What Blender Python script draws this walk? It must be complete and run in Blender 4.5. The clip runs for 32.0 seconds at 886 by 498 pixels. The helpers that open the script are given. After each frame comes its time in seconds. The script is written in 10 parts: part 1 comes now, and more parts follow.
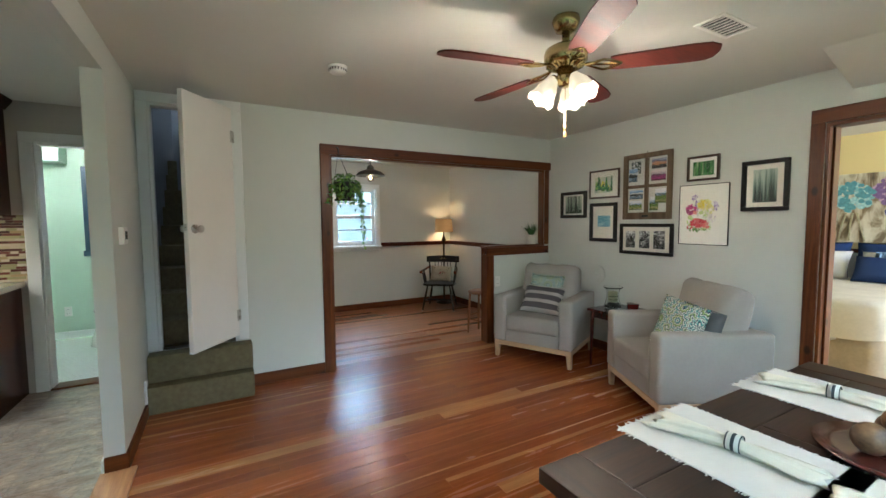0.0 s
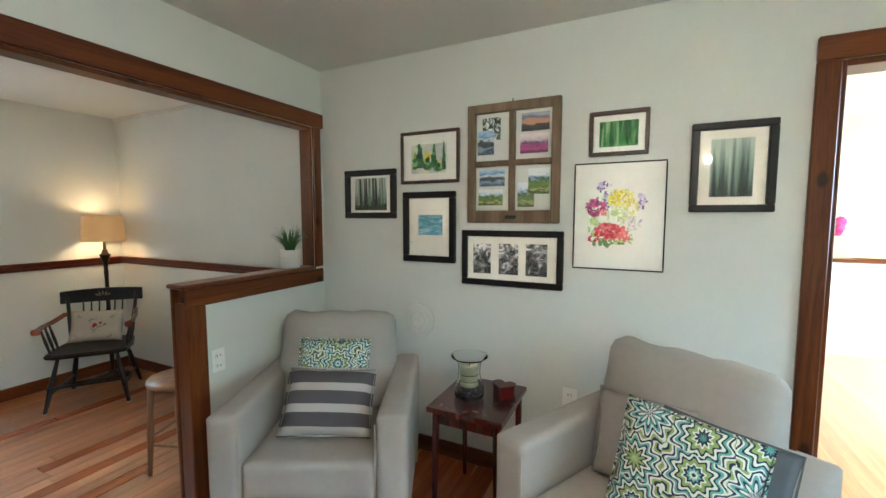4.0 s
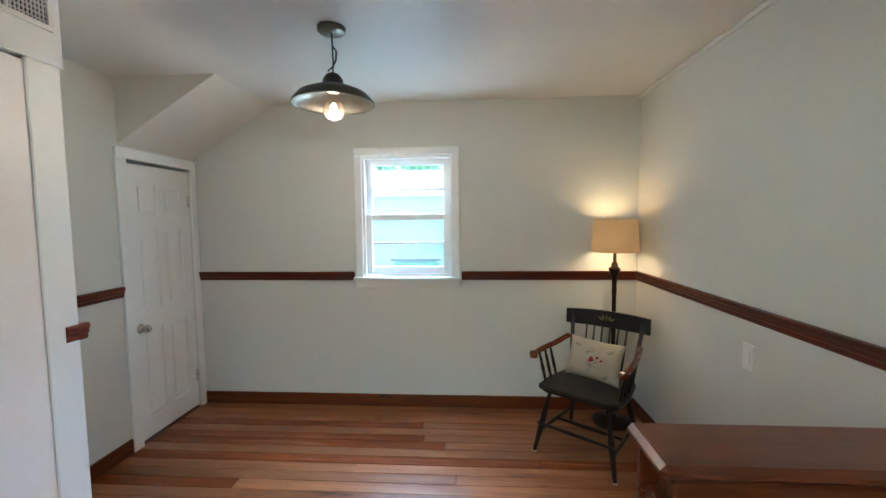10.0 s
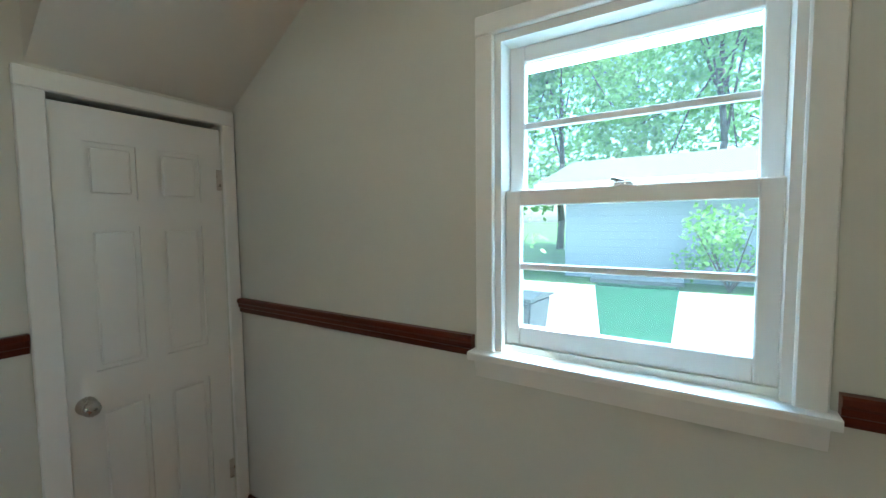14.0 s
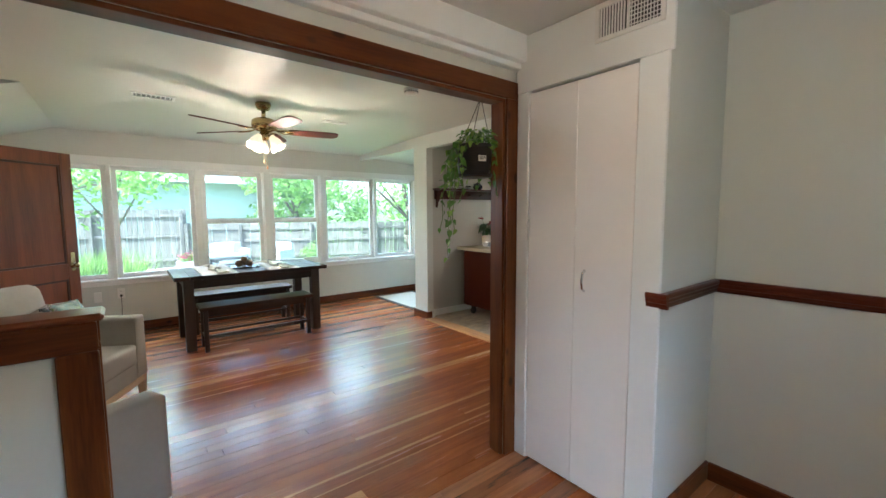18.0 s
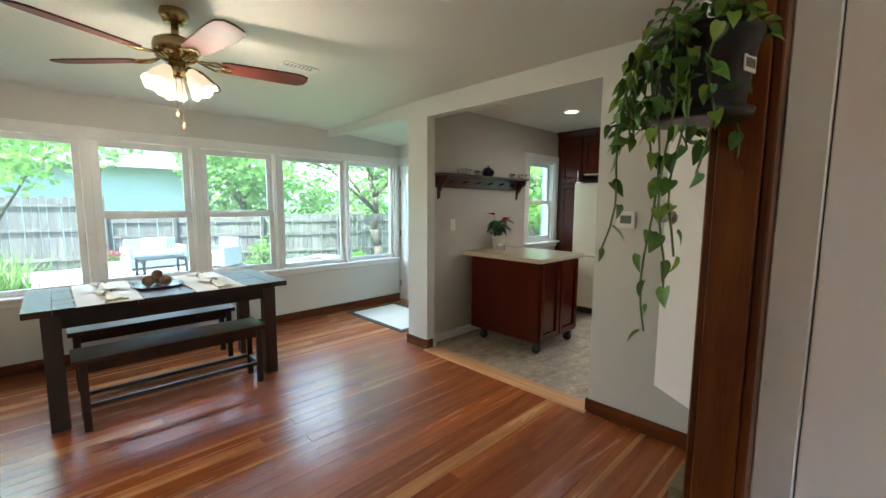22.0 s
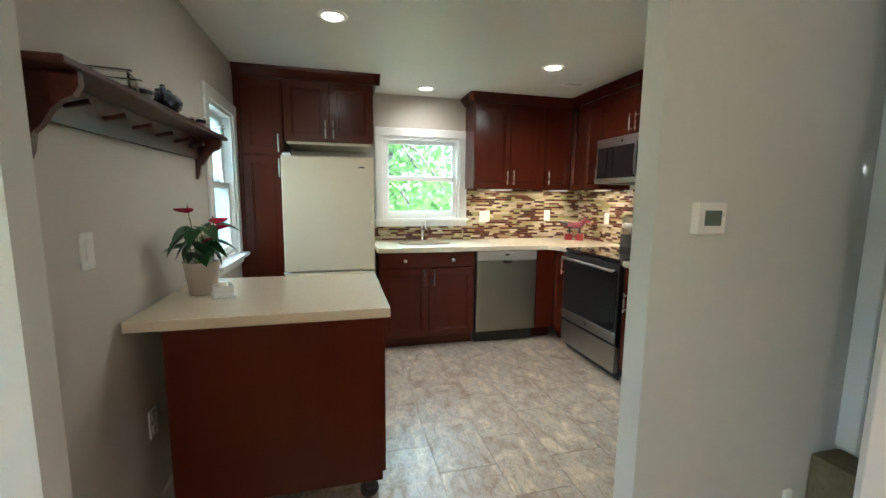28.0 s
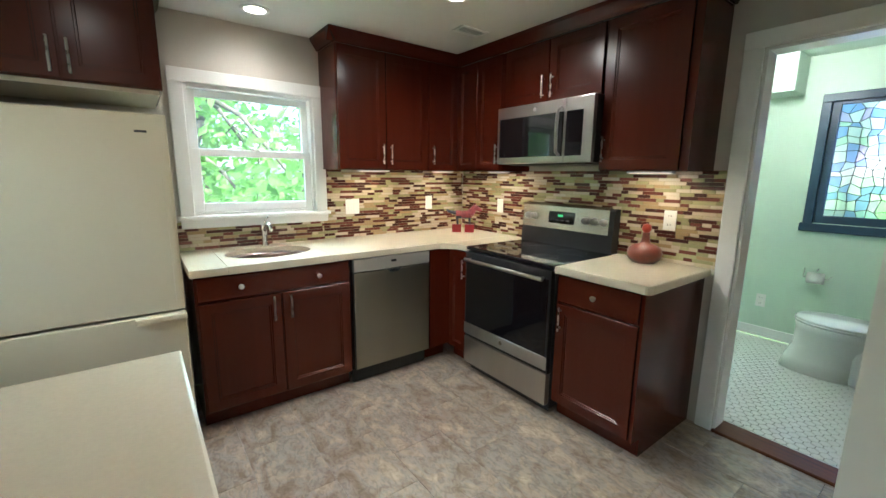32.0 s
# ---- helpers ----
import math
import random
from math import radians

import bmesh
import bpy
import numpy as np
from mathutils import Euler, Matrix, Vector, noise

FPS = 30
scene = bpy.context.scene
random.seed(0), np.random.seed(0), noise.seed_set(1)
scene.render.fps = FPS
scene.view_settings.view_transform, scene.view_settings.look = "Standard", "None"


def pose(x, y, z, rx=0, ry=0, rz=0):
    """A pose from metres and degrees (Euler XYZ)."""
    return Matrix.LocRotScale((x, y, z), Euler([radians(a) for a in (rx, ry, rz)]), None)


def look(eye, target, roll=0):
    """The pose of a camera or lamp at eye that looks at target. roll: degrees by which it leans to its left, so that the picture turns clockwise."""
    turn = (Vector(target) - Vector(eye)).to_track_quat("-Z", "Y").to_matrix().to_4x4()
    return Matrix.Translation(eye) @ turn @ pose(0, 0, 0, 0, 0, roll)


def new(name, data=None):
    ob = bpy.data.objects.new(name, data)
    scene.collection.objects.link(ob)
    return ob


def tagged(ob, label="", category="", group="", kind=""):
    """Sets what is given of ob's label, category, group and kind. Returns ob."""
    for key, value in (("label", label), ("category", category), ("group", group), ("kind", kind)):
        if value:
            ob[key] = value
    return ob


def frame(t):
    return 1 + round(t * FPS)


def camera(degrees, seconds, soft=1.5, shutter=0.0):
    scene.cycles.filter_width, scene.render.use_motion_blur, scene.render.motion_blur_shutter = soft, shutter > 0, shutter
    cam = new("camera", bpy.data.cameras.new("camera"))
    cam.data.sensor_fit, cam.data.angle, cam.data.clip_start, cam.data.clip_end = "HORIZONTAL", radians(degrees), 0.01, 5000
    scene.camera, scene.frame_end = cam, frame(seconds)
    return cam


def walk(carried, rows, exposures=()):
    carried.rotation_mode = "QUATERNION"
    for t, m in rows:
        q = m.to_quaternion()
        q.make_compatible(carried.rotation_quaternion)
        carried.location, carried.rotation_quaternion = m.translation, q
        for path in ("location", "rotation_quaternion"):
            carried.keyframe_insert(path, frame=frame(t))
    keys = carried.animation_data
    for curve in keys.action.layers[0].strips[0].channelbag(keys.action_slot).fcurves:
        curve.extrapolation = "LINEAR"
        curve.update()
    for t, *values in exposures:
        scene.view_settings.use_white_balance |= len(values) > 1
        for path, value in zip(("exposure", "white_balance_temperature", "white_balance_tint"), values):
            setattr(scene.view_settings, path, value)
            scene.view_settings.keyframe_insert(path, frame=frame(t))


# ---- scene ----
# ---- camera ----
cam = camera(95.1, 32.0)
PATH = [
    (0, (0.312, -0.105, 1.366), (1.276, 1.642, 1.233), -0.4),
    (0.5, (0.428, 0.132, 1.371), (1.405, 1.872, 1.235), -0.4),
    (1, (0.504, 0.41, 1.374), (1.523, 2.125, 1.237), -0.4),
    (1.5, (0.668, 0.677, 1.369), (1.79, 2.326, 1.227), -0.4),
    (2, (0.887, 0.914, 1.374), (2.185, 2.429, 1.226), -0.3),
    (2.5, (1.095, 1.11, 1.376), (2.589, 2.431, 1.222), -0.4),
    (4.5, (1.98, 1.959, 1.424), (3.789, 2.797, 1.263), 0.1),
    (5, (2.16, 2.252, 1.435), (3.94, 3.15, 1.273), 0.0),
    (5.5, (2.292, 2.534, 1.458), (3.998, 3.566, 1.298), -0.1),
    (6, (2.447, 2.736, 1.456), (4.033, 3.944, 1.3), -0.2),
    (6.5, (2.542, 2.848, 1.447), (3.954, 4.262, 1.292), -0.3),
    (7, (2.628, 2.941, 1.444), (3.795, 4.567, 1.288), -0.7),
    (7.5, (2.687, 2.987, 1.443), (3.583, 4.773, 1.293), -0.6),
    (8, (2.725, 2.992, 1.438), (3.355, 4.887, 1.294), -0.7),
    (8.5, (2.680, 3.009, 1.449), (3.057, 4.966, 1.296), -0.6),
    (9, (2.672, 3.01, 1.447), (2.822, 4.997, 1.295), -0.6),
    (9.5, (2.652, 3.014, 1.449), (2.630, 5.008, 1.297), -0.6),
    (10, (2.630, 3.037, 1.431), (2.500, 5.028, 1.285), -0.6),
    (10.5, (2.539, 3.165, 1.415), (2.356, 5.152, 1.267), -0.6),
    (11, (2.463, 3.409, 1.392), (2.261, 5.394, 1.241), -0.5),
    (11.5, (2.402, 3.697, 1.37), (2.192, 5.681, 1.227), -0.5),
    (12, (2.31, 3.998, 1.385), (2.073, 5.979, 1.243), -0.4),
    (12.5, (2.315, 4.279, 1.384), (2.029, 6.253, 1.238), -0.4),
    (13, (2.354, 4.558, 1.37), (1.962, 6.515, 1.246), -0.5),
    (13.5, (2.329, 4.796, 1.378), (1.674, 6.681, 1.248), -0.5),
    (14, (2.335, 4.97, 1.384), (1.263, 6.653, 1.252), -0.6),
    (14.5, (2.395, 5.051, 1.385), (0.917, 6.391, 1.251), -0.4),
    (15, (2.49, 5.056, 1.361), (0.674, 5.88, 1.217), -0.3),
    (15.5, (2.537, 5.12, 1.361), (0.555, 5.347, 1.215), -0.3),
    (17.5, (2.795, 5.233, 1.375), (1.376, 3.834, 1.2), -0.3),
    (18, (2.823, 5.216, 1.379), (1.596, 3.647, 1.198), -0.3),
    (18.5, (2.827, 5.198, 1.38), (1.758, 3.518, 1.193), -0.3),
    (19, (2.833, 5.122, 1.373), (1.868, 3.381, 1.18), -0.3),
    (19.5, (2.863, 4.958, 1.363), (1.945, 3.192, 1.167), -0.1),
    (20, (2.815, 4.753, 1.37), (1.889, 2.992, 1.164), -0.1),
    (20.5, (2.711, 4.555, 1.391), (1.724, 2.829, 1.176), -0.0),
    (21, (2.603, 4.306, 1.4), (1.515, 2.643, 1.177), 0.2),
    (21.5, (2.498, 4.055, 1.399), (1.264, 2.496, 1.177), 0.3),
    (22, (2.332, 3.845, 1.387), (0.947, 2.419, 1.168), 0.3),
    (22.5, (2.216, 3.622, 1.372), (0.689, 2.348, 1.156), 0.4),
    (23, (2.100, 3.340, 1.382), (0.457, 2.220, 1.163), 0.3),
    (23.5, (1.976, 3.058, 1.373), (0.234, 2.103, 1.152), 0.2),
    (24, (1.870, 2.789, 1.351), (0.036, 2.019, 1.135), 0.3),
    (24.5, (1.781, 2.530, 1.361), (-0.129, 1.981, 1.137), 0.4),
    (25, (1.668, 2.354, 1.350), (-0.294, 2.038, 1.125), 0.4),
    (25.5, (1.592, 2.220, 1.360), (-0.392, 2.128, 1.126), 0.4),
    (26, (1.565, 2.067, 1.370), (-0.418, 2.179, 1.133), 0.4),
    (26.5, (1.451, 1.981, 1.362), (-0.517, 2.243, 1.116), 0.4),
    (28.5, (0.643, 1.685, 1.360), (-1.274, 2.193, 1.100), 0.6),
    (29, (0.421, 1.693, 1.355), (-1.495, 2.204, 1.091), 0.5),
    (29.5, (0.214, 1.701, 1.369), (-1.696, 2.223, 1.092), 0.3),
    (30, (0.041, 1.762, 1.368), (-1.852, 2.334, 1.066), 0.3),
    (30.5, (-0.068, 1.833, 1.330), (-1.925, 2.509, 1.018), 0.6),
    (31, (-0.166, 1.817, 1.358), (-1.951, 2.653, 1.021), 0.5),
    (31.5, (-0.208, 1.821, 1.373), (-1.897, 2.832, 1.023), 0.6),
    (32, (-0.211, 1.854, 1.406), (-1.785, 3.035, 1.047), 0.6),
]
EXPOSURES = [(0, 3.20, 5250, 7), (1, 3.42, 5100, 6), (1.5, 3.48, 5050, 6), (3.5, 3.7, 5050, 5), (5, 4.05, 5000, 4), (6, 4.15, 5000, 3), (7, 4.15, 4950, 4), (9, 3.85, 4900, 4), (12, 3.5, 5050, 7), (13, 3.3, 5000, 2), (14, 3.03, 5050, -3), (15, 2.92, 5850, 12), (17, 3.5, 5400, 8), (20, 3.36, 5500, 8), (22, 3.26, 5550, 9), (23, 3.17, 5650, 10), (25, 3.0, 5600, 10), (26, 3.05, 5550, 9), (28.5, 3.62, 5400, 7), (29.2, 3.7, 5400, 7), (31, 3.45, 5400, 7), (32, 3.36, 5400, 7)]
walk(cam, [(t, look(eye, target, roll)) for t, eye, target, roll in PATH], EXPOSURES)

# ---- light: overcast-bright summer day, the lamps of the house, and added fill lamps ----
scene.world = bpy.data.worlds.new("world")
scene.world.use_nodes = True
_wn = scene.world.node_tree
_sky = _wn.nodes.new("ShaderNodeTexSky")
_sky.sky_type, _sky.sun_disc = "NISHITA", False
_sky.sun_elevation, _sky.sun_rotation = radians(53), radians(75)
_sky.air_density, _sky.dust_density = 1.0, 2.5
_bg = _wn.nodes["Background"]
_bg.inputs["Strength"].default_value = 0.15
_wn.links.new(_sky.outputs[0], _bg.inputs["Color"])


def lamp(name, kind, m, power, colour, **more):
    d = bpy.data.lights.new(name, kind)
    d.energy, d.color = power, colour
    for k, v in more.items():
        if k == "size":
            d.size = v
        elif k == "size_y":
            d.shape, d.size_y = "RECTANGLE", v
        elif k == "radius":
            d.shadow_soft_size = v
        elif k == "angle":
            d.angle = v
        elif k == "spot":
            d.spot_size, d.spot_blend = radians(v), 1.0
    ob = new(name, d)
    ob.matrix_world = m
    return ob


lamp("sun", "SUN", look((0, 0, 0), (-0.62, -0.16, -0.80)), 3.4, (1.0, 0.95, 0.87), angle=radians(0.6))
# area lamps added outside above the window heads to strengthen the sky's light
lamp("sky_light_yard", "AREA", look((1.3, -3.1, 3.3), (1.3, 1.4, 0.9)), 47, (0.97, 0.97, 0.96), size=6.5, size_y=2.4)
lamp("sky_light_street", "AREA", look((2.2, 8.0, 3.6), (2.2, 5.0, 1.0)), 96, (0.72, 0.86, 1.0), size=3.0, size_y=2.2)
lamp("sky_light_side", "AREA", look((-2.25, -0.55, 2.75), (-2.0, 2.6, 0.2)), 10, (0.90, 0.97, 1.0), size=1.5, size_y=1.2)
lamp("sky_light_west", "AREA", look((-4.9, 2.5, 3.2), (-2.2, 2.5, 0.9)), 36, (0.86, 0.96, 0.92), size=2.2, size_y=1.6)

# area lamp added inside the closed stairwell to light the steps
lamp("stair_daylight", "AREA", look((0.08, 5.9, 4.1), (0.1, 4.6, 1.2)), 6.5, (0.95, 0.95, 0.95), size=0.4, size_y=0.8)

# ---- materials ----
def material(name, colour, rough=0.6, metal=0.0, vary=0.08, scale=6.0, bump=0.0, bump_scale=60.0, coat=0.0, spec=0.5, piece=0.0, stretch=None, colour2=None, mixpow=1.0, emit=0.0, emit_colour=None):
    """Base colour with two scales of noise, optional bump, per-piece variation."""
    mt = bpy.data.materials.new(name)
    mt.use_nodes = True
    nt = mt.node_tree
    N, L = nt.nodes, nt.links
    b = N["Principled BSDF"]
    b.inputs["Roughness"].default_value = rough
    b.inputs["Metallic"].default_value = metal
    b.inputs["Specular IOR Level"].default_value = spec
    b.inputs["Coat Weight"].default_value = coat
    b.inputs["Coat Roughness"].default_value = 0.12
    tc = N.new("ShaderNodeTexCoord")
    mp = N.new("ShaderNodeMapping")
    L.new(tc.outputs["Object"], mp.inputs["Vector"])
    if stretch:
        mp.inputs["Scale"].default_value = stretch
    vec = mp.outputs[0]
    info = N.new("ShaderNodeObjectInfo")
    if piece:
        off = N.new("ShaderNodeVectorMath")
        off.operation = "MULTIPLY_ADD"
        cmb = N.new("ShaderNodeCombineXYZ")
        for i in range(3):
            L.new(info.outputs["Random"], cmb.inputs[i])
        off.inputs[1].default_value = (37.0, 53.0, 29.0)
        L.new(cmb.outputs[0], off.inputs[0])
        L.new(vec, off.inputs[2])
        vec = off.outputs[0]
    n1 = N.new("ShaderNodeTexNoise")
    n1.inputs["Scale"].default_value, n1.inputs["Detail"].default_value = scale, 5
    n2 = N.new("ShaderNodeTexNoise")
    n2.inputs["Scale"].default_value, n2.inputs["Detail"].default_value = scale * 9, 3
    L.new(vec, n1.inputs["Vector"])
    L.new(vec, n2.inputs["Vector"])
    add = N.new("ShaderNodeMath")
    add.operation = "MULTIPLY_ADD"
    L.new(n1.outputs["Fac"], add.inputs[0])
    add.inputs[1].default_value = 0.7
    m2 = N.new("ShaderNodeMath")
    m2.operation = "MULTIPLY"
    m2.inputs[1].default_value = 0.3
    L.new(n2.outputs["Fac"], m2.inputs[0])
    L.new(m2.outputs[0], add.inputs[2])
    ramp = N.new("ShaderNodeValToRGB")
    c = colour
    lo = tuple(max(0.0, v * (1 - vary)) for v in c)
    hi = colour2 or tuple(min(1.0, v * (1 + vary)) for v in c)
    ramp.color_ramp.elements[0].position, ramp.color_ramp.elements[1].position = 0.32, 0.68
    ramp.color_ramp.elements[0].color, ramp.color_ramp.elements[1].color = (*lo, 1), (*hi, 1)
    L.new(add.outputs[0], ramp.inputs[0])
    out = ramp.outputs[0]
    if piece:
        hsv = N.new("ShaderNodeHueSaturation")
        mr = N.new("ShaderNodeMapRange")
        mr.inputs["To Min"].default_value, mr.inputs["To Max"].default_value = 1 - piece, 1 + piece
        L.new(info.outputs["Random"], mr.inputs["Value"])
        L.new(mr.outputs[0], hsv.inputs["Value"])
        L.new(out, hsv.inputs["Color"])
        out = hsv.outputs[0]
    L.new(out, b.inputs["Base Color"])
    rr = N.new("ShaderNodeMapRange")
    rr.inputs["To Min"].default_value, rr.inputs["To Max"].default_value = max(0.02, rough * 0.85), min(1.0, rough * 1.15)
    L.new(n1.outputs["Fac"], rr.inputs["Value"])
    L.new(rr.outputs[0], b.inputs["Roughness"])
    if bump:
        nb = N.new("ShaderNodeTexNoise")
        nb.inputs["Scale"].default_value, nb.inputs["Detail"].default_value = bump_scale, 4
        L.new(vec, nb.inputs["Vector"])
        bp = N.new("ShaderNodeBump")
        bp.inputs["Strength"].default_value, bp.inputs["Distance"].default_value = bump, 0.004
        L.new(nb.outputs["Fac"], bp.inputs["Height"])
        L.new(bp.outputs[0], b.inputs["Normal"])
    if emit:
        b.inputs["Emission Color"].default_value = (*(emit_colour or colour), 1)
        b.inputs["Emission Strength"].default_value = emit
    return mt


def wood(name, dark, light, rough=0.35, axis="x", grain=14.0, coat=0.3, knots=0.0, piece=0.0, bump=0.08):
    """Long grain along one axis, with rings, fine fibres and a few knots."""
    mt = bpy.data.materials.new(name)
    mt.use_nodes = True
    nt = mt.node_tree
    N, L = nt.nodes, nt.links
    b = N["Principled BSDF"]
    b.inputs["Coat Weight"].default_value, b.inputs["Coat Roughness"].default_value = coat, 0.22
    tc = N.new("ShaderNodeTexCoord")
    mp = N.new("ShaderNodeMapping")
    k = 0.07
    mp.inputs["Scale"].default_value = {"x": (k, 1, 1), "y": (1, k, 1), "z": (1, 1, k)}[axis]
    L.new(tc.outputs["Object"], mp.inputs["Vector"])
    vec = mp.outputs[0]
    info = N.new("ShaderNodeObjectInfo")
    cmb = N.new("ShaderNodeCombineXYZ")
    for i in range(3):
        L.new(info.outputs["Random"], cmb.inputs[i])
    off = N.new("ShaderNodeVectorMath")
    off.operation = "MULTIPLY_ADD"
    off.inputs[1].default_value = (37.0, 53.0, 29.0)
    L.new(cmb.outputs[0], off.inputs[0])
    L.new(vec, off.inputs[2])
    vec = off.outputs[0]
    n1 = N.new("ShaderNodeTexNoise")
    n1.inputs["Scale"].default_value, n1.inputs["Detail"].default_value, n1.inputs["Distortion"].default_value = grain, 6, 1.2
    L.new(vec, n1.inputs["Vector"])
    n2 = N.new("ShaderNodeTexNoise")
    n2.inputs["Scale"].default_value, n2.inputs["Detail"].default_value = grain * 14, 2
    L.new(vec, n2.inputs["Vector"])
    mix = N.new("ShaderNodeMath")
    mix.operation = "MULTIPLY_ADD"
    mix.inputs[1].default_value = 0.25
    L.new(n2.outputs["Fac"], mix.inputs[0])
    m3 = N.new("ShaderNodeMath")
    m3.operation = "MULTIPLY"
    m3.inputs[1].default_value = 0.75
    L.new(n1.outputs["Fac"], m3.inputs[0])
    L.new(m3.outputs[0], mix.inputs[2])
    ramp = N.new("ShaderNodeValToRGB")
    ramp.color_ramp.elements[0].position, ramp.color_ramp.elements[1].position = 0.36, 0.64
    ramp.color_ramp.elements[0].color, ramp.color_ramp.elements[1].color = (*dark, 1), (*light, 1)
    L.new(mix.outputs[0], ramp.inputs[0])
    out = ramp.outputs[0]
    if knots:
        vo = N.new("ShaderNodeTexVoronoi")
        vo.inputs["Scale"].default_value = knots
        mk = N.new("ShaderNodeMapping")
        mk.inputs["Scale"].default_value = {"x": (0.6, 1, 1), "y": (1, 0.6, 1), "z": (1, 1, 0.6)}[axis]
        L.new(tc.outputs["Object"], mk.inputs["Vector"])
        L.new(mk.outputs[0], vo.inputs["Vector"])
        kr = N.new("ShaderNodeValToRGB")
        kr.color_ramp.elements[0].position, kr.color_ramp.elements[1].position = 0.09, 0.17
        kr.color_ramp.elements[0].color, kr.color_ramp.elements[1].color = (0.12, 0.1, 0.1, 1), (1, 1, 1, 1)
        L.new(vo.outputs["Distance"], kr.inputs[0])
        mm = N.new("ShaderNodeMix")
        mm.data_type, mm.blend_type = "RGBA", "MULTIPLY"
        mm.inputs[0].default_value = 0.85
        L.new(out, mm.inputs[6])
        L.new(kr.outputs[0], mm.inputs[7])
        out = mm.outputs[2]
    if piece:
        hsv = N.new("ShaderNodeHueSaturation")
        mr = N.new("ShaderNodeMapRange")
        mr.inputs["To Min"].default_value, mr.inputs["To Max"].default_value = 1 - piece, 1 + piece
        L.new(info.outputs["Random"], mr.inputs["Value"])
        L.new(mr.outputs[0], hsv.inputs["Value"])
        L.new(out, hsv.inputs["Color"])
        out = hsv.outputs[0]
    L.new(out, b.inputs["Base Color"])
    rr = N.new("ShaderNodeMapRange")
    rr.inputs["To Min"].default_value, rr.inputs["To Max"].default_value = rough * 0.8, min(1.0, rough * 1.25)
    L.new(n1.outputs["Fac"], rr.inputs["Value"])
    L.new(rr.outputs[0], b.inputs["Roughness"])
    bp = N.new("ShaderNodeBump")
    bp.inputs["Strength"].default_value, bp.inputs["Distance"].default_value = bump, 0.002
    L.new(mix.outputs[0], bp.inputs["Height"])
    L.new(bp.outputs[0], b.inputs["Normal"])
    return mt


def glass(name, tint=(1, 1, 1), rough=0.0, ior=1.45):
    mt = bpy.data.materials.new(name)
    mt.use_nodes = True
    b = mt.node_tree.nodes["Principled BSDF"]
    b.inputs["Base Color"].default_value = (*tint, 1)
    b.inputs["Transmission Weight"].default_value = 1
    b.inputs["Roughness"].default_value, b.inputs["IOR"].default_value = rough, ior
    return mt


def cloth(name, colour, weave=900.0, vary=0.06, rough=0.9):
    return material(name, colour, rough, vary=vary, scale=5, bump=0.35, bump_scale=weave, spec=0.2)


M_WALL = material("wall_paint", (0.62, 0.63, 0.58), 0.55, vary=0.02, scale=2.0, bump=0.06, bump_scale=140)
M_KWALL = material("kitchen_wall_paint", (0.50, 0.475, 0.42), 0.55, vary=0.02, scale=2.0, bump=0.06, bump_scale=140)
M_CEIL = material("ceiling_paint", (0.66, 0.65, 0.60), 0.5, vary=0.02, scale=1.6, bump=0.10, bump_scale=70)
M_TRIMW = material("white_trim_paint", (0.80, 0.81, 0.79), 0.32, vary=0.02, scale=3, bump=0.03, bump_scale=50)
M_DOORW = material("white_door_paint", (0.84, 0.80, 0.76), 0.38, vary=0.02, scale=3, bump=0.03, bump_scale=50)
M_MINT = material("mint_wall_paint", (0.57, 0.70, 0.57), 0.5, vary=0.02, scale=2, bump=0.05, bump_scale=120)
M_YELLOW = material("yellow_wall_paint", (0.80, 0.66, 0.30), 0.55, vary=0.02, scale=2, bump=0.05, bump_scale=120)
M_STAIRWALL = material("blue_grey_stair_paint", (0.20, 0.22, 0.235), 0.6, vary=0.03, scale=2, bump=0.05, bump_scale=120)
M_CARPET = material("olive_carpet", (0.165, 0.140, 0.078), 0.95, vary=0.22, scale=30, bump=0.9, bump_scale=420, spec=0.1)
M_TRIM_X = wood("fir_trim_lengthwise_x", (0.058, 0.0140, 0.0036), (0.150, 0.043, 0.0088), 0.34, "x", 12, 0.08, knots=7.5)
M_TRIM_Y = wood("fir_trim_lengthwise_y", (0.058, 0.0140, 0.0036), (0.150, 0.043, 0.0088), 0.34, "y", 12, 0.08, knots=7.5)
M_TRIM_Z = wood("fir_trim_upright", (0.064, 0.0160, 0.0040), (0.165, 0.049, 0.0100), 0.34, "z", 12, 0.08, knots=7.5)
M_RAIL_X = wood("red_chair_rail_x", (0.050, 0.0085, 0.0035), (0.115, 0.022, 0.0070), 0.34, "x", 12, 0.08)
M_RAIL_Y = wood("red_chair_rail_y", (0.050, 0.0085, 0.0035), (0.115, 0.022, 0.0070), 0.34, "y", 12, 0.08)
M_DOORB = wood("old_stained_door", (0.100, 0.025, 0.0080), (0.185, 0.052, 0.0150), 0.40, "z", 6, 0.06)
# door wood darkened for the mouldings, putting the panels' edge shadow in colour
M_DOORM = wood("shade_toned_moulding", (0.030, 0.008, 0.003), (0.055, 0.015, 0.005), 0.40, "z", 10, 0.06)
M_FIR = wood("fir_floor_red", (0.20, 0.050, 0.013), (0.30, 0.090, 0.022), 0.25, "x", 16, 0.10, piece=0.16, bump=0.05)
M_FIRL = wood("fir_floor_sapwood", (0.33, 0.135, 0.042), (0.46, 0.215, 0.075), 0.25, "x", 16, 0.10, piece=0.10, bump=0.05)
M_FIRD = wood("fir_floor_dark", (0.175, 0.044, 0.012), (0.275, 0.080, 0.020), 0.25, "x", 16, 0.10, piece=0.09, bump=0.05)
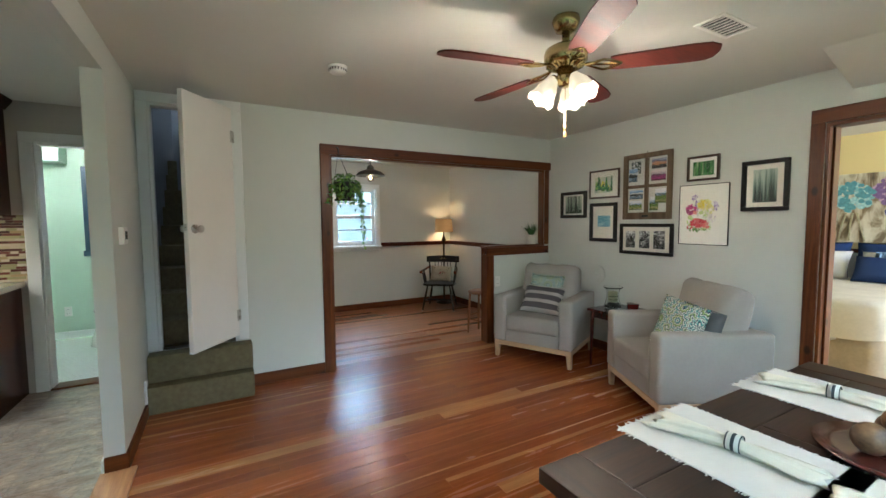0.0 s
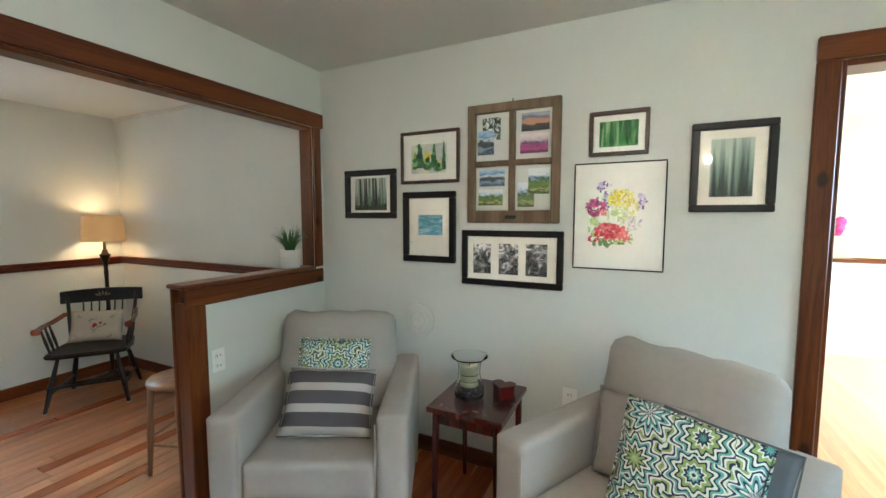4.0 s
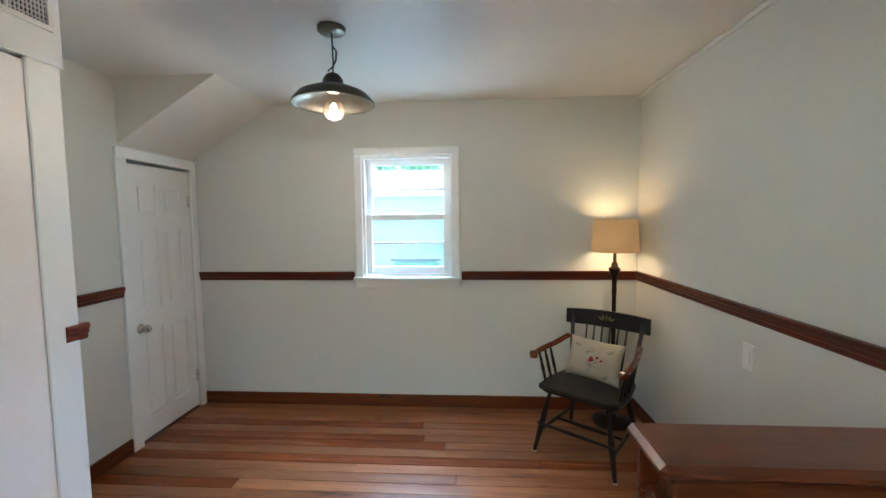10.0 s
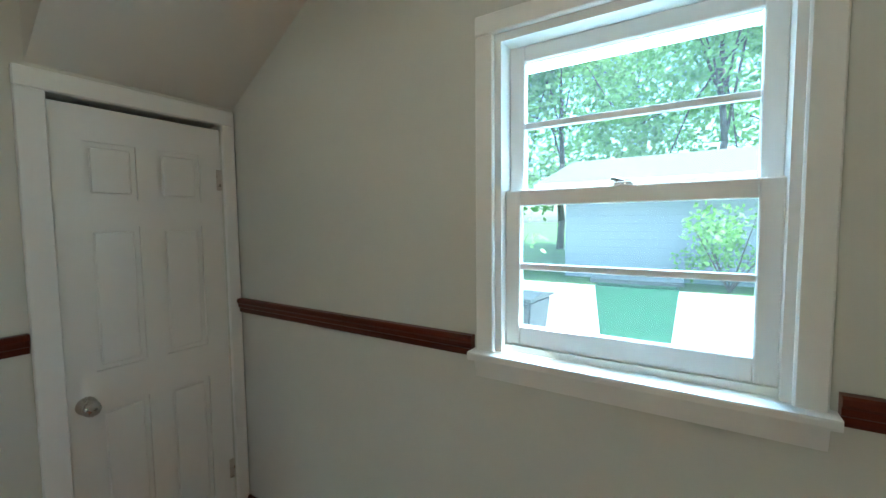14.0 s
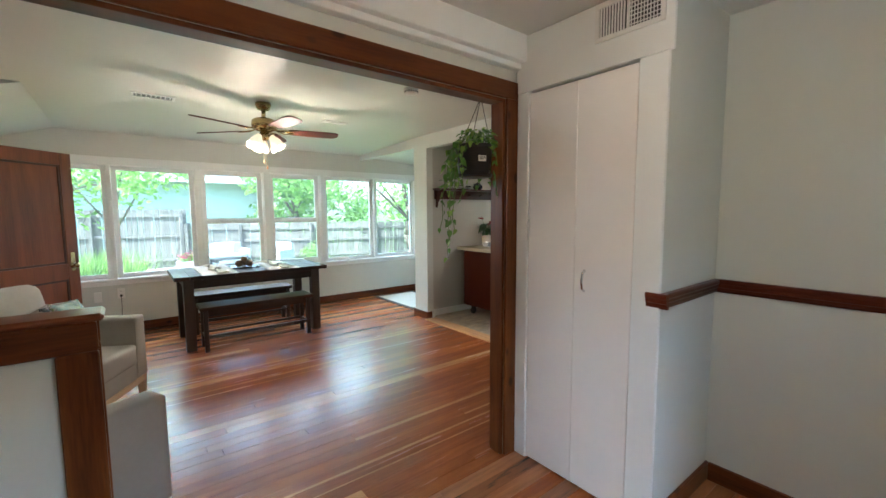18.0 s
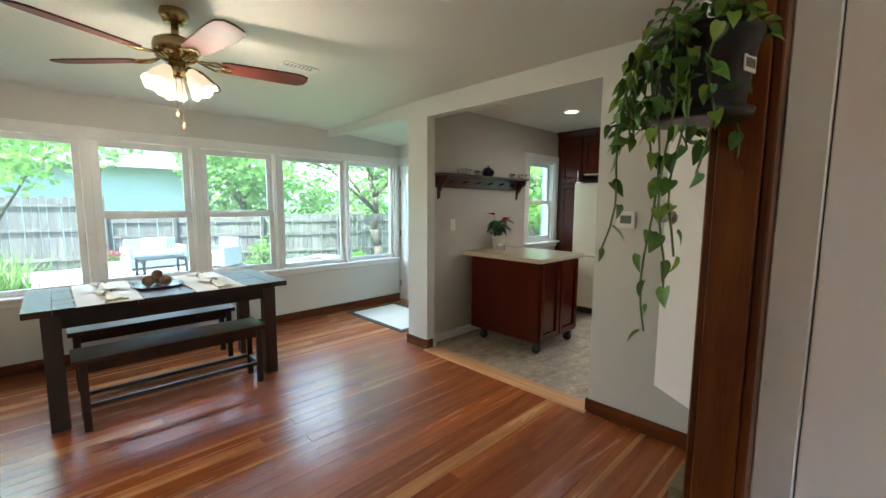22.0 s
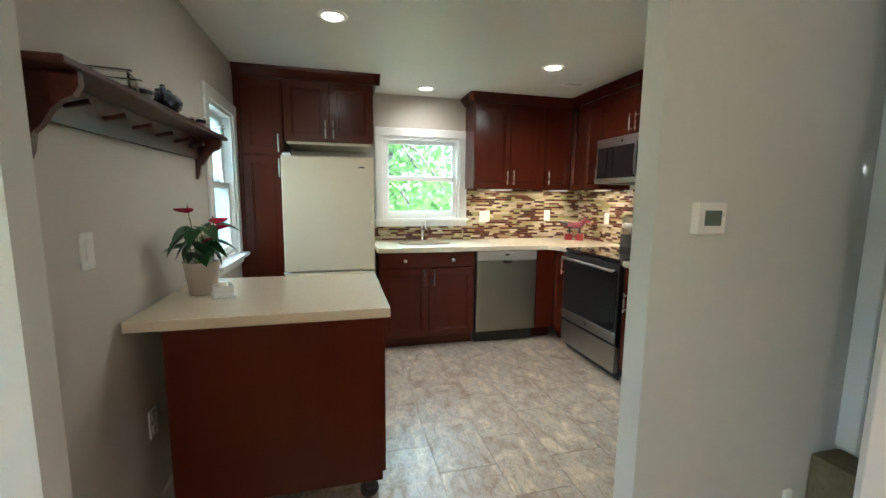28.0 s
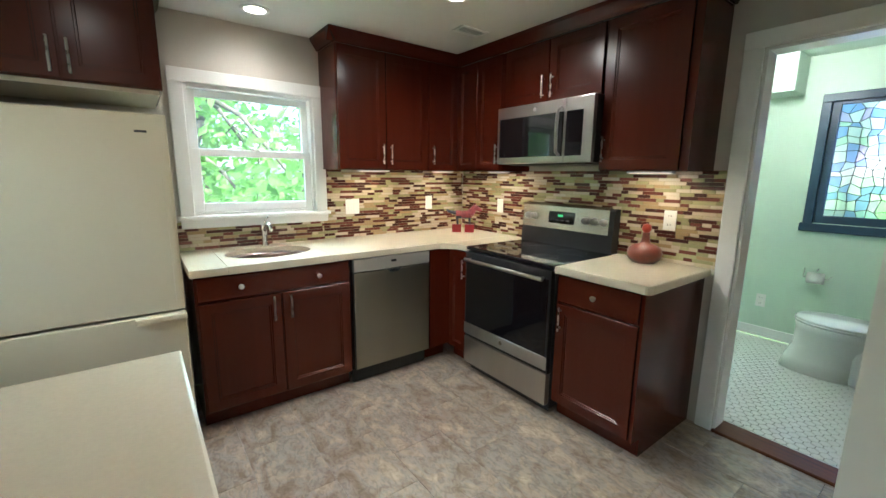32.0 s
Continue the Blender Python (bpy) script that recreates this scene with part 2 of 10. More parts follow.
M_FIRO = wood("old_nook_boards", (0.20, 0.066, 0.022), (0.37, 0.150, 0.056), 0.30, "x", 14, 0.12, piece=0.22, bump=0.12)
# black pitch streaks along the grain of the old boards
_ns = next(q for q in M_FIRO.node_tree.nodes if q.bl_idname == "ShaderNodeValToRGB")
_ns.color_ramp.elements.new(0.325).color = (0.034, 0.014, 0.008, 1)
_ns.color_ramp.elements[0].position, _ns.color_ramp.elements[1].position = 0.325, 0.355
_ns.color_ramp.elements[0].color, _ns.color_ramp.elements[1].color = (0.034, 0.014, 0.008, 1), (0.20, 0.066, 0.022, 1)
# glossy cap, its base colour also lifted to carry the lamp's sheen
M_CAP = wood("polished_fir_cap", (0.085, 0.020, 0.0065), (0.190, 0.050, 0.0140), 0.30, "x", 10, 0.25)
for _m in (M_TRIM_X, M_TRIM_Y, M_TRIM_Z, M_RAIL_X, M_RAIL_Y):
    _m.node_tree.nodes["Principled BSDF"].inputs["Specular IOR Level"].default_value = 0.26
for _m in (M_FIR, M_FIRL, M_FIRD):
    _m.node_tree.nodes["Principled BSDF"].inputs["Specular IOR Level"].default_value = 0.38
M_GAP = material("floor_joint", (0.10, 0.030, 0.010), 0.8, vary=0.2)
M_OAK = wood("oak_threshold", (0.42, 0.19, 0.07), (0.62, 0.34, 0.14), 0.35, "y", 14, 0.2)
M_CHERRY = wood("cherry_cabinet", (0.054, 0.0080, 0.0030), (0.064, 0.0098, 0.0036), 0.22, "z", 7, 0.06, bump=0.008)
M_CHERRYX = wood("cherry_cabinet_level", (0.054, 0.0080, 0.0030), (0.064, 0.0098, 0.0036), 0.22, "y", 7, 0.06, bump=0.008)
M_ESP = wood("espresso_table", (0.006, 0.0025, 0.0015), (0.040, 0.017, 0.009), 0.46, "x", 9, 0.10, piece=0.35, bump=0.4)
M_ESPY = wood("espresso_end", (0.006, 0.0025, 0.0015), (0.040, 0.017, 0.009), 0.46, "y", 9, 0.10, piece=0.2, bump=0.4)
for _m in (M_ESP, M_ESPY):
    _m.node_tree.nodes["Principled BSDF"].inputs["Specular IOR Level"].default_value = 0.32
M_ESPZ = wood("espresso_leg", (0.010, 0.006, 0.005), (0.03, 0.016, 0.012), 0.35, "z", 10, 0.3)
M_MAHOG = wood("dark_mahogany", (0.026, 0.005, 0.004), (0.080, 0.014, 0.009), 0.25, "z", 12, 0.4)
M_LIGHTWOOD = wood("pale_ash_base", (0.42, 0.27, 0.15), (0.56, 0.38, 0.22), 0.45, "x", 12, 0.1)
M_BLACKW = material("black_lacquer_wood", (0.005, 0.005, 0.005), 0.32, vary=0.3, scale=20, coat=0.1, spec=0.35)
M_SOFA = cloth("greige_sofa_fabric", (0.36, 0.335, 0.30), 700)
M_BRASS = material("antique_brass", (0.42, 0.33, 0.16), 0.24, 1.0, vary=0.15, scale=25)
M_NICKEL = material("brushed_nickel", (0.55, 0.52, 0.48), 0.28, 1.0, vary=0.06, scale=30)
M_STEEL = material("stainless_steel", (0.43, 0.41, 0.385), 0.30, 1.0, vary=0.05, scale=8, stretch=(1, 1, 0.03))
M_CHROME = material("chrome", (0.75, 0.75, 0.76), 0.10, 1.0, vary=0.02)
M_BLACK = material("black_plastic", (0.012, 0.012, 0.013), 0.3, vary=0.2, scale=20)
M_BLKGLASS = material("black_glass", (0.006, 0.006, 0.007), 0.05, vary=0.1, spec=0.6)
M_WHITEP = material("white_plastic", (0.78, 0.77, 0.73), 0.35, vary=0.02, scale=10)
M_COUNTER = material("cream_solid_surface", (0.57, 0.515, 0.385), 0.22, vary=0.03, scale=90, spec=0.5)
M_FRIDGE = material("almond_fridge_enamel", (0.54, 0.49, 0.345), 0.35, vary=0.015, scale=4, bump=0.12, bump_scale=320)
M_CRYSTAL = glass("cut_crystal", (1.0, 1.0, 1.0), 0.08, 1.45)
M_CRYSTAL.node_tree.nodes["Principled BSDF"].inputs["Transmission Weight"].default_value = 0.0
M_CRYSTAL.node_tree.nodes["Principled BSDF"].inputs["Alpha"].default_value = 0.30
for _m in (M_CHERRY, M_CHERRYX):
    _m.node_tree.nodes["Principled BSDF"].inputs["Specular IOR Level"].default_value = 0.30
def window_glass(name, tint, haze):
    """Tinted pane mixed with some translucent white that imitates glare over the view."""
    mt = glass(name, tint, 0.0, 1.05)
    nt = mt.node_tree
    tr, mx = nt.nodes.new("ShaderNodeBsdfTranslucent"), nt.nodes.new("ShaderNodeMixShader")
    tr.inputs["Color"].default_value = (0.90, 0.97, 0.95, 1)
    mx.inputs[0].default_value = haze
    nt.links.new(nt.nodes["Principled BSDF"].outputs[0], mx.inputs[1])
    nt.links.new(tr.outputs[0], mx.inputs[2])
    nt.links.new(mx.outputs[0], nt.nodes["Material Output"].inputs["Surface"])
    return mt


# tint dims the view outdoors, the second value veils it like glare
M_GLASS = window_glass("window_glass", (0.64, 0.74, 0.69), 0.013)
M_GLASSN = window_glass("hazy_nook_glass", (0.58, 0.66, 0.64), 0.014)
M_CLEAR = glass("clear_glassware", (0.98, 0.99, 0.98), 0.01, 1.22)
M_FROST = glass("lamp_glass_frosted", (1.0, 0.93, 0.82), 0.5, 1.3)

# ---- building helpers ----
def part(name, bm, mt, parent=None, label="", smooth=False):
    """Links a bmesh as one mesh object, under a thing or a part."""
    me = bpy.data.meshes.new(name)
    bmesh.ops.recalc_face_normals(bm, faces=bm.faces)
    bm.to_mesh(me)
    bm.free()
    if smooth:
        for p in me.polygons:
            p.use_smooth = True
    me.materials.append(mt)
    ob = new(name, me)
    if parent:
        ob.parent = parent
    if label:
        ob["label"] = label
    return ob


def thing(name, label, category, x=0, y=0, z=0, rz=0, group="", kind="", rx=0, ry=0):
    e = new(name)
    e.empty_display_size = 0.1
    e.matrix_basis = pose(x, y, z, rx, ry, rz)
    return tagged(e, label, category, group, kind)


def setting(ob, label, category=""):
    return tagged(ob, label, category, "", "structure")


def BM():
    return bmesh.new()


def bx(bm, x0, x1, y0, y1, z0, z1, bev=0.0, seg=1):
    """A box between two corners, its edges eased by bev."""
    v = [bm.verts.new((x, y, z)) for z in (z0, z1) for y in (y0, y1) for x in (x0, x1)]
    f = [bm.faces.new([v[i] for i in q]) for q in ((0, 2, 3, 1), (4, 5, 7, 6), (0, 1, 5, 4), (2, 6, 7, 3), (0, 4, 6, 2), (1, 3, 7, 5))]
    if bev:
        es = {e for q in f for e in q.edges}
        bmesh.ops.bevel(bm, geom=list(es), offset=bev, segments=seg, affect="EDGES", profile=0.7)
    return bm


def prism(bm, pts, a, b, axis="y"):
    """A flat outline (two coordinates) drawn out along an axis from a to b."""
    def at(p, q):
        return {"x": (q, p[0], p[1]), "y": (p[0], q, p[1]), "z": (p[0], p[1], q)}[axis]
    lo, hi = [bm.verts.new(at(p, a)) for p in pts], [bm.verts.new(at(p, b)) for p in pts]
    n = len(pts)
    bm.faces.new(lo)
    bm.faces.new(hi[::-1])
    for i in range(n):
        bm.faces.new((lo[i], hi[i], hi[(i + 1) % n], lo[(i + 1) % n]))
    return bm


def rod(bm, p, q, r0, r1=None, seg=10):
    """A round bar from p to q."""
    p, q = Vector(p), Vector(q)
    r1 = r0 if r1 is None else r1
    d = (q - p).normalized()
    u = d.orthogonal().normalized()
    w = d.cross(u)
    ring = [(math.cos(2 * math.pi * i / seg), math.sin(2 * math.pi * i / seg)) for i in range(seg)]
    a = [bm.verts.new(p + (u * c + w * s) * r0) for c, s in ring]
    b = [bm.verts.new(q + (u * c + w * s) * r1) for c, s in ring]
    for i in range(seg):
        bm.faces.new((a[i], a[(i + 1) % seg], b[(i + 1) % seg], b[i]))
    bm.faces.new(a[::-1])
    bm.faces.new(b)
    return bm


def tube(bm, pts, r, seg=6):
    """A bent round bar in one piece through the points."""
    ps = [Vector(p) for p in pts]
    n = len(ps)
    u, rings = None, []
    for i, p in enumerate(ps):
        t = (ps[min(i + 1, n - 1)] - ps[max(i - 1, 0)]).normalized()
        u = t.orthogonal().normalized() if u is None else (u - t * u.dot(t)).normalized()
        w = t.cross(u)
        rings.append([bm.verts.new(p + (u * math.cos(2 * math.pi * k / seg) + w * math.sin(2 * math.pi * k / seg)) * r) for k in range(seg)])
    for a, b in zip(rings, rings[1:]):
        for k in range(seg):
            bm.faces.new((a[k], a[(k + 1) % seg], b[(k + 1) % seg], b[k]))
    bm.faces.new(rings[0][::-1])
    bm.faces.new(rings[-1])
    return bm


def lathe(bm, prof, seg=20, x=0, y=0, z=0, cap=True):
    """A turned shape from (radius, height) pairs."""
    rings = []
    for r, h in prof:
        if r < 1e-5:
            rings.append([bm.verts.new((x, y, z + h))])
        else:
            rings.append([bm.verts.new((x + r * math.cos(2 * math.pi * i / seg), y + r * math.sin(2 * math.pi * i / seg), z + h)) for i in range(seg)])
    for a, b in zip(rings, rings[1:]):
        for i in range(seg):
            j = (i + 1) % seg
            if len(a) == 1 and len(b) == 1:
                continue
            if len(a) == 1:
                bm.faces.new((a[0], b[j], b[i]))
            elif len(b) == 1:
                bm.faces.new((a[i], a[j], b[0]))
            else:
                bm.faces.new((a[i], a[j], b[j], b[i]))
    if cap:
        if len(rings[0]) > 1:
            bm.faces.new(rings[0][::-1])
        if len(rings[-1]) > 1:
            bm.faces.new(rings[-1])
    return bm


def pillow(bm, w, h, t, n=12, pinch=0.35, wob=0.01, seed=0.0):
    """A stuffed cushion in the xz plane, thick along y, with pulled corners."""
    def ht(u, v):
        return t / 2 * ((1 - abs(u) ** 2.6) * (1 - abs(v) ** 2.6)) ** 0.5
    g = {}
    for s in (-1, 1):
        for i in range(n + 1):
            for j in range(n + 1):
                u, v = 2 * i / n - 1, 2 * j / n - 1
                edge = i in (0, n) or j in (0, n)
                if s == 1 and edge:
                    g[s, i, j] = g[-1, i, j]
                    continue
                k = 1 - 0.07 * pinch * (1 - abs(v) ** 2) * abs(u) ** 3
                l = 1 - 0.07 * pinch * (1 - abs(u) ** 2) * abs(v) ** 3
                q = noise.noise((u * 2 + seed, v * 2, s * 3.0)) * wob
                g[s, i, j] = bm.verts.new((u * w / 2 * k, s * (ht(u, v) + (0 if edge else q)), v * h / 2 * l))
    for s in (-1, 1):
        for i in range(n):
            for j in range(n):
                q = [g[s, i, j], g[s, i + 1, j], g[s, i + 1, j + 1], g[s, i, j + 1]]
                try:
                    bm.faces.new(q if s == -1 else q[::-1])
                except ValueError:
                    pass
    return bm


def moved(bm, m):
    bmesh.ops.transform(bm, matrix=m, verts=bm.verts)
    return bm


def wall(name, along, p0, p1, a0, a1, z0, z1, holes, mt, label, ztop=None):
    """A wall between two planes, along x or y, with through openings (a, b, bottom, top)."""
    bm = BM()
    cuts = sorted({a0, a1, *[h[0] for h in holes], *[h[1] for h in holes]})
    for a, b in zip(cuts, cuts[1:]):
        mid = (a + b) / 2
        spans, at = [], z0
        for h in sorted((h for h in holes if h[0] <= mid <= h[1]), key=lambda h: h[2]):
            if h[2] > at + 1e-4:
                spans.append((at, h[2]))
            at = h[3]
        if at < z1 - 1e-4:
            spans.append((at, z1))
        for s, e in spans:
            if along == "x":
                bx(bm, a, b, p0, p1, s, e)
            else:
                bx(bm, p0, p1, a, b, s, e)
    bmesh.ops.remove_doubles(bm, verts=bm.verts, dist=1e-5)
    return setting(part(name, bm, mt), label, "wall")


# ---- plan ----
P, N, N2, W, W2, S, S2 = 3.84, 3.60, 3.685, -0.19, -0.285, -0.79, -0.93
NN, NW, CX, CY = 6.04, 0.53, 1.115, 4.48
KX, KN, KS, EX = -3.21, 4.33, 0.945, -1.28
CZ, NZ, KZ, SZ = 2.34, 2.29, 2.335, 2.30

wall("wall_east", "y", P, P + 0.14, S2, NN + 0.14, 0, 2.6, [(0.12, 1.05, -1, 2.0)], M_WALL, "pale grey-green painted plaster wall")
wall("wall_south", "x", S2, S, EX - 0.14, P, 0, 2.6, [(-1.2, 3.7, 0.60, 1.99)], M_WALL, "pale grey painted wall under the long window band")
wall("wall_west_dining", "y", W2, W, S, N2, 0, 2.6, [(S, 0.76, -1, 2.205), (1.035, 2.66, -1, 2.175)], M_WALL, "pale grey wall with wide cased-free openings to the kitchen")
wall("wall_entry_west", "y", EX - 0.14, EX, S, 0.76, 0, 2.6, [(-0.77, -0.06, -1, 1.93)], M_WALL, "pale grey painted wall round the back door")
wall("wall_kitchen_south", "x", 0.76, KS, KX, W2, 0, 2.6, [(-2.545, -1.945, 0.905, 1.94)], M_KWALL, "pale beige-grey kitchen wall with a window")
wall("wall_kitchen_west", "y", KX - 0.14, KX, 0.76, KN + 0.12, 0, 2.6, [(2.13, 2.92, 1.13, 1.94)], M_KWALL, "pale beige-grey kitchen wall round the sink window")
wall("wall_kitchen_north", "x", KN, KN + 0.12, KX, W2, 0, 2.6, [(-0.955, -0.385, -1, 2.02)], M_KWALL, "grey kitchen wall with the bathroom doorway")
wall("wall_kitchen_east_end", "y", W2, W2 + 0.08, N2, KN + 0.12, 0, 2.6, [], M_KWALL, "grey wall between kitchen and stairs")
wall("wall_north_dining", "x", N, N2, W, P, 0, 2.6, [(-0.12, 0.42, 0.40, 2.26), (1.2, 2.93, -1, 1.975), (2.93, 3.75, 1.0, 1.975)], M_WALL, "pale grey wall with a wide wood-trimmed opening and half wall")
wall("wall_north_nook", "x", NN, NN + 0.14, NW - 0.14, P, 0, 2.6, [(1.83, 2.505, 1.0, 1.905)], M_WALL, "pale grey wall round the nook window")
wall("wall_west_nook", "y", NW - 0.14, NW, CY - 0.12, NN, 0, 2.6, [(5.41, 5.98, -1, 1.82)], M_WALL, "pale grey wall with the short panelled door")
wall("wall_closet_side", "x", CY - 0.12, CY, NW, CX, 0, 2.6, [], M_WALL, "pale grey side wall of the closet")
wall("wall_closet_front", "y", CX - 0.05, CX, N2, CY - 0.12, 0, 2.6, [(3.785, 4.36, -1, 2.0)], M_TRIMW, "white painted closet front")
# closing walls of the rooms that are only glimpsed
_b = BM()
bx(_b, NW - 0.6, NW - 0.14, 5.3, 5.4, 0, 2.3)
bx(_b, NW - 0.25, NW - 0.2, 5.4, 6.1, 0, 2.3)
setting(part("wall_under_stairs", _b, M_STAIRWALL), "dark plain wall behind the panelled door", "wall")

# ceilings
_b = BM()
bx(_b, W2, P, 0.93, N, CZ, CZ + 0.1)
setting(part("ceiling", _b, M_CEIL), "off-white textured dining ceiling", "ceiling")
_b = BM()
# the lower south strip, dropping towards the windows and, beside the bedroom door, towards the wall
for xs in ((EX, W), (W, 3.36), (3.36, P)):
    z = {EX: (CZ - 0.02, 2.20), W: (CZ, SZ - 0.02), 3.36: (CZ, SZ), P: (2.185, 2.14)}
    (n0, s0), (n1, s1) = z[xs[0]], z[xs[1]]
    lo = [_b.verts.new(c) for c in ((xs[0], 0.93, n0), (xs[1], 0.93, n1), (xs[1], S, s1), (xs[0], S, s0))]
    hi = [_b.verts.new((v.co.x, v.co.y, CZ + 0.1)) for v in lo]
    _b.faces.new(lo)
    _b.faces.new(hi[::-1])
    for i in range(4):
        _b.faces.new((lo[i], hi[i], hi[(i + 1) % 4], lo[(i + 1) % 4]))
setting(part("ceiling_south", _b, M_CEIL), "off-white sloping ceiling above the windows", "ceiling")
_b = BM()
bx(_b, NW, P, N2, NN, NZ, NZ + 0.1)
prism(_b, [(NW, 1.90), (1.16, NZ), (NW, NZ)], 5.37, NN, "y")
setting(part("ceiling_nook", _b, M_CEIL), "off-white nook ceiling with a sloping bulkhead", "ceiling")
_b = BM()
bx(_b, CX, P, N2, N2 + 0.08, 2.155, NZ, 0.004)
bx(_b, CX, P, N2, N2 + 0.045, 2.125, 2.155, 0.004)
setting(part("trim_soffit", _b, M_TRIMW), "white boxed beam above the opening", "trim")
_b = BM()
bx(_b, KX, W2, KS, KN, KZ, KZ + 0.1)
setting(part("ceiling_kitchen", _b, M_CEIL), "off-white kitchen ceiling", "ceiling")

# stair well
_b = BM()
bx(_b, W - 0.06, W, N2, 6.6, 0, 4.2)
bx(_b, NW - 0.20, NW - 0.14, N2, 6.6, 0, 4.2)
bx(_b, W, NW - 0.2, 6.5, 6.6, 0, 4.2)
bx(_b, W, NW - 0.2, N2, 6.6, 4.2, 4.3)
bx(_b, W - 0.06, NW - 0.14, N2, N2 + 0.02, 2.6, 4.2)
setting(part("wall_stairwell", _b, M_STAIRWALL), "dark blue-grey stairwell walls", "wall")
_st = thing("staircase", "carpeted staircase rising behind the open white door", "stairs", 0.1, 3.4, 0)
for i in range(9):
    z = 0.40 + 0.19 * i
    part("step", bx(BM(), -0.29, 0.23, 0.36 + 0.24 * i, 2.9, z, z + 0.19, 0.012, 2), M_CARPET, _st)
_b = bx(BM(), -0.285, 0.415, -0.04, 0.20, 0, 0.20, 0.02, 2)
part("bottom_step", _b, M_CARPET, _st, "olive carpeted bottom step standing in the room")
_b = bx(BM(), -0.285, 0.415, 0.05, 0.20, 0.20, 0.40, 0.02, 2)
bx(_b, -0.285, 0.31, 0.2, 0.36, 0.0, 0.40, 0.0)
part("second_step", _b, M_CARPET, _st, "olive carpeted step at the doorway")
# a sloped ceiling panel seen up the stairs
_b = prism(BM(), [(4.2, 2.3), (6.4, 4.0), (6.4, 4.1), (4.2, 2.4)], 0.05, NW - 0.2, "x")
setting(part("ceiling_stairs", _b, M_WALL), "pale sloped ceiling up the stairs", "ceiling")

# bedroom and bathroom beyond their doors
_b = BM()
bx(_b, 7.2, 7.3, -2.5, 4.5, 0, 2.6)
bx(_b, P + 0.14, 7.2, -2.6, -2.5, 0, 2.6)
bx(_b, P + 0.14, 7.2, 4.5, 4.6, 0, 2.6)
bx(_b, P + 0.14, P + 0.15, -2.5, 0.12, 0, 2.6)
bx(_b, P + 0.14, P + 0.15, 1.05, 4.5, 0, 2.6)
setting(part("wall_bedroom", _b, M_YELLOW), "warm yellow bedroom walls", "wall")
setting(part("ceiling_bedroom", bx(BM(), P + 0.14, 7.3, -2.6, 4.6, 2.4, 2.5), M_CEIL), "off-white bedroom ceiling", "ceiling")
BN = 6.25
_b = BM()
bx(_b, -2.3, -0.25, BN, BN + 0.1, 0, 1.055)
bx(_b, -2.3, -0.25, BN, BN + 0.1, 2.02, 2.5)
bx(_b, -2.3, -1.04, BN, BN + 0.1, 1.055, 2.02)
bx(_b, -0.40, -0.25, BN, BN + 0.1, 1.055, 2.02)
bx(_b, -2.4, -2.3, KN + 0.12, BN, 0, 2.5)
bx(_b, -0.25, -0.23, KN + 0.12, BN, 0, 2.5)
bx(_b, -2.3, -0.955, KN + 0.12, KN + 0.13, 0, 2.5)
setting(part("wall_bathroom", _b, M_MINT), "mint green bathroom walls", "wall")
_b = bx(BM(), -2.4, -0.23, KN + 0.12, BN, 2.36, 2.46)
setting(part("ceiling_bathroom", _b, M_MINT), "mint painted bathroom ceiling", "ceiling")
_b = bx(BM(), -2.0, -1.22, BN - 0.30, BN, 2.07, 2.36, 0.004)
setting(part("bulkhead_bathroom", _b, M_MINT), "mint boxed-in bulkhead under the bathroom ceiling", "bulkhead")

# ---- floors ----
_b = BM()
bx(_b, W2, P + 0.14, S, NN, -0.08, -0.012)
bx(_b, EX - 0.14, W2, S, 0.76, -0.08, -0.012)
FLOOR = setting(part("floor", _b, M_GAP), "old red fir strip floor with paler sapwood boards", "floor")
KFLOOR = setting(part("floor_kitchen", bx(BM(), KX, W2, KS, KN + 0.12, -0.08, -0.010), material("vinyl_joint", (0.13, 0.11, 0.09), 0.7, vary=0.2)), "mottled grey-brown stone-look tile floor", "floor")
setting(part("floor_bedroom", bx(BM(), P + 0.14, 7.3, -2.6, 4.6, -0.08, -0.002), wood("bedroom_floor", (0.42, 0.24, 0.10), (0.62, 0.40, 0.20), 0.3, "x", 10)), "pale wood bedroom floor", "floor")
BFLOOR = setting(part("floor_bathroom", bx(BM(), -2.4, -0.23, KN + 0.12, BN, -0.08, -0.012), material("tile_grout", (0.50, 0.47, 0.42), 0.8)), "white hexagon tile bathroom floor", "floor")
_b = bx(BM(), W2 - 0.02, W + 0.05, 1.035, 2.66, -0.012, 0.012, 0.008, 2)
setting(part("threshold_kitchen", _b, M_OAK), "oak threshold strip between fir floor and tiles", "threshold")
_b = bx(BM(), -0.955, -0.385, KN - 0.02, KN + 0.14, -0.012, 0.014, 0.006)
setting(part("threshold_bathroom", _b, M_TRIM_X), "worn wooden threshold strip", "threshold")
_b = bx(BM(), P - 0.01, P + 0.15, 0.12, 1.05, -0.012, 0.010, 0.006)
setting(part("threshold_bedroom", _b, M_TRIM_Y), "wooden bedroom threshold", "threshold")


# ---- trim ----
def board(name, x0, x1, y0, y1, z0, z1, mt, label, cat="trim", bev=0.004):
    return setting(part(name, bx(BM(), x0, x1, y0, y1, z0, z1, bev), mt), label, cat)


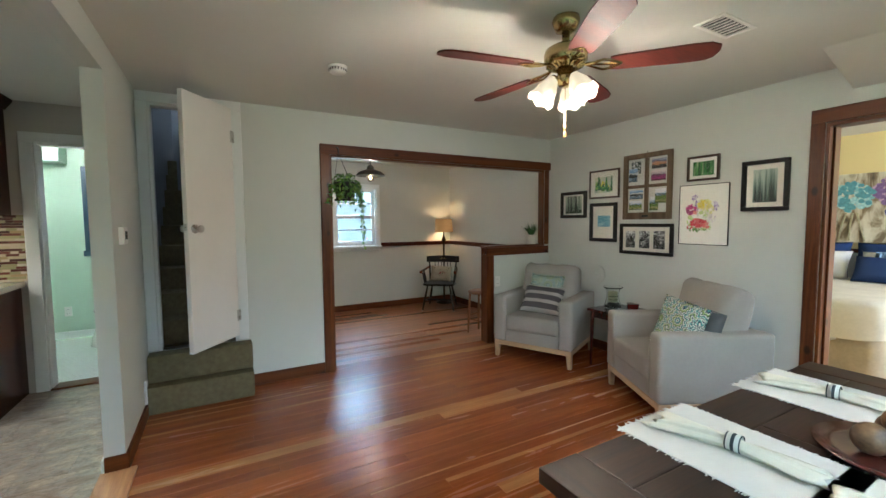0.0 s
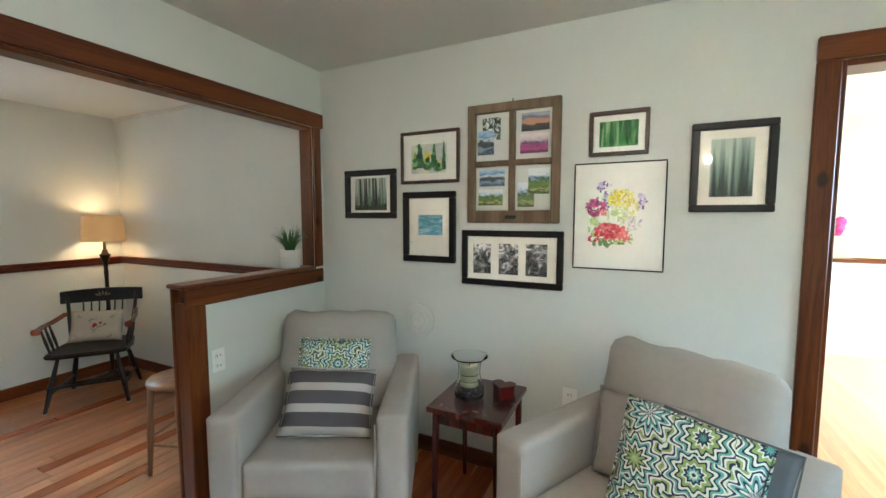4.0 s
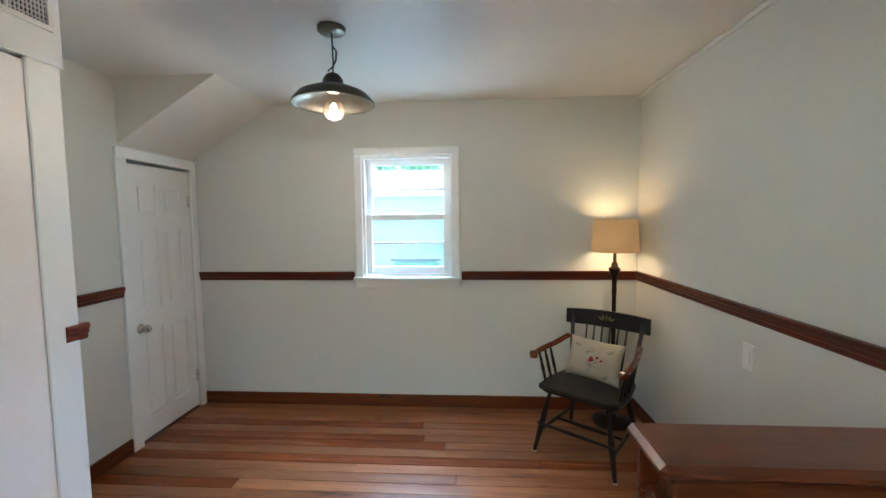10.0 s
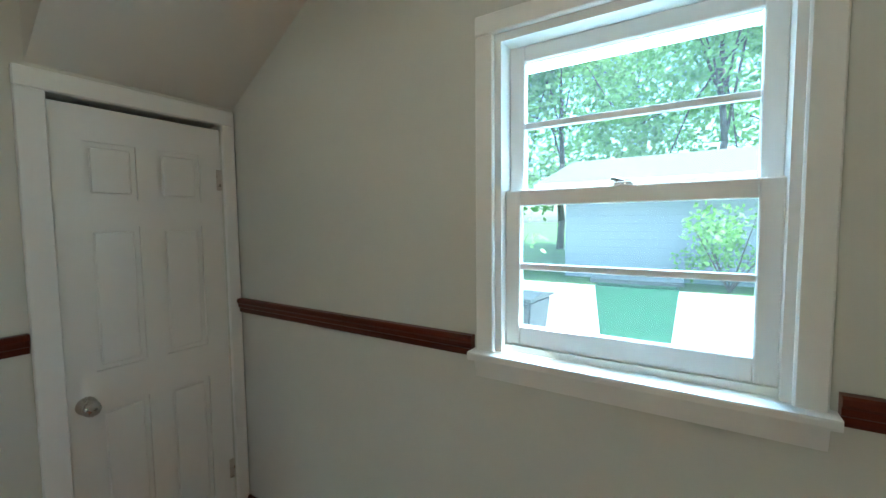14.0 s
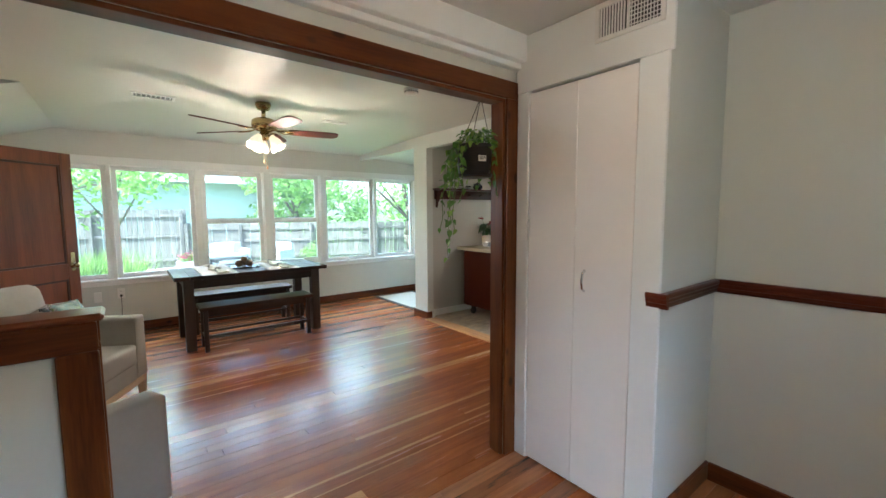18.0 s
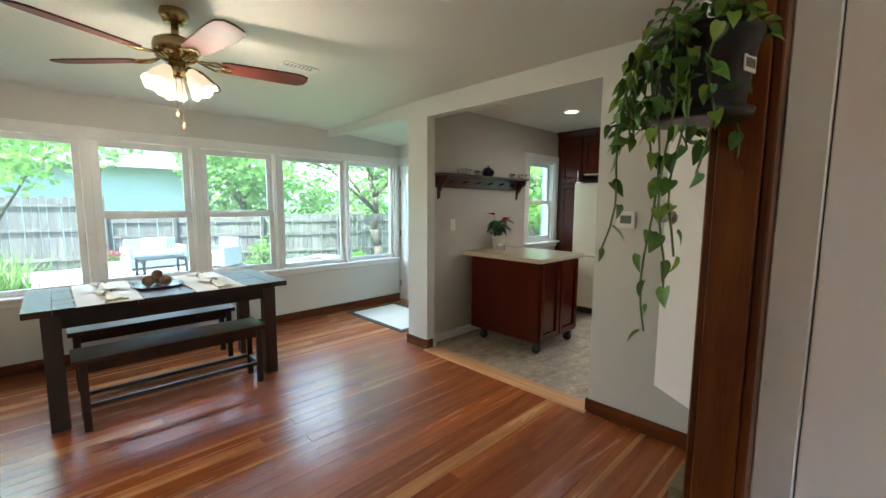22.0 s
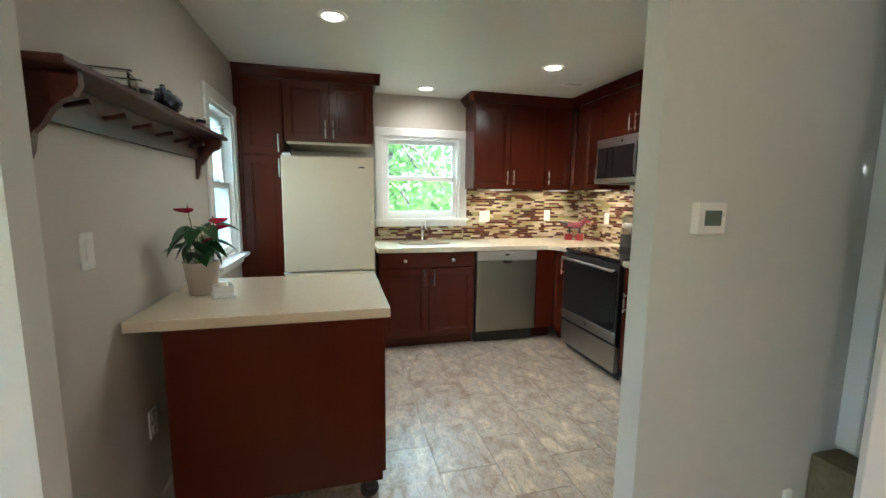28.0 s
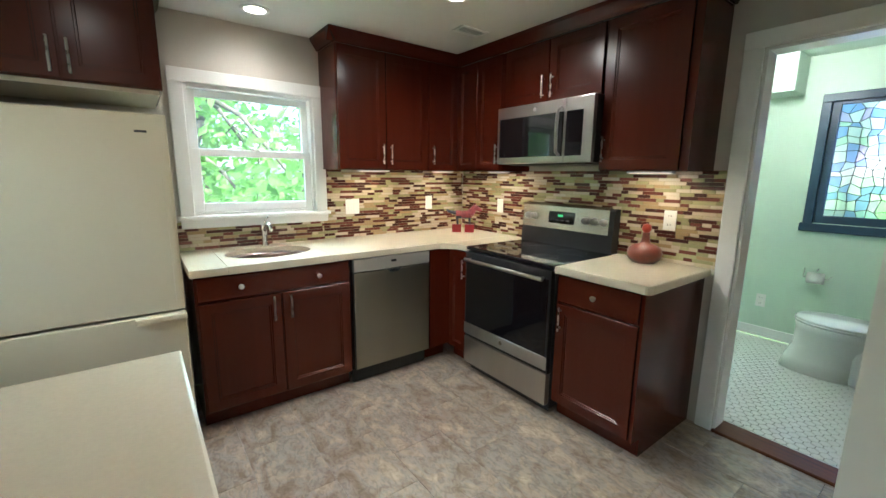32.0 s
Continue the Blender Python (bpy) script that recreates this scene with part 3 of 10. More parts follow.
BH, BT = 0.095, 0.016
WB = "reddish fir baseboard"
board("baseboard", P - BT, P, 1.14, N, 0, BH, M_TRIM_Y, WB, "baseboard")
board("baseboard", P - BT, P, S, -0.03, 0, BH, M_TRIM_Y, WB, "baseboard")
board("baseboard", EX, P - BT, S, S + BT, 0, BH, M_TRIM_X, WB, "baseboard")
board("baseboard", W, W + BT, 2.66, 3.36, 0, BH, M_TRIM_Y, WB, "baseboard")
board("baseboard", W, W + BT, 0.745, 1.05, 0, BH, M_TRIM_Y, WB, "baseboard")
board("baseboard", W2 - 0.0, W, 1.036, 1.05, 0, BH, M_TRIM_X, WB, "baseboard")
board("baseboard", W2 - 0.0, W, 0.744, 0.759, 0, BH, M_TRIM_X, WB, "baseboard")
board("baseboard", W2, W + BT, 2.645, 2.6595, 0, BH, M_TRIM_X, WB, "baseboard")
board("baseboard", 0.52, 1.115, N - BT, N, 0, BH, M_TRIM_X, WB, "baseboard")
board("baseboard", 2.96, P - BT, N - BT, N, 0, BH, M_TRIM_X, WB, "baseboard")
board("baseboard", NW, P - BT, NN - BT, NN, 0, BH, M_TRIM_X, WB, "baseboard")
board("baseboard", P - BT, P, N2, NN, 0, BH, M_TRIM_Y, WB, "baseboard")
board("baseboard", 2.96, P - BT, N2, N2 + BT, 0, BH, M_TRIM_X, WB, "baseboard")
board("baseboard", NW, CX, CY, CY + BT, 0, BH, M_TRIM_X, WB, "baseboard")
board("baseboard", NW, NW + BT, CY + BT, 5.33, 0, BH, M_TRIM_Y, WB, "baseboard")
board("baseboard", -2.5, W2, KS, KS + 0.014, 0, 0.085, M_TRIMW, "white painted baseboard", "baseboard")
board("baseboard", W2 - 0.012, W2, 2.645, KN, 0, 0.085, M_TRIMW, "white painted baseboard", "baseboard")
board("baseboard", -2.3, -0.25, BN - 0.014, BN, 0, 0.09, M_TRIMW, "white painted baseboard", "baseboard")
board("trim_block", W2 - 0.012, W2 + 0.03, 1.036, 1.056, 0, 0.10, M_TRIMW, "white painted baseboard end block")
board("trim_block", W - 0.001, W + 0.014, 3.34, 3.375, 0.0, 0.26, M_TRIMW, "white painted skirting beside the carpeted steps")

# chair rail, a moulded strip
def rail(name, axis, a, b, plane, into, z=1.012):
    h = 0.032
    prof = [(0, -h), (0.012, -h), (0.016, -h * 0.75), (0.016, -h * 0.35), (0.022, -h * 0.2), (0.022, h * 0.2), (0.028, h * 0.45), (0.028, h * 0.85), (0.022, h), (0, h)]
    bm = BM()
    prism(bm, [(plane + into * d, z + e) for d, e in prof], a, b, "y" if axis == "y" else "x")
    return setting(part(name, bm, M_RAIL_Y if axis == "y" else M_RAIL_X), "reddish moulded wooden chair rail", "chair rail")


rail("chair_rail", "x", NW, 1.765, NN, -1)
rail("chair_rail", "x", 2.572, P, NN, -1)
rail("chair_rail", "y", N2 + 0.08, NN, P, -1)
rail("chair_rail", "y", CY, 5.33, NW, 1)
rail("chair_rail", "x", NW, CX, CY, 1)
rail("chair_rail", "y", CY - 0.055, CY + 0.03, CX, 1)

# wide opening: fir casing on both sides, jamb lining, half wall with cap
for y0, y1 in ((N - 0.02, N), (N2, N2 + 0.02)):
    board("trim_opening_side", 1.115, 1.205, y0, y1, 0, 1.975, M_TRIM_Z, "knotty fir door casing")
    board("trim_opening_head", 1.115, 3.838, y0, y1, 1.975, 2.065, M_TRIM_X, "knotty fir head casing")
    board("trim_opening_side", 3.748, 3.812, y0, y1, 1.088, 1.975, M_TRIM_Z, "knotty fir casing beside the half wall")
    board("trim_halfwall_post", 2.905, 3.0, y0, y1, 0, 0.985, M_TRIM_Z, "knotty fir casing of the half wall end")
    board("trim_halfwall_top", 2.905, 3.812, y0, y1, 0.985, 1.072, M_TRIM_X, "knotty fir apron under the half wall cap")
board("trim_opening_lining", 1.2, 1.218, N, N2, 0, 1.975, M_TRIM_Z, "knotty fir jamb lining", bev=0.002)
board("trim_opening_lining", 3.735, 3.75, N, N2, 1.0, 1.975, M_TRIM_Z, "knotty fir jamb lining", bev=0.002)
board("trim_opening_lining", 1.218, 3.735, N, N2, 1.957, 1.975, M_TRIM_X, "knotty fir head lining", bev=0.002)
board("trim_halfwall_end", 2.912, 2.93, N, N2, 0, 1.0, M_TRIM_Z, "knotty fir end board of the half wall", bev=0.002)
board("trim_halfwall_cap", 2.888, 3.748, N - 0.023, N2 + 0.023, 1.072, 1.094, M_CAP, "polished dark fir cap of the half wall", bev=0.008)
board("trim_halfwall_packing", 2.93, 3.735, N, N2, 1.0, 1.072, M_TRIM_X, "fir packing under the cap", bev=0.0)

# bedroom door casing
for y0, y1, z0, z1 in ((1.05, 1.124, 0, 2.0), (0.03, 0.12, 0, 2.0)):
    board("trim_bedroom_side", P - 0.022, P, y0, y1, z0, z1, M_TRIM_Z, "wide knotty fir door casing")
board("trim_bedroom_head", P - 0.022, P, 0.03, 1.124, 2.0, 2.09, M_TRIM_Y, "wide knotty fir head casing")
board("trim_bedroom_lining", P, P + 0.14, 1.03, 1.05, 0, 2.0, M_TRIM_Z, "orange-brown fir jamb", bev=0.002)
board("trim_bedroom_stop", P + 0.055, P + 0.14, 1.016, 1.03, 0, 1.975, M_TRIM_Z, "orange-brown fir door stop", bev=0.002)
board("trim_bedroom_lining", P, P + 0.14, 0.12, 0.145, 0, 2.0, M_TRIM_Z, "orange-brown fir jamb", bev=0.002)
board("trim_bedroom_lining", P, P + 0.14, 0.145, 1.03, 1.975, 2.0, M_TRIM_Y, "orange-brown fir head jamb", bev=0.002)

# stair door casing
board("trim_stair_side", -0.19, -0.12, N - 0.018, N, 0.41, 2.26, M_TRIMW, "white painted door casing")
board("trim_stair_side", 0.42, 0.5, N - 0.018, N, 0.41, 2.26, M_TRIMW, "white painted door casing")
board("trim_stair_head", -0.19, 0.5, N - 0.018, N, 2.26, 2.335, M_TRIMW, "white painted head casing")
board("trim_stair_lining", -0.12, -0.10, N, N2, 0.40, 2.26, M_TRIMW, "white painted jamb", bev=0.002)
board("trim_stair_lining", 0.40, 0.42, N, N2, 0.40, 2.26, M_TRIMW, "white painted jamb", bev=0.002)
board("trim_stair_lining", -0.10, 0.40, N, N2, 2.24, 2.26, M_TRIMW, "white painted head jamb", bev=0.002)

board("trim_bedroom_lining", P + 0.142, P + 0.25, 0.10, 0.145, 0, 2.0, M_TRIM_Z, "orange-brown fir jamb extension", bev=0.002)
# short panelled door casing, closet casing, bathroom and back door casings
board("trim_nook_door_side", NW, NW + 0.018, 5.335, 5.41, 0, 1.82, M_TRIMW, "white painted door casing")
board("trim_nook_door_side", NW, NW + 0.018, 5.98, 6.035, 0, 1.82, M_TRIMW, "white painted door casing")
board("trim_nook_door_head", NW, NW + 0.018, 5.335, 6.035, 1.82, 1.885, M_TRIMW, "white painted head casing")
board("trim_closet_side", CX, CX + 0.014, N2 + 0.02, 3.785, 0, 2.0, M_TRIMW, "white painted closet casing")
board("trim_closet_side", CX, CX + 0.014, 4.36, 4.48, 0, 2.0, M_TRIMW, "white painted closet corner board")
board("trim_closet_head", CX, CX + 0.016, N2 + 0.02, 4.495, 2.0, NZ - 0.005, M_TRIMW, "white painted panel above the closet doors")
board("trim_bath_side", -1.04, -0.955, KN - 0.02, KN, 0, 2.02, M_TRIMW, "white painted door casing")
board("trim_bath_side", -0.385, -0.335, KN - 0.02, KN, 0, 2.02, M_TRIMW, "white painted door casing")
board("trim_bath_head", -1.04, -0.335, KN - 0.02, KN, 2.02, 2.10, M_TRIMW, "white painted head casing")
board("trim_bath_lining", -0.955, -0.94, KN, KN + 0.12, 0, 2.02, M_TRIMW, "white painted jamb", bev=0.002)
board("trim_bath_lining", -0.40, -0.385, KN, KN + 0.12, 0, 2.02, M_TRIMW, "white painted jamb", bev=0.002)
board("trim_bath_lining", -0.94, -0.40, KN, KN + 0.12, 2.005, 2.02, M_TRIMW, "white painted head jamb", bev=0.002)
board("trim_back_door_side", EX, EX + 0.018, -0.06, 0.02, 0, 1.93, M_TRIMW, "white painted door casing")
board("trim_back_door_head", EX, EX + 0.018, S, 0.02, 1.93, 2.03, M_TRIMW, "white painted head casing")
# crown strips in the nook
board("trim_crown", P - 0.02, P, N2 + 0.08, NN, NZ - 0.022, NZ, M_CEIL, "thin painted crown strip", bev=0.003)


# ---- windows ----
def sash(parent, name, x0, x1, y, z0, z1, fr, bars=0, t=0.03, mt=None, rail_b=None, pane=None):
    mt = mt or M_TRIMW
    s = part(name, BM(), mt, parent)
    bm = BM()
    rb = rail_b or fr
    bx(bm, x0, x0 + fr, y, y + t, z0, z1, 0.003)
    bx(bm, x1 - fr, x1, y, y + t, z0, z1, 0.003)
    bx(bm, x0 + fr, x1 - fr, y, y + t, z0, z0 + rb, 0.003)
    bx(bm, x0 + fr, x1 - fr, y, y + t, z1 - fr, z1, 0.003)
    for i in range(bars):
        zb = z0 + rb + (z1 - fr - z0 - rb) * (i + 1) / (bars + 1)
        bx(bm, x0 + fr, x1 - fr, y + 0.004, y + t - 0.004, zb - 0.009, zb + 0.009, 0.002)
    bm.to_mesh(s.data)
    bm.free()
    g = part("pane", bx(BM(), x0 + fr * 0.8, x1 - fr * 0.8, y + t / 2 - 0.002, y + t / 2 + 0.002, z0 + rb * 0.8, z1 - fr * 0.8), pane or M_GLASS, s)
    g.visible_shadow = False
    return s


def hung_window(name, label, x, y, rz, w, z0, z1, wall_t=0.14, cas=0.07, head=0.07, bars=0, sill=0.05, fr=0.04, colour=None, rev=0.03, meet=0.5, pane=None):
    """A double-hung window with casing, stool and apron. Local x across, local y outward from the room face."""
    mt = colour or M_TRIMW
    e = thing(name, label, "window", x, y, 0, rz, kind="structure")
    bm = BM()
    d = wall_t
    bx(bm, 0, 0.022, 0, d, z0, z1)
    bx(bm, w - 0.022, w, 0, d, z0, z1)
    bx(bm, 0.022, w - 0.022, 0, d, z1 - 0.022, z1)
    bx(bm, 0.022, w - 0.022, 0.02, d + 0.02, z0, z0 + 0.022)
    part("window_frame", bm, mt, e)
    bm = BM()
    bx(bm, -cas, 0.004, -0.018, 0, z0, z1, 0.004)
    part("casing", bm, mt, e)
    part("casing", bx(BM(), w - 0.004, w + cas, -0.018, 0, z0, z1, 0.004), mt, e)
    part("casing", bx(BM(), -cas, w + cas, -0.02, 0, z1, z1 + head, 0.004), mt, e)
    part("window_sill", bx(BM(), -cas - 0.015, w + cas + 0.015, -sill, 0.05, z0 - 0.02, z0 + 0.004, 0.006, 2), mt, e)
    part("apron", prism(BM(), [(-0.018, z0 - 0.075), (-0.03, z0 - 0.022), (0, z0 - 0.022), (0, z0 - 0.075)], -cas, w + cas, "x"), mt, e)
    zm = z0 + (z1 - z0) * meet
    sash(e, "lower_sash", 0.022, w - 0.022, rev, z0 + 0.022, zm + 0.02, fr, bars, 0.03, mt, fr * 1.3, pane)
    sash(e, "upper_sash", 0.022, w - 0.022, rev + 0.034, zm - 0.02, z1 - 0.022, fr, bars, 0.03, mt, None, pane)
    lk = part("sash_lock", bx(BM(), w / 2 - 0.025, w / 2 + 0.025, rev - 0.002, rev + 0.028, zm + 0.018, zm + 0.03, 0.004), M_NICKEL, e)
    rod_b = rod(BM(), (w / 2, rev + 0.012, zm + 0.03), (w / 2 - 0.03, rev + 0.012, zm + 0.038), 0.006, 0.005, 8)
    part("lock_lever", rod_b, M_NICKEL, lk)
    return e


hung_window("window_1", "white double-hung nook window, two panes over two", 1.83, NN, 0, 0.675, 1.0, 1.905, bars=1, cas=0.052, head=0.055, fr=0.044, pane=M_GLASSN)
hung_window("window_2", "white double-hung window above the sink", KX, 2.13, 90, 0.79, 1.13, 1.94, cas=0.075, head=0.08, fr=0.045)
hung_window("window_3", "white double-hung window in the kitchen side wall", -1.945, KS, 180, 0.60, 0.905, 1.94, cas=0.075, head=0.08, fr=0.042, sill=0.07)

# the long band of six windows
WZ0, WZ1 = 0.64, 1.93
_band = thing("window_band", "white frame of the long dining window band", "window frame", 0, S, 0, 180, kind="structure")
def bandbox(name, x0, x1, y0, y1, z0, z1, bev=0.004):
    return part(name, bx(BM(), -x1, -x0, y0, y1, z0, z1, bev), M_TRIMW, _band)
bandbox("head_casing", -1.262, 3.80, -0.02, 0.0, 1.93, 2.025)
bandbox("head_jamb", -1.2, 3.70, 0.0, 0.14, 1.93, 1.99, 0.0)
bandbox("sill", -1.262, 3.80, -0.05, 0.14, 0.600, 0.632, 0.006)
bandbox("apron", -1.262, 3.80, -0.018, 0.0, 0.555, 0.598)
GLZ = [(-1.215, -0.455), (-0.42, 0.41), (0.475, 1.205), (1.285, 2.045), (2.11, 2.925), (2.965, 3.70)]
for (a0, a1), (c0, c1) in zip(GLZ, GLZ[1:]):
    bandbox("post", a1, c0, -0.022, 0.14, 0.632, 1.93)
bandbox("post", -1.262, -1.215, -0.02, 0.14, 0.632, 1.93)
bandbox("post", 3.70, 3.80, -0.02, 0.14, 0.632, 1.93)
for i, (a, c) in enumerate(GLZ):
    e = thing("window_%d" % (4 + i), "white double-hung window looking over the yard" if i in (2, 3) else "fixed white picture window looking over the yard", "window", 0, S, 0, 180, kind="structure")
    if i in (2, 3):
        zm = 1.275
        sash(e, "lower_sash", -c + 0.012, -a - 0.012, 0.03, 0.632, zm + 0.02, 0.05, 0, 0.03, M_TRIMW, 0.075)
        sash(e, "upper_sash", -c + 0.012, -a - 0.012, 0.064, zm - 0.018, 1.93, 0.055, 0, 0.03, M_TRIMW)
        part("sash_lock", bx(BM(), -(a + c) / 2 - 0.025, -(a + c) / 2 + 0.025, 0.03, 0.06, zm + 0.02, zm + 0.032, 0.004), M_WHITEP, e)
        part("stop", bx(BM(), -c, -c + 0.012, 0.0, 0.1, 0.632, 1.93), M_TRIMW, e)
        part("stop", bx(BM(), -a - 0.012, -a, 0.0, 0.1, 0.632, 1.93), M_TRIMW, e)
    else:
        sash(e, "sash", -c + 0.002, -a - 0.002, 0.045, 0.634, 1.928, 0.048, 0, 0.035)

# ---- doors ----
def knob(parent, x, y, z, side=-1, r=0.027, mt=None):
    """A round knob standing out along y."""
    bm = lathe(BM(), [(0.032, 0), (0.032, 0.006), (0.012, 0.01), (0.012, 0.03), (r * 0.8, 0.034), (r, 0.045), (r * 0.9, 0.058), (0.012, 0.064), (0, 0.065)], 16)
    moved(bm, pose(x, y, z, 90 if side < 0 else -90))
    return part("door_knob", bm, mt or M_NICKEL, parent, "", True)


def hinge(parent, x, y, z, mt=None):
    bm = rod(BM(), (x, y, z - 0.045), (x, y, z + 0.045), 0.006, None, 8)
    bx(bm, x - 0.022, x + 0.022, y + 0.003, y + 0.006, z - 0.045, z + 0.045)
    return part("hinge", bm, mt or M_NICKEL, parent)


# flush white door to the stairs, standing open into the room
_d = thing("door_1", "flush white painted door standing open into the room", "door", 0.415, N - 0.03, 0, 0, kind="structure")
_dir = math.degrees(math.atan2(3.167 - (N - 0.03), 0.11 - 0.415))
_d.matrix_basis = pose(0.415, N - 0.03, 0, 0, 0, _dir)
part("door_leaf", bx(BM(), 0.0, 0.50, -0.018, 0.018, 0.455, 2.27, 0.002), M_DOORW, _d)
knob(_d, 0.44, -0.018, 1.33, -1)
knob(_d, 0.44, 0.018, 1.33, 1)
part("latch", bx(BM(), 0.50, 0.507, -0.011, 0.011, 1.315, 1.365, 0.002), M_NICKEL, _d)
for z in (0.62, 2.05):
    hinge(_d, 0.0, 0.014, z)
_bb = tube(BM(), [(0.09, -0.018, 0.70), (0.09, -0.045, 0.70), (0.05, -0.06, 0.69), (0.02, -0.05, 0.66)], 0.006, 8)
part("door_stop", _bb, M_NICKEL, _d)

# short six-panel door
_d = thing("door_2", "short white six-panel closet door, closed", "door", NW, 5.41, 0, 90, kind="structure")
def panel_leaf(w, z0, z1, y0, cols, rows, t=0.035, rec=0.008):
    """A leaf with sunk, raised-and-fielded panels; cols and rows are spans."""
    bm = bx(BM(), 0, w, y0 + 0.010, y0 + t, z0, z1)
    xs, zs = [0] + [v for c in cols for v in c] + [w], [z0] + [v for c in rows for v in c] + [z1]
    for i in range(len(xs) - 1):
        for j in range(len(zs) - 1):
            if not (i % 2 and j % 2):
                bx(bm, xs[i], xs[i + 1], y0, y0 + 0.010, zs[j], zs[j + 1])
            else:
                bx(bm, xs[i] + 0.018, xs[i + 1] - 0.018, y0 + 0.002, y0 + 0.010, zs[j] + 0.018, zs[j + 1] - 0.018, 0.006)
    return bm
part("door_leaf", panel_leaf(0.57, 0.015, 1.80, 0.012, [(0.09, 0.25), (0.32, 0.48)], [(0.16, 0.72), (0.86, 1.38), (1.48, 1.68)]), M_TRIMW, _d)
knob(_d, 0.055, 0.010, 0.75, -1, 0.028)
for z in (0.25, 1.58):
    hinge(_d, 0.572, 0.008, z)
_d.matrix_basis = pose(NW, 5.41, 0, 0, 0, 90)

# bifold closet doors
_d = thing("door_3", "pair of flush white bifold closet doors", "door", CX, 3.785, 0, 90, kind="structure")
part("door_leaf", bx(BM(), 0.003, 0.2872, -0.008, 0.02, 0.012, 1.988, 0.002), M_DOORW, _d)
part("door_leaf", bx(BM(), 0.2885, 0.572, -0.008, 0.02, 0.012, 1.988, 0.002), M_DOORW, _d)
_hb = tube(BM(), [(0.345, -0.008, 1.00), (0.345, -0.026, 1.015), (0.345, -0.032, 1.05), (0.345, -0.026, 1.085), (0.345, -0.008, 1.10)], 0.006, 8)
part("handle", _hb, M_CHROME, _d, "curved chrome pull", True)
part("backing", bx(BM(), -0.02, 0.6, 0.03, 0.05, 0, 2.02), M_GAP, _d)

# bedroom door, dark stained two-panel leaf standing open into the dining room
_d = thing("door_4", "dark stained two-panel wooden door standing open", "door", P - 0.025, 0.125, 0, 0, kind="structure")
_dir = math.degrees(math.atan2(-0.44 - 0.125, 3.24 - (P - 0.025)))
_d.matrix_basis = pose(P - 0.03, 0.125, 0, 0, 0, _dir)
_w = 0.80
_bm = BM()
for x0, x1, z0, z1 in ((0, 0.11, 0.012, 1.985), (_w - 0.11, _w, 0.012, 1.985), (0.11, _w - 0.11, 1.865, 1.985), (0.11, _w - 0.11, 0.72, 0.88), (0.11, _w - 0.11, 0.012, 0.24)):
    bx(_bm, x0, x1, -0.02, 0.02, z0, z1, 0.002)
part("door_leaf", _bm, M_DOORB, _d)
for z0, z1 in ((0.88, 1.865), (0.24, 0.72)):
    pn = part("door_panel", bx(BM(), 0.11, _w - 0.11, -0.004, 0.004, z0, z1), M_DOORB, _d)
    for s in (-1, 1):
        for a in ((0.11, 0.130, z0, z1), (_w - 0.130, _w - 0.11, z0, z1), (0.130, _w - 0.130, z0, z0 + 0.020), (0.130, _w - 0.130, z1 - 0.020, z1)):
            part("moulding", bx(BM(), a[0], a[1], min(s * 0.004, s * 0.014), max(s * 0.004, s * 0.014), a[2], a[3], 0.005, 2), M_DOORM, pn, "panel moulding darkened for its shadow")
for s in (-1, 1):
    part("escutcheon", bx(BM(), _w - 0.082, _w - 0.038, min(s * 0.02, s * 0.024), max(s * 0.02, s * 0.024), 0.80, 0.99, 0.002), M_BRASS, _d, "tarnished brass lock plate")
knob(_d, _w - 0.06, -0.02, 0.86, -1, 0.027, M_BRASS)
knob(_d, _w - 0.06, 0.02, 0.86, 1, 0.027, M_BRASS)
part("latch_plate", bx(BM(), _w, _w + 0.004, -0.012, 0.012, 1.32, 1.36, 0.001), M_BRASS, _d)
for z in (0.3, 1.72):
    hinge(_d, -0.005, 0.012, z, M_BRASS)

# half-glazed back door
_d = thing("door_5", "white back door with a large glass panel and steel knobs", "door", EX, -0.065, 0, 90, kind="structure")
_d.matrix_basis = pose(EX, -0.065, 0, 0, 0, -90)
# local x runs south, local y runs east into the room
_w = 0.70
_bm = BM()
for x0, x1, z0, z1 in ((0, 0.12, 0.02, 1.92), (_w - 0.12, _w, 0.02, 1.92), (0.12, _w - 0.12, 1.80, 1.92), (0.12, _w - 0.12, 0.02, 0.92)):
    bx(_bm, x0, x1, -0.05, -0.012, z0, z1, 0.002)
part("door_leaf", _bm, M_TRIMW, _d)
_bm = BM()
for x0, x1, z0, z1 in ((0.10, 0.13, 0.90, 1.82), (_w - 0.13, _w - 0.10, 0.90, 1.82), (0.13, _w - 0.13, 1.79, 1.82), (0.13, _w - 0.13, 0.90, 0.93)):
    bx(_bm, x0, x1, -0.014, -0.004, z0, z1, 0.003)
part("glazing_bead", _bm, M_TRIMW, _d)
M_FROSTW = glass("frosted_door_glass", (0.90, 0.97, 0.98), 0.55, 1.2)
_g = part("pane", bx(BM(), 0.12, _w - 0.12, -0.034, -0.028, 0.92, 1.80), M_FROSTW, _d, "frosted glass panel")
for _x, _z, _l in ((0.28, 1.585, 0.05), (0.345, 1.59, 0.03), (0.30, 1.56, 0.07), (0.40, 1.575, 0.04)):
    part("etched_mark", bx(BM(), _x, _x + _l, -0.0352, -0.0342, _z, _z + 0.009), M_WHITEP, _d, "small white mark on the pane")
_g.visible_shadow = False
knob(_d, 0.055, -0.012, 0.93, 1)
_db = lathe(BM(), [(0.028, 0), (0.028, 0.012), (0.02, 0.016), (0, 0.016)], 16)
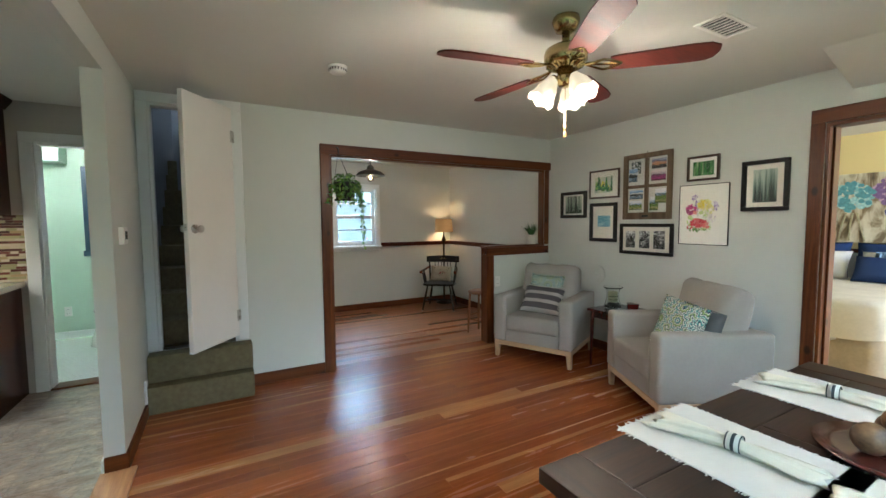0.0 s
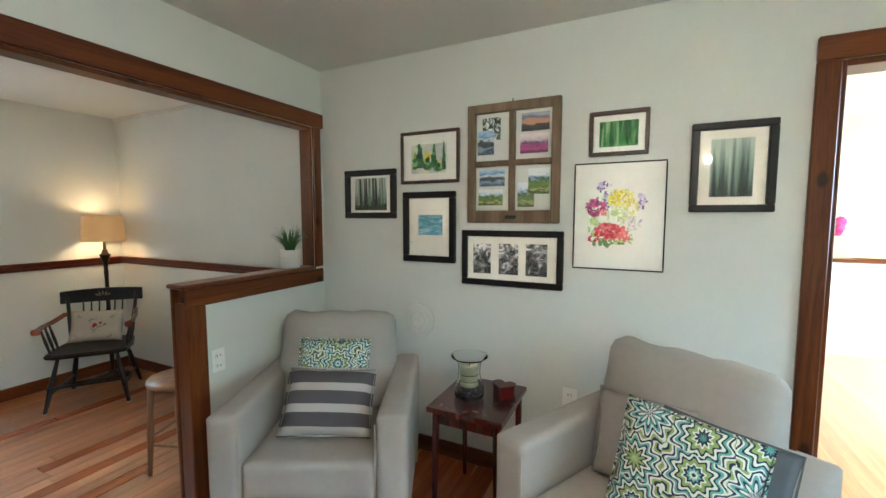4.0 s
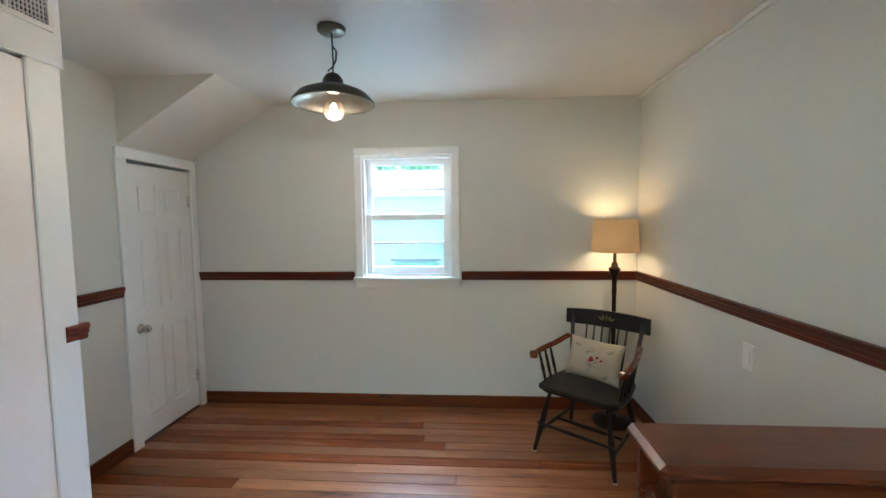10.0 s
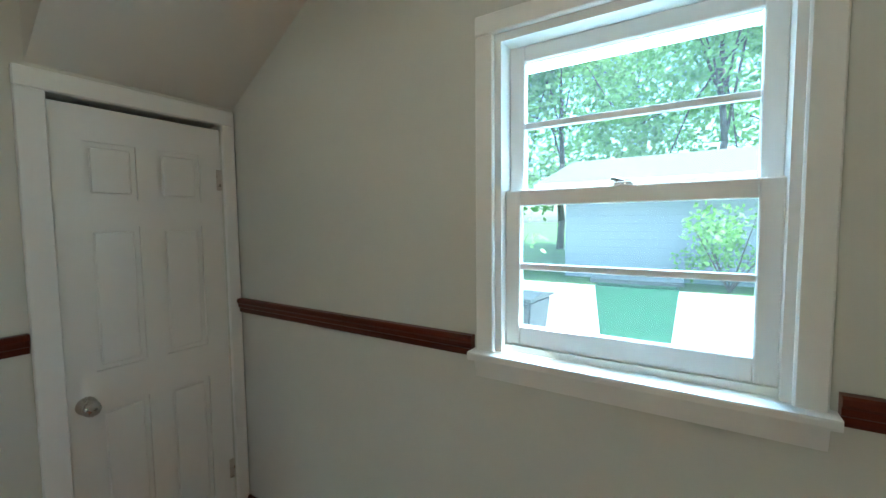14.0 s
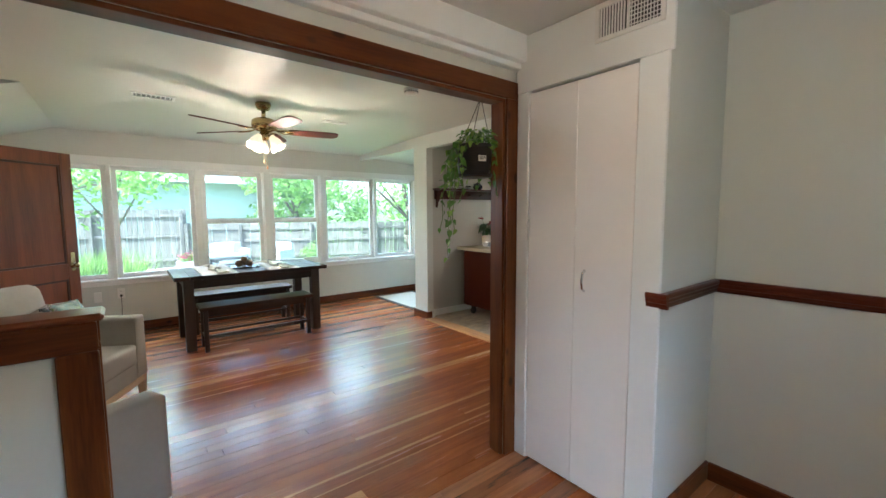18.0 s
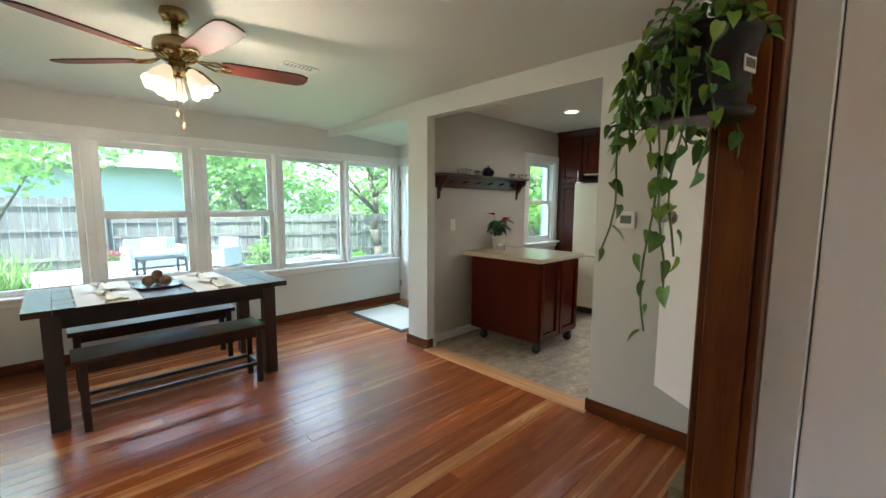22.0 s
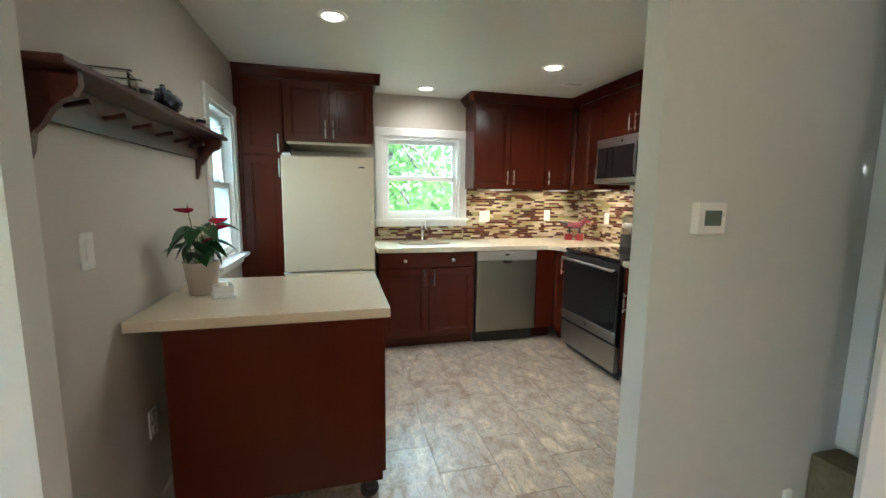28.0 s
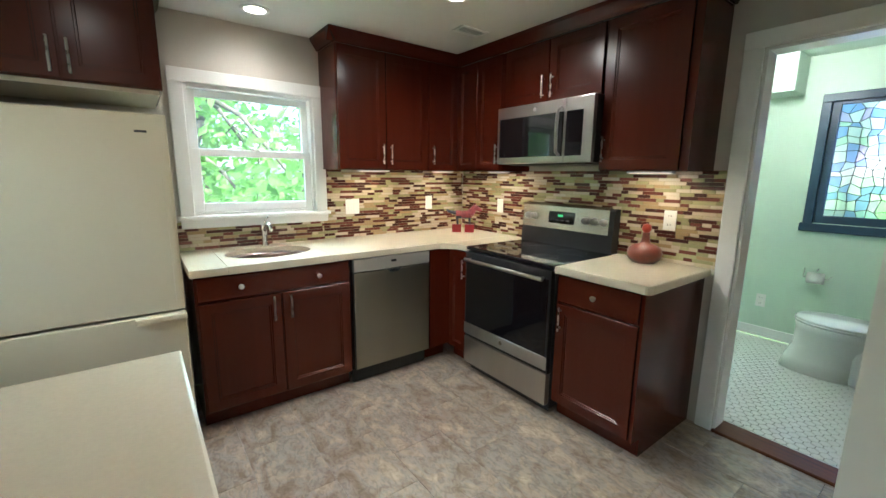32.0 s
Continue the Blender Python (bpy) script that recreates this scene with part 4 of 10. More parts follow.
moved(_db, pose(0.055, -0.012, 1.06, -90))
part("deadbolt", _db, M_NICKEL, _d, "", True)
for z in (0.25, 0.98, 1.68):
    hinge(_d, _w, -0.008, z, M_BRASS)
_lv = tube(BM(), [(0.04, 0.045, 0.93), (0.15, 0.045, 0.925)], 0.006, 8)
part("lever", _lv, M_NICKEL, _d)

# ---- dining room things ----
def soft_box(w, h, t, r, seed):
    """A boxed cushion with round edges, puffed faces and slack puckers."""
    bm = bx(BM(), -w / 2, w / 2, -t / 2, t / 2, -h / 2, h / 2)
    bmesh.ops.subdivide_edges(bm, edges=bm.edges[:], cuts=9, use_grid_fill=True)
    for v in bm.verts:
        c = Vector((max(-w / 2 + r, min(w / 2 - r, v.co.x)), max(-t / 2 + r, min(t / 2 - r, v.co.y)), max(-h / 2 + r, min(h / 2 - r, v.co.z))))
        d = v.co - c
        q = c + (d.normalized() * r if d.length > 1e-6 else d)
        u, k = 2 * q.x / w, 2 * q.z / h
        q.y *= 1 + 0.22 * (1 - u * u) * (1 - k * k)
        n = noise.noise(Vector((q.x * 9 + seed, q.y * 9, q.z * 5)))
        v.co = q * (1 + 0.035 * n) + Vector((0, 0, 0.006 * math.sin(q.x * 31 + seed) * max(0, k) ** 4))
    return bm


# armchairs: low track-arm chairs on a pale wood plinth
def armchair(x, y, rz, label):
    """Local: seat faces -y; 0.80 wide, 0.80 deep."""
    e = thing("armchair", label, "armchair", x, y, 0, rz, "grey armchairs against the picture wall")
    w, d = 0.80, 0.80
    # body: two arms, front rail, back
    for s in (-1, 1):
        bm = bx(BM(), min(s * 0.27, s * w / 2), max(s * 0.27, s * w / 2), -d / 2, d / 2 - 0.04, 0.17, 0.63, 0.035, 3)
        part("armrest", bm, M_SOFA, e, "", True)
        part("seam", tube(BM(), [(s * 0.268, -d / 2 + 0.002, 0.2), (s * 0.268, -d / 2 + 0.002, 0.6)], 0.004, 6), M_SOFA, e)
    part("front_rail", bx(BM(), -0.27, 0.27, -d / 2 + 0.012, -d / 2 + 0.10, 0.17, 0.29, 0.015, 2), M_SOFA, e)
    part("back_panel", bx(BM(), -0.285, 0.285, d / 2 - 0.17, d / 2 - 0.03, 0.17, 0.62, 0.03, 2), M_SOFA, e)
    part("seat_deck", bx(BM(), -0.27, 0.27, -d / 2 + 0.1, d / 2 - 0.17, 0.2, 0.29), M_SOFA, e)
    # seat cushion, softly crowned
    bm = bx(BM(), -0.265, 0.265, -d / 2 - 0.005, 0.20, 0.285, 0.435, 0.045, 4)
    for v in bm.verts:
        if v.co.z > 0.40:
            v.co.z += 0.018 * (1 - (v.co.x / 0.27) ** 2)
    part("seat_cushion", bm, M_SOFA, e, "", True)
    # loose back cushion, leaning, taller than the arms
    bm = soft_box(0.60, 0.50, 0.20, 0.075, x)
    moved(bm, pose(-0.02, 0.20, 0.655, -13))
    part("back_cushion", bm, M_SOFA, e, "", True)
    # plinth and tapered legs
    bm = BM()
    bx(bm, -w / 2 + 0.01, w / 2 - 0.01, -d / 2 + 0.01, -d / 2 + 0.035, 0.125, 0.17, 0.004)
    bx(bm, -w / 2 + 0.01, w / 2 - 0.01, d / 2 - 0.075, d / 2 - 0.05, 0.125, 0.17, 0.004)
    part("base_rail", bm, M_LIGHTWOOD, e, "pale wooden plinth rail")
    for s in (-1, 1):
        part("base_rail", bx(BM(), min(s * 0.365, s * 0.39), max(s * 0.365, s * 0.39), -d / 2 + 0.035, d / 2 - 0.075, 0.125, 0.17, 0.004), M_LIGHTWOOD, e, "pale wooden plinth rail")
        for yy in (-d / 2 + 0.035, d / 2 - 0.075):
            bm = BM()
            a = [bm.verts.new((s * 0.365 + dx * 0.026, yy + dy * 0.026, 0.17)) for dx, dy in ((-1, -1), (1, -1), (1, 1), (-1, 1))]
            b = [bm.verts.new((s * 0.372 + dx * 0.016, yy + dy * 0.016, 0.0)) for dx, dy in ((-1, -1), (1, -1), (1, 1), (-1, 1))]
            for i in range(4):
                bm.faces.new((a[i], a[(i + 1) % 4], b[(i + 1) % 4], b[i]))
            bm.faces.new(a)
            bm.faces.new(b)
            part("leg", bm, M_LIGHTWOOD, e, "pale tapered wooden leg")
    return e


def medallion_cloth(name):
    """Printed cotton: rings, dots and petals in green, aqua and black on cream."""
    mt = bpy.data.materials.new(name)
    mt.use_nodes = True
    nt = mt.node_tree
    Nn, L = nt.nodes, nt.links
    b = Nn["Principled BSDF"]
    b.inputs["Roughness"].default_value = 0.85
    tc = Nn.new("ShaderNodeTexCoord")
    flat = Nn.new("ShaderNodeMapping")
    flat.inputs["Scale"].default_value = (1, 0, 1)
    L.new(tc.outputs["Object"], flat.inputs["Vector"])
    vo = Nn.new("ShaderNodeTexVoronoi")
    vo.inputs["Scale"].default_value, vo.inputs["Randomness"].default_value = 7.0, 0.35
    L.new(flat.outputs[0], vo.inputs["Vector"])
    def op(kind, a, b=None, c=None):
        q = Nn.new("ShaderNodeMath")
        q.operation = kind
        for k, v in enumerate((a, b, c)):
            if v is None:
                continue
            if isinstance(v, float):
                q.inputs[k].default_value = v
            else:
                L.new(v, q.inputs[k])
        return q.outputs[0]
    off = Nn.new("ShaderNodeVectorMath")
    off.operation = "SUBTRACT"
    L.new(flat.outputs[0], off.inputs[0])
    L.new(vo.outputs["Position"], off.inputs[1])
    sep = Nn.new("ShaderNodeSeparateXYZ")
    L.new(off.outputs[0], sep.inputs[0])
    petal = op("SINE", op("MULTIPLY", op("ARCTAN2", sep.outputs[2], sep.outputs[0]), 10.0))
    ring = op("ADD", vo.outputs["Distance"], op("MULTIPLY", op("MULTIPLY", petal, vo.outputs["Distance"]), 0.13))
    r = Nn.new("ShaderNodeValToRGB")
    els = r.color_ramp.elements
    navy, cream, teal, green = (0.015, 0.03, 0.06, 1), (0.66, 0.69, 0.60, 1), (0.14, 0.36, 0.33, 1), (0.27, 0.36, 0.11, 1)
    els[0].position, els[0].color = 0.0, navy
    els[1].position, els[1].color = 0.72, cream
    for pz, c in ((0.05, cream), (0.08, teal), (0.12, navy), (0.165, cream), (0.20, green), (0.27, navy), (0.31, cream), (0.37, navy), (0.41, teal), (0.46, cream), (0.50, navy), (0.545, cream), (0.60, green), (0.66, navy)):
        els.new(pz).color = c
    r.color_ramp.interpolation = "CONSTANT"
    L.new(ring, r.inputs[0])
    L.new(r.outputs[0], b.inputs["Base Color"])
    return mt


M_MED = medallion_cloth("medallion_print_cotton")


def stripe_mat(name, c1, c2, axis, freq, duty=0.5):
    mt = bpy.data.materials.new(name)
    mt.use_nodes = True
    nt = mt.node_tree
    Nn, L = nt.nodes, nt.links
    b = Nn["Principled BSDF"]
    b.inputs["Roughness"].default_value = 0.9
    tc = Nn.new("ShaderNodeTexCoord")
    sp = Nn.new("ShaderNodeSeparateXYZ")
    L.new(tc.outputs["Object"], sp.inputs[0])
    m = Nn.new("ShaderNodeMath")
    m.operation, m.inputs[1].default_value = "MULTIPLY_ADD", freq
    m.inputs[2].default_value = 20.25
    L.new(sp.outputs[axis], m.inputs[0])
    f = Nn.new("ShaderNodeMath")
    f.operation = "FRACT"
    L.new(m.outputs[0], f.inputs[0])
    g = Nn.new("ShaderNodeMath")
    g.operation, g.inputs[1].default_value = "GREATER_THAN", duty
    L.new(f.outputs[0], g.inputs[0])
    mx = Nn.new("ShaderNodeMix")
    mx.data_type = "RGBA"
    mx.inputs[6].default_value, mx.inputs[7].default_value = (*c1, 1), (*c2, 1)
    L.new(g.outputs[0], mx.inputs[0])
    L.new(mx.outputs[2], b.inputs["Base Color"])
    nz = Nn.new("ShaderNodeTexNoise")
    nz.inputs["Scale"].default_value = 500
    L.new(tc.outputs["Object"], nz.inputs["Vector"])
    bp = Nn.new("ShaderNodeBump")
    bp.inputs["Strength"].default_value, bp.inputs["Distance"].default_value = 0.4, 0.003
    L.new(nz.outputs["Fac"], bp.inputs["Height"])
    L.new(bp.outputs[0], b.inputs["Normal"])
    return mt


M_STRIPE = stripe_mat("grey_striped_weave", (0.075, 0.07, 0.075), (0.42, 0.39, 0.36), 2, 11.0, 0.62)
M_CHAR = cloth("charcoal_cushion_cloth", (0.10, 0.11, 0.12), 500)
M_TAUPE = cloth("taupe_cushion_cloth", (0.33, 0.30, 0.27), 500)


def cord(pts, r):
    """A closed round cord through points in the xz plane, in one piece."""
    bm, rings, n = BM(), [], len(pts)
    for i, p in enumerate(pts):
        t = (Vector(pts[(i + 1) % n]) - Vector(pts[i - 1])).normalized()
        u = Vector((-t.z, 0, t.x))
        rings.append([bm.verts.new(Vector(p) + u * r * math.cos(a) + Vector((0, r * math.sin(a), 0))) for a in (0, 1.2566, 2.5133, 3.7699, 5.0265)])
    for i in range(n):
        a, b = rings[i], rings[(i + 1) % n]
        for k in range(5):
            bm.faces.new((a[k], a[(k + 1) % 5], b[(k + 1) % 5], b[k]))
    return bm


def cushion(label, w, h, t, m, mt, seed):
    e = thing("cushion", label, "cushion", group="loose cushions on the armchairs")
    e.matrix_basis = m
    part("cover", pillow(BM(), w, h, t, 14, 1.0, 0.012, seed), mt, e, "", True)
    k = 0.965
    pts = [(-w / 2, 0, -h / 2), (0, 0, -h / 2 * k), (w / 2, 0, -h / 2), (w / 2 * k, 0, 0), (w / 2, 0, h / 2), (0, 0, h / 2 * k), (-w / 2, 0, h / 2), (-w / 2 * k, 0, 0), (-w / 2, 0, -h / 2)]
    part("piping", cord(pts[:-1], 0.004), mt, e)
    return e


ca = armchair(3.26, 3.03, -70 + 6, "greige fabric armchair on a pale wooden base beside the half wall")
cb = armchair(3.29, 1.62, -118, "greige fabric armchair on a pale wooden base beside the bedroom door")
def on(ch, lx, ly, lz, rx=0, ry=0, rz=0):
    return ch.matrix_basis @ pose(lx, ly, lz, rx, ry, rz)
cushion("green and aqua medallion print cushion on the armchair", 0.345, 0.32, 0.12, on(ca, 0.0, 0.0, 0.655, -18, 2, 2), M_MED, 1.0)
cushion("grey and cream striped lumbar cushion on the armchair", 0.40, 0.30, 0.13, on(ca, 0.02, -0.15, 0.58, -36, 2, 2), M_STRIPE, 2.0)
cushion("taupe cushion leaning on the armchair back", 0.36, 0.32, 0.11, on(cb, -0.06, -0.01, 0.61, -16, -6, -2), M_TAUPE, 3.0)
cushion("charcoal square cushion on the armchair", 0.36, 0.32, 0.10, on(cb, 0.18, -0.01, 0.605, -14, 4, 8), M_CHAR, 4.0)
cushion("green and aqua medallion print square cushion", 0.39, 0.37, 0.12, on(cb, 0.12, -0.11, 0.615, -16, 6, 12), M_MED, 5.0)

# side table with candle holder
e = thing("side_table", "small dark mahogany side table between the armchairs", "side table", 3.55, 2.38, 0, 0)
part("tabletop", bx(BM(), -0.21, 0.21, -0.18, 0.18, 0.52, 0.545, 0.006, 2), M_MAHOG, e)
part("apron", bx(BM(), -0.18, 0.18, -0.15, 0.15, 0.46, 0.52, 0.002), M_MAHOG, e)
for sx in (-1, 1):
    for sy in (-1, 1):
        part("leg", rod(BM(), (sx * 0.175, sy * 0.145, 0.52), (sx * 0.182, sy * 0.152, 0), 0.018, 0.011, 8), M_MAHOG, e)
e = thing("candle_holder", "clear glass hurricane with flared rim holding a pale green candle", "candle holder", 3.52, 2.42, 0.545)
part("bowl", lathe(BM(), [(0.060, 0.0), (0.070, 0.012), (0.072, 0.045), (0.058, 0.085), (0.052, 0.12), (0.054, 0.165), (0.066, 0.188), (0.088, 0.202), (0.088, 0.205), (0.064, 0.191), (0.051, 0.166), (0.049, 0.12), (0.055, 0.084), (0.069, 0.045), (0.067, 0.014), (0, 0.010)], 32, cap=False), glass("thin_clear_glass", (0.97, 0.98, 0.97), 0.01, 1.12), e, "clear glass vessel with a wide flared rim", True)
M_WAX = material("green_candle_wax", (0.50, 0.48, 0.32), 0.5, vary=0.06)
part("candle", lathe(BM(), [(0.0, 0.062), (0.042, 0.062), (0.043, 0.085), (0.041, 0.088), (0.043, 0.092), (0.043, 0.115), (0.041, 0.118), (0.043, 0.122), (0.043, 0.158), (0.038, 0.163), (0.03, 0.160), (0, 0.154)], 28), M_WAX, e, "ridged pale green pillar candle", True)
for z in (0.088, 0.118):
    part("candle_band", lathe(BM(), [(0.0412, z - 0.002), (0.0435, z - 0.002), (0.0435, z + 0.002), (0.0412, z + 0.002), (0.0412, z - 0.002)], 28, cap=False), material("dark_green_cord", (0.07, 0.10, 0.05), 0.8), e, "dark green cord round the candle", True)
_wr = random.Random(31)
M_PEBBLE = material("dark_pebbles", (0.05, 0.05, 0.045), 0.45, vary=0.6, scale=80)
_bm = BM()
for i in range(46):
    a, rr_, z = _wr.uniform(0, 6.28), 0.056 * math.sqrt(_wr.random()), 0.020 + 0.034 * _wr.random()
    bmesh.ops.create_icosphere(_bm, subdivisions=1, radius=_wr.uniform(0.007, 0.011), matrix=pose(rr_ * math.cos(a), rr_ * math.sin(a), z, _wr.uniform(0, 180), _wr.uniform(0, 180)) @ Matrix.Diagonal((1, 1.2, 0.7, 1)))
tagged(part("stones", _bm, M_PEBBLE, e, "dark pebbles in the vessel", True), "", "", "", "stuff")
part("wick", rod(BM(), (0, 0, 0.154), (0.002, 0, 0.170), 0.0015, None, 6), M_BLACK, e)
e = thing("coaster_box", "small heart-shaped dark red lacquer box on the side table", "box", 3.60, 2.275, 0.545, -90)
M_REDLAC = material("dark_red_lacquer", (0.075, 0.010, 0.010), 0.22, vary=0.1)
def heart_box(k, z0, z1):
    pts = []
    for i in range(36):
        a = 2 * math.pi * i / 36
        pts.append((k * 16 * math.sin(a) ** 3, k * (13 * math.cos(a) - 5 * math.cos(2 * a) - 2 * math.cos(3 * a) - math.cos(4 * a))))
    return prism(BM(), pts[::-1], z0, z1, "z")
part("body", heart_box(0.0034, 0, 0.048), M_REDLAC, e)
part("lid", heart_box(0.0036, 0.049, 0.062), M_REDLAC, e, "heart-shaped lid")

# stool seen past the half wall
e = thing("stool", "small turned wooden stool by the half wall", "stool", 3.10, 4.0, 0, 20)
M_STOOL = wood("stool_wood", (0.16, 0.07, 0.03), (0.30, 0.15, 0.07), 0.4, "z", 12)
part("seat", lathe(BM(), [(0, 0.49), (0.14, 0.49), (0.155, 0.505), (0.15, 0.525), (0, 0.52)], 24), M_STOOL, e, "", True)
for i in range(4):
    a = math.pi / 4 + i * math.pi / 2
    c, s_ = math.cos(a), math.sin(a)
    part("leg", lathe(BM(), [(0, 0), (0.012, 0), (0.014, 0.12), (0.02, 0.24), (0.014, 0.34), (0.017, 0.5), (0, 0.5)], 10), M_STOOL, e, "", True).matrix_basis = Matrix(((1, 0, -0.10 * c, 0.155 * c), (0, 1, -0.10 * s_, 0.155 * s_), (0, 0, 1, 0), (0, 0, 0, 1)))
for i in range(4):
    a, b_ = math.pi / 4 + i * math.pi / 2, math.pi / 4 + (i + 1) * math.pi / 2
    z = 0.17 if i % 2 else 0.22
    k = 0.155 - 0.10 * z
    part("stretcher", rod(BM(), (k * math.cos(a), k * math.sin(a), z), (k * math.cos(b_), k * math.sin(b_), z), 0.008, None, 8), M_STOOL, e)

# dining table: plank top with breadboard ends
TX0, TX1, TY0, TY1 = 0.975, 2.49, -0.20, 0.62
e = thing("dining_table", "dark espresso plank dining table with breadboard ends", "table", (TX0 + TX1) / 2, (TY0 + TY1) / 2, 0)
hw, hd = (TX1 - TX0) / 2, (TY1 - TY0) / 2
for s in (-1, 1):
    part("breadboard_end", bx(BM(), min(s * hw, s * (hw - 0.13)), max(s * hw, s * (hw - 0.13)), -hd, hd, 0.725, 0.765, 0.005, 2), M_ESPY, e)
n = 5
for i in range(n):
    y0 = -hd + 2 * hd * i / n
    cut = (0.10, -0.28, 0.34, -0.05, 0.22)[i]
    for x0, x1 in ((-hw + 0.132, cut - 0.0012), (cut + 0.0012, hw - 0.132)):
        part("plank", bx(BM(), x0, x1, y0 + 0.0014, y0 + 2 * hd / n - 0.0014, 0.726, 0.7645 - 0.0006 * (i % 2), 0.004, 2), M_ESP, e)
part("apron", bx(BM(), -hw + 0.09, hw - 0.09, -hd + 0.07, -hd + 0.095, 0.63, 0.725), M_ESP, e)
part("apron", bx(BM(), -hw + 0.09, hw - 0.09, hd - 0.095, hd - 0.07, 0.63, 0.725), M_ESP, e)
for s in (-1, 1):
    part("apron", bx(BM(), min(s * (hw - 0.09), s * (hw - 0.115)), max(s * (hw - 0.09), s * (hw - 0.115)), -hd + 0.095, hd - 0.095, 0.63, 0.725), M_ESP, e)
    for t in (-1, 1):
        part("leg", bx(BM(), s * (hw - 0.12) - 0.045, s * (hw - 0.12) + 0.045, t * (hd - 0.10) - 0.045, t * (hd - 0.10) + 0.045, 0, 0.725, 0.004), M_ESPZ, e)

def bench(y, label):
    e = thing("bench", label, "bench", 1.74, y, 0, 0, "benches at the dining table")
    part("seat", bx(BM(), -0.56, 0.56, -0.15, 0.15, 0.42, 0.455, 0.006, 2), M_ESP, e)
    part("apron", bx(BM(), -0.50, 0.50, -0.11, -0.09, 0.36, 0.42), M_ESP, e)
    part("apron", bx(BM(), -0.50, 0.50, 0.09, 0.11, 0.36, 0.42), M_ESP, e)
    for s in (-1, 1):
        for t in (-1, 1):
            part("leg", bx(BM(), s * 0.51 - 0.02, s * 0.51 + 0.02, t * 0.11 - 0.02, t * 0.11 + 0.02, 0, 0.42, 0.003), M_ESPZ, e)
        part("stretcher", bx(BM(), s * 0.51 - 0.012, s * 0.51 + 0.012, -0.09, 0.09, 0.13, 0.16), M_ESPZ, e)
    for t in (-1, 1):
        part("stretcher", bx(BM(), -0.49, 0.49, t * 0.11 - 0.01, t * 0.11 + 0.01, 0.14, 0.165), M_ESPZ, e)
    return e
bench(0.55, "dark espresso wooden bench tucked under the table")
bench(-0.18, "dark espresso wooden bench on the window side")

# place mats with frayed edges, rolled napkins in striped rings
M_MAT = cloth("cream_cotton_mat", (0.64, 0.61, 0.55), 350)
M_NAP = cloth("ivory_linen_napkin", (0.72, 0.68, 0.56), 420, 0.1)
M_RING = stripe_mat("striped_napkin_ring", (0.035, 0.045, 0.05), (0.55, 0.55, 0.50), 0, 55.0, 0.45)
def place_setting(x, y, rz, k):
    e = thing("place_mat", "cream cotton place mat with frayed edges", "place mat", x, y, 0.7655, rz, "place mats on the dining table")
    part("cloth", bx(BM(), -0.225, 0.225, -0.16, 0.16, 0, 0.004, 0.001), M_MAT, e)
    rng = random.Random(k)
    bm = BM()
    for i in range(150):
        s = rng.random()
        if i % 4 < 2:
            xx, yy = -0.225 + 0.45 * s, (0.16 if i % 2 else -0.16)
            q = (xx + rng.uniform(-0.004, 0.004), yy + (0.012 if i % 2 else -0.012) * rng.uniform(0.5, 1.1))
        else:
            xx, yy = (0.225 if i % 2 else -0.225), -0.16 + 0.32 * s
            q = (xx + (0.012 if i % 2 else -0.012) * rng.uniform(0.5, 1.1), yy + rng.uniform(-0.004, 0.004))
        rod(bm, (xx, yy, 0.002), (q[0], q[1], 0.0015), 0.002, 0.001, 4)
    tagged(part("fringe", bm, M_MAT, e), "", "", "", "stuff")
    n_ = thing("napkin", "rolled ivory linen napkin through a striped ring", "napkin", x, y, 0.7695, rz + 8, "rolled napkins")
    bm = BM()
    rings = []
    for i in range(37):
        u = -0.17 + 0.36 * i / 36
        far = abs(u) / (0.17 if u < 0 else 0.19)
        wd = 0.017 + (0.024 if u < 0 else 0.040) * far ** 1.2
        ht = 0.034 - 0.014 * far
        ring = []
        for j in range(28):
            a = 2 * math.pi * j / 28
            deep = min(1, abs(u) / 0.05)
            fold = 1 + deep * (0.20 * math.sin(a * 5 + k) + 0.12 * math.sin(a * 9 + 2.1 * k + u * 9)) + 0.08 * noise.noise((u * 14, a, k))
            hem = (0.016 * math.sin(a * 3 + k) + 0.010 * math.sin(a * 7)) * max(0, far - 0.75) * 4
            ring.append(bm.verts.new((u + hem, math.cos(a) * wd * fold + 0.02 * u * math.sin(k), max(0.0, ht / 2 + math.sin(a) * ht / 2 * fold))))
        rings.append(ring)
    for a, b_ in zip(rings, rings[1:]):
        for j in range(28):
            bm.faces.new((a[j], a[(j + 1) % 28], b_[(j + 1) % 28], b_[j]))
    bm.faces.new(rings[0])
    bm.faces.new(rings[-1])
    part("linen", bm, M_NAP, n_, "", True)
    bm = lathe(BM(), [(0.021, -0.017), (0.023, -0.017), (0.023, 0.017), (0.021, 0.017), (0.021, -0.017)], 18, cap=False)
    moved(bm, pose(0, 0, 0.021, 0, 90))
    part("ring", bm, M_RING, n_, "dark grey and white striped ring", True)
place_setting(1.46, 0.42, 90 + 0, 1)
place_setting(2.09, 0.42, 90, 2)
place_setting(1.46, 0.02, 90, 3)
place_setting(2.09, 0.02, 90, 4)
e = thing("centre_tray", "dark round wooden tray on the dining table", "tray", 1.78, 0.20, 0.7655)
part("dish", lathe(BM(), [(0, 0), (0.13, 0), (0.165, 0.012), (0.165, 0.016), (0.12, 0.008), (0, 0.006)], 28), M_MAHOG, e, "", True)
M_BALL = wood("carved_ball_wood", (0.05, 0.025, 0.012), (0.22, 0.13, 0.06), 0.5, "x", 9, 0.1, bump=0.5)
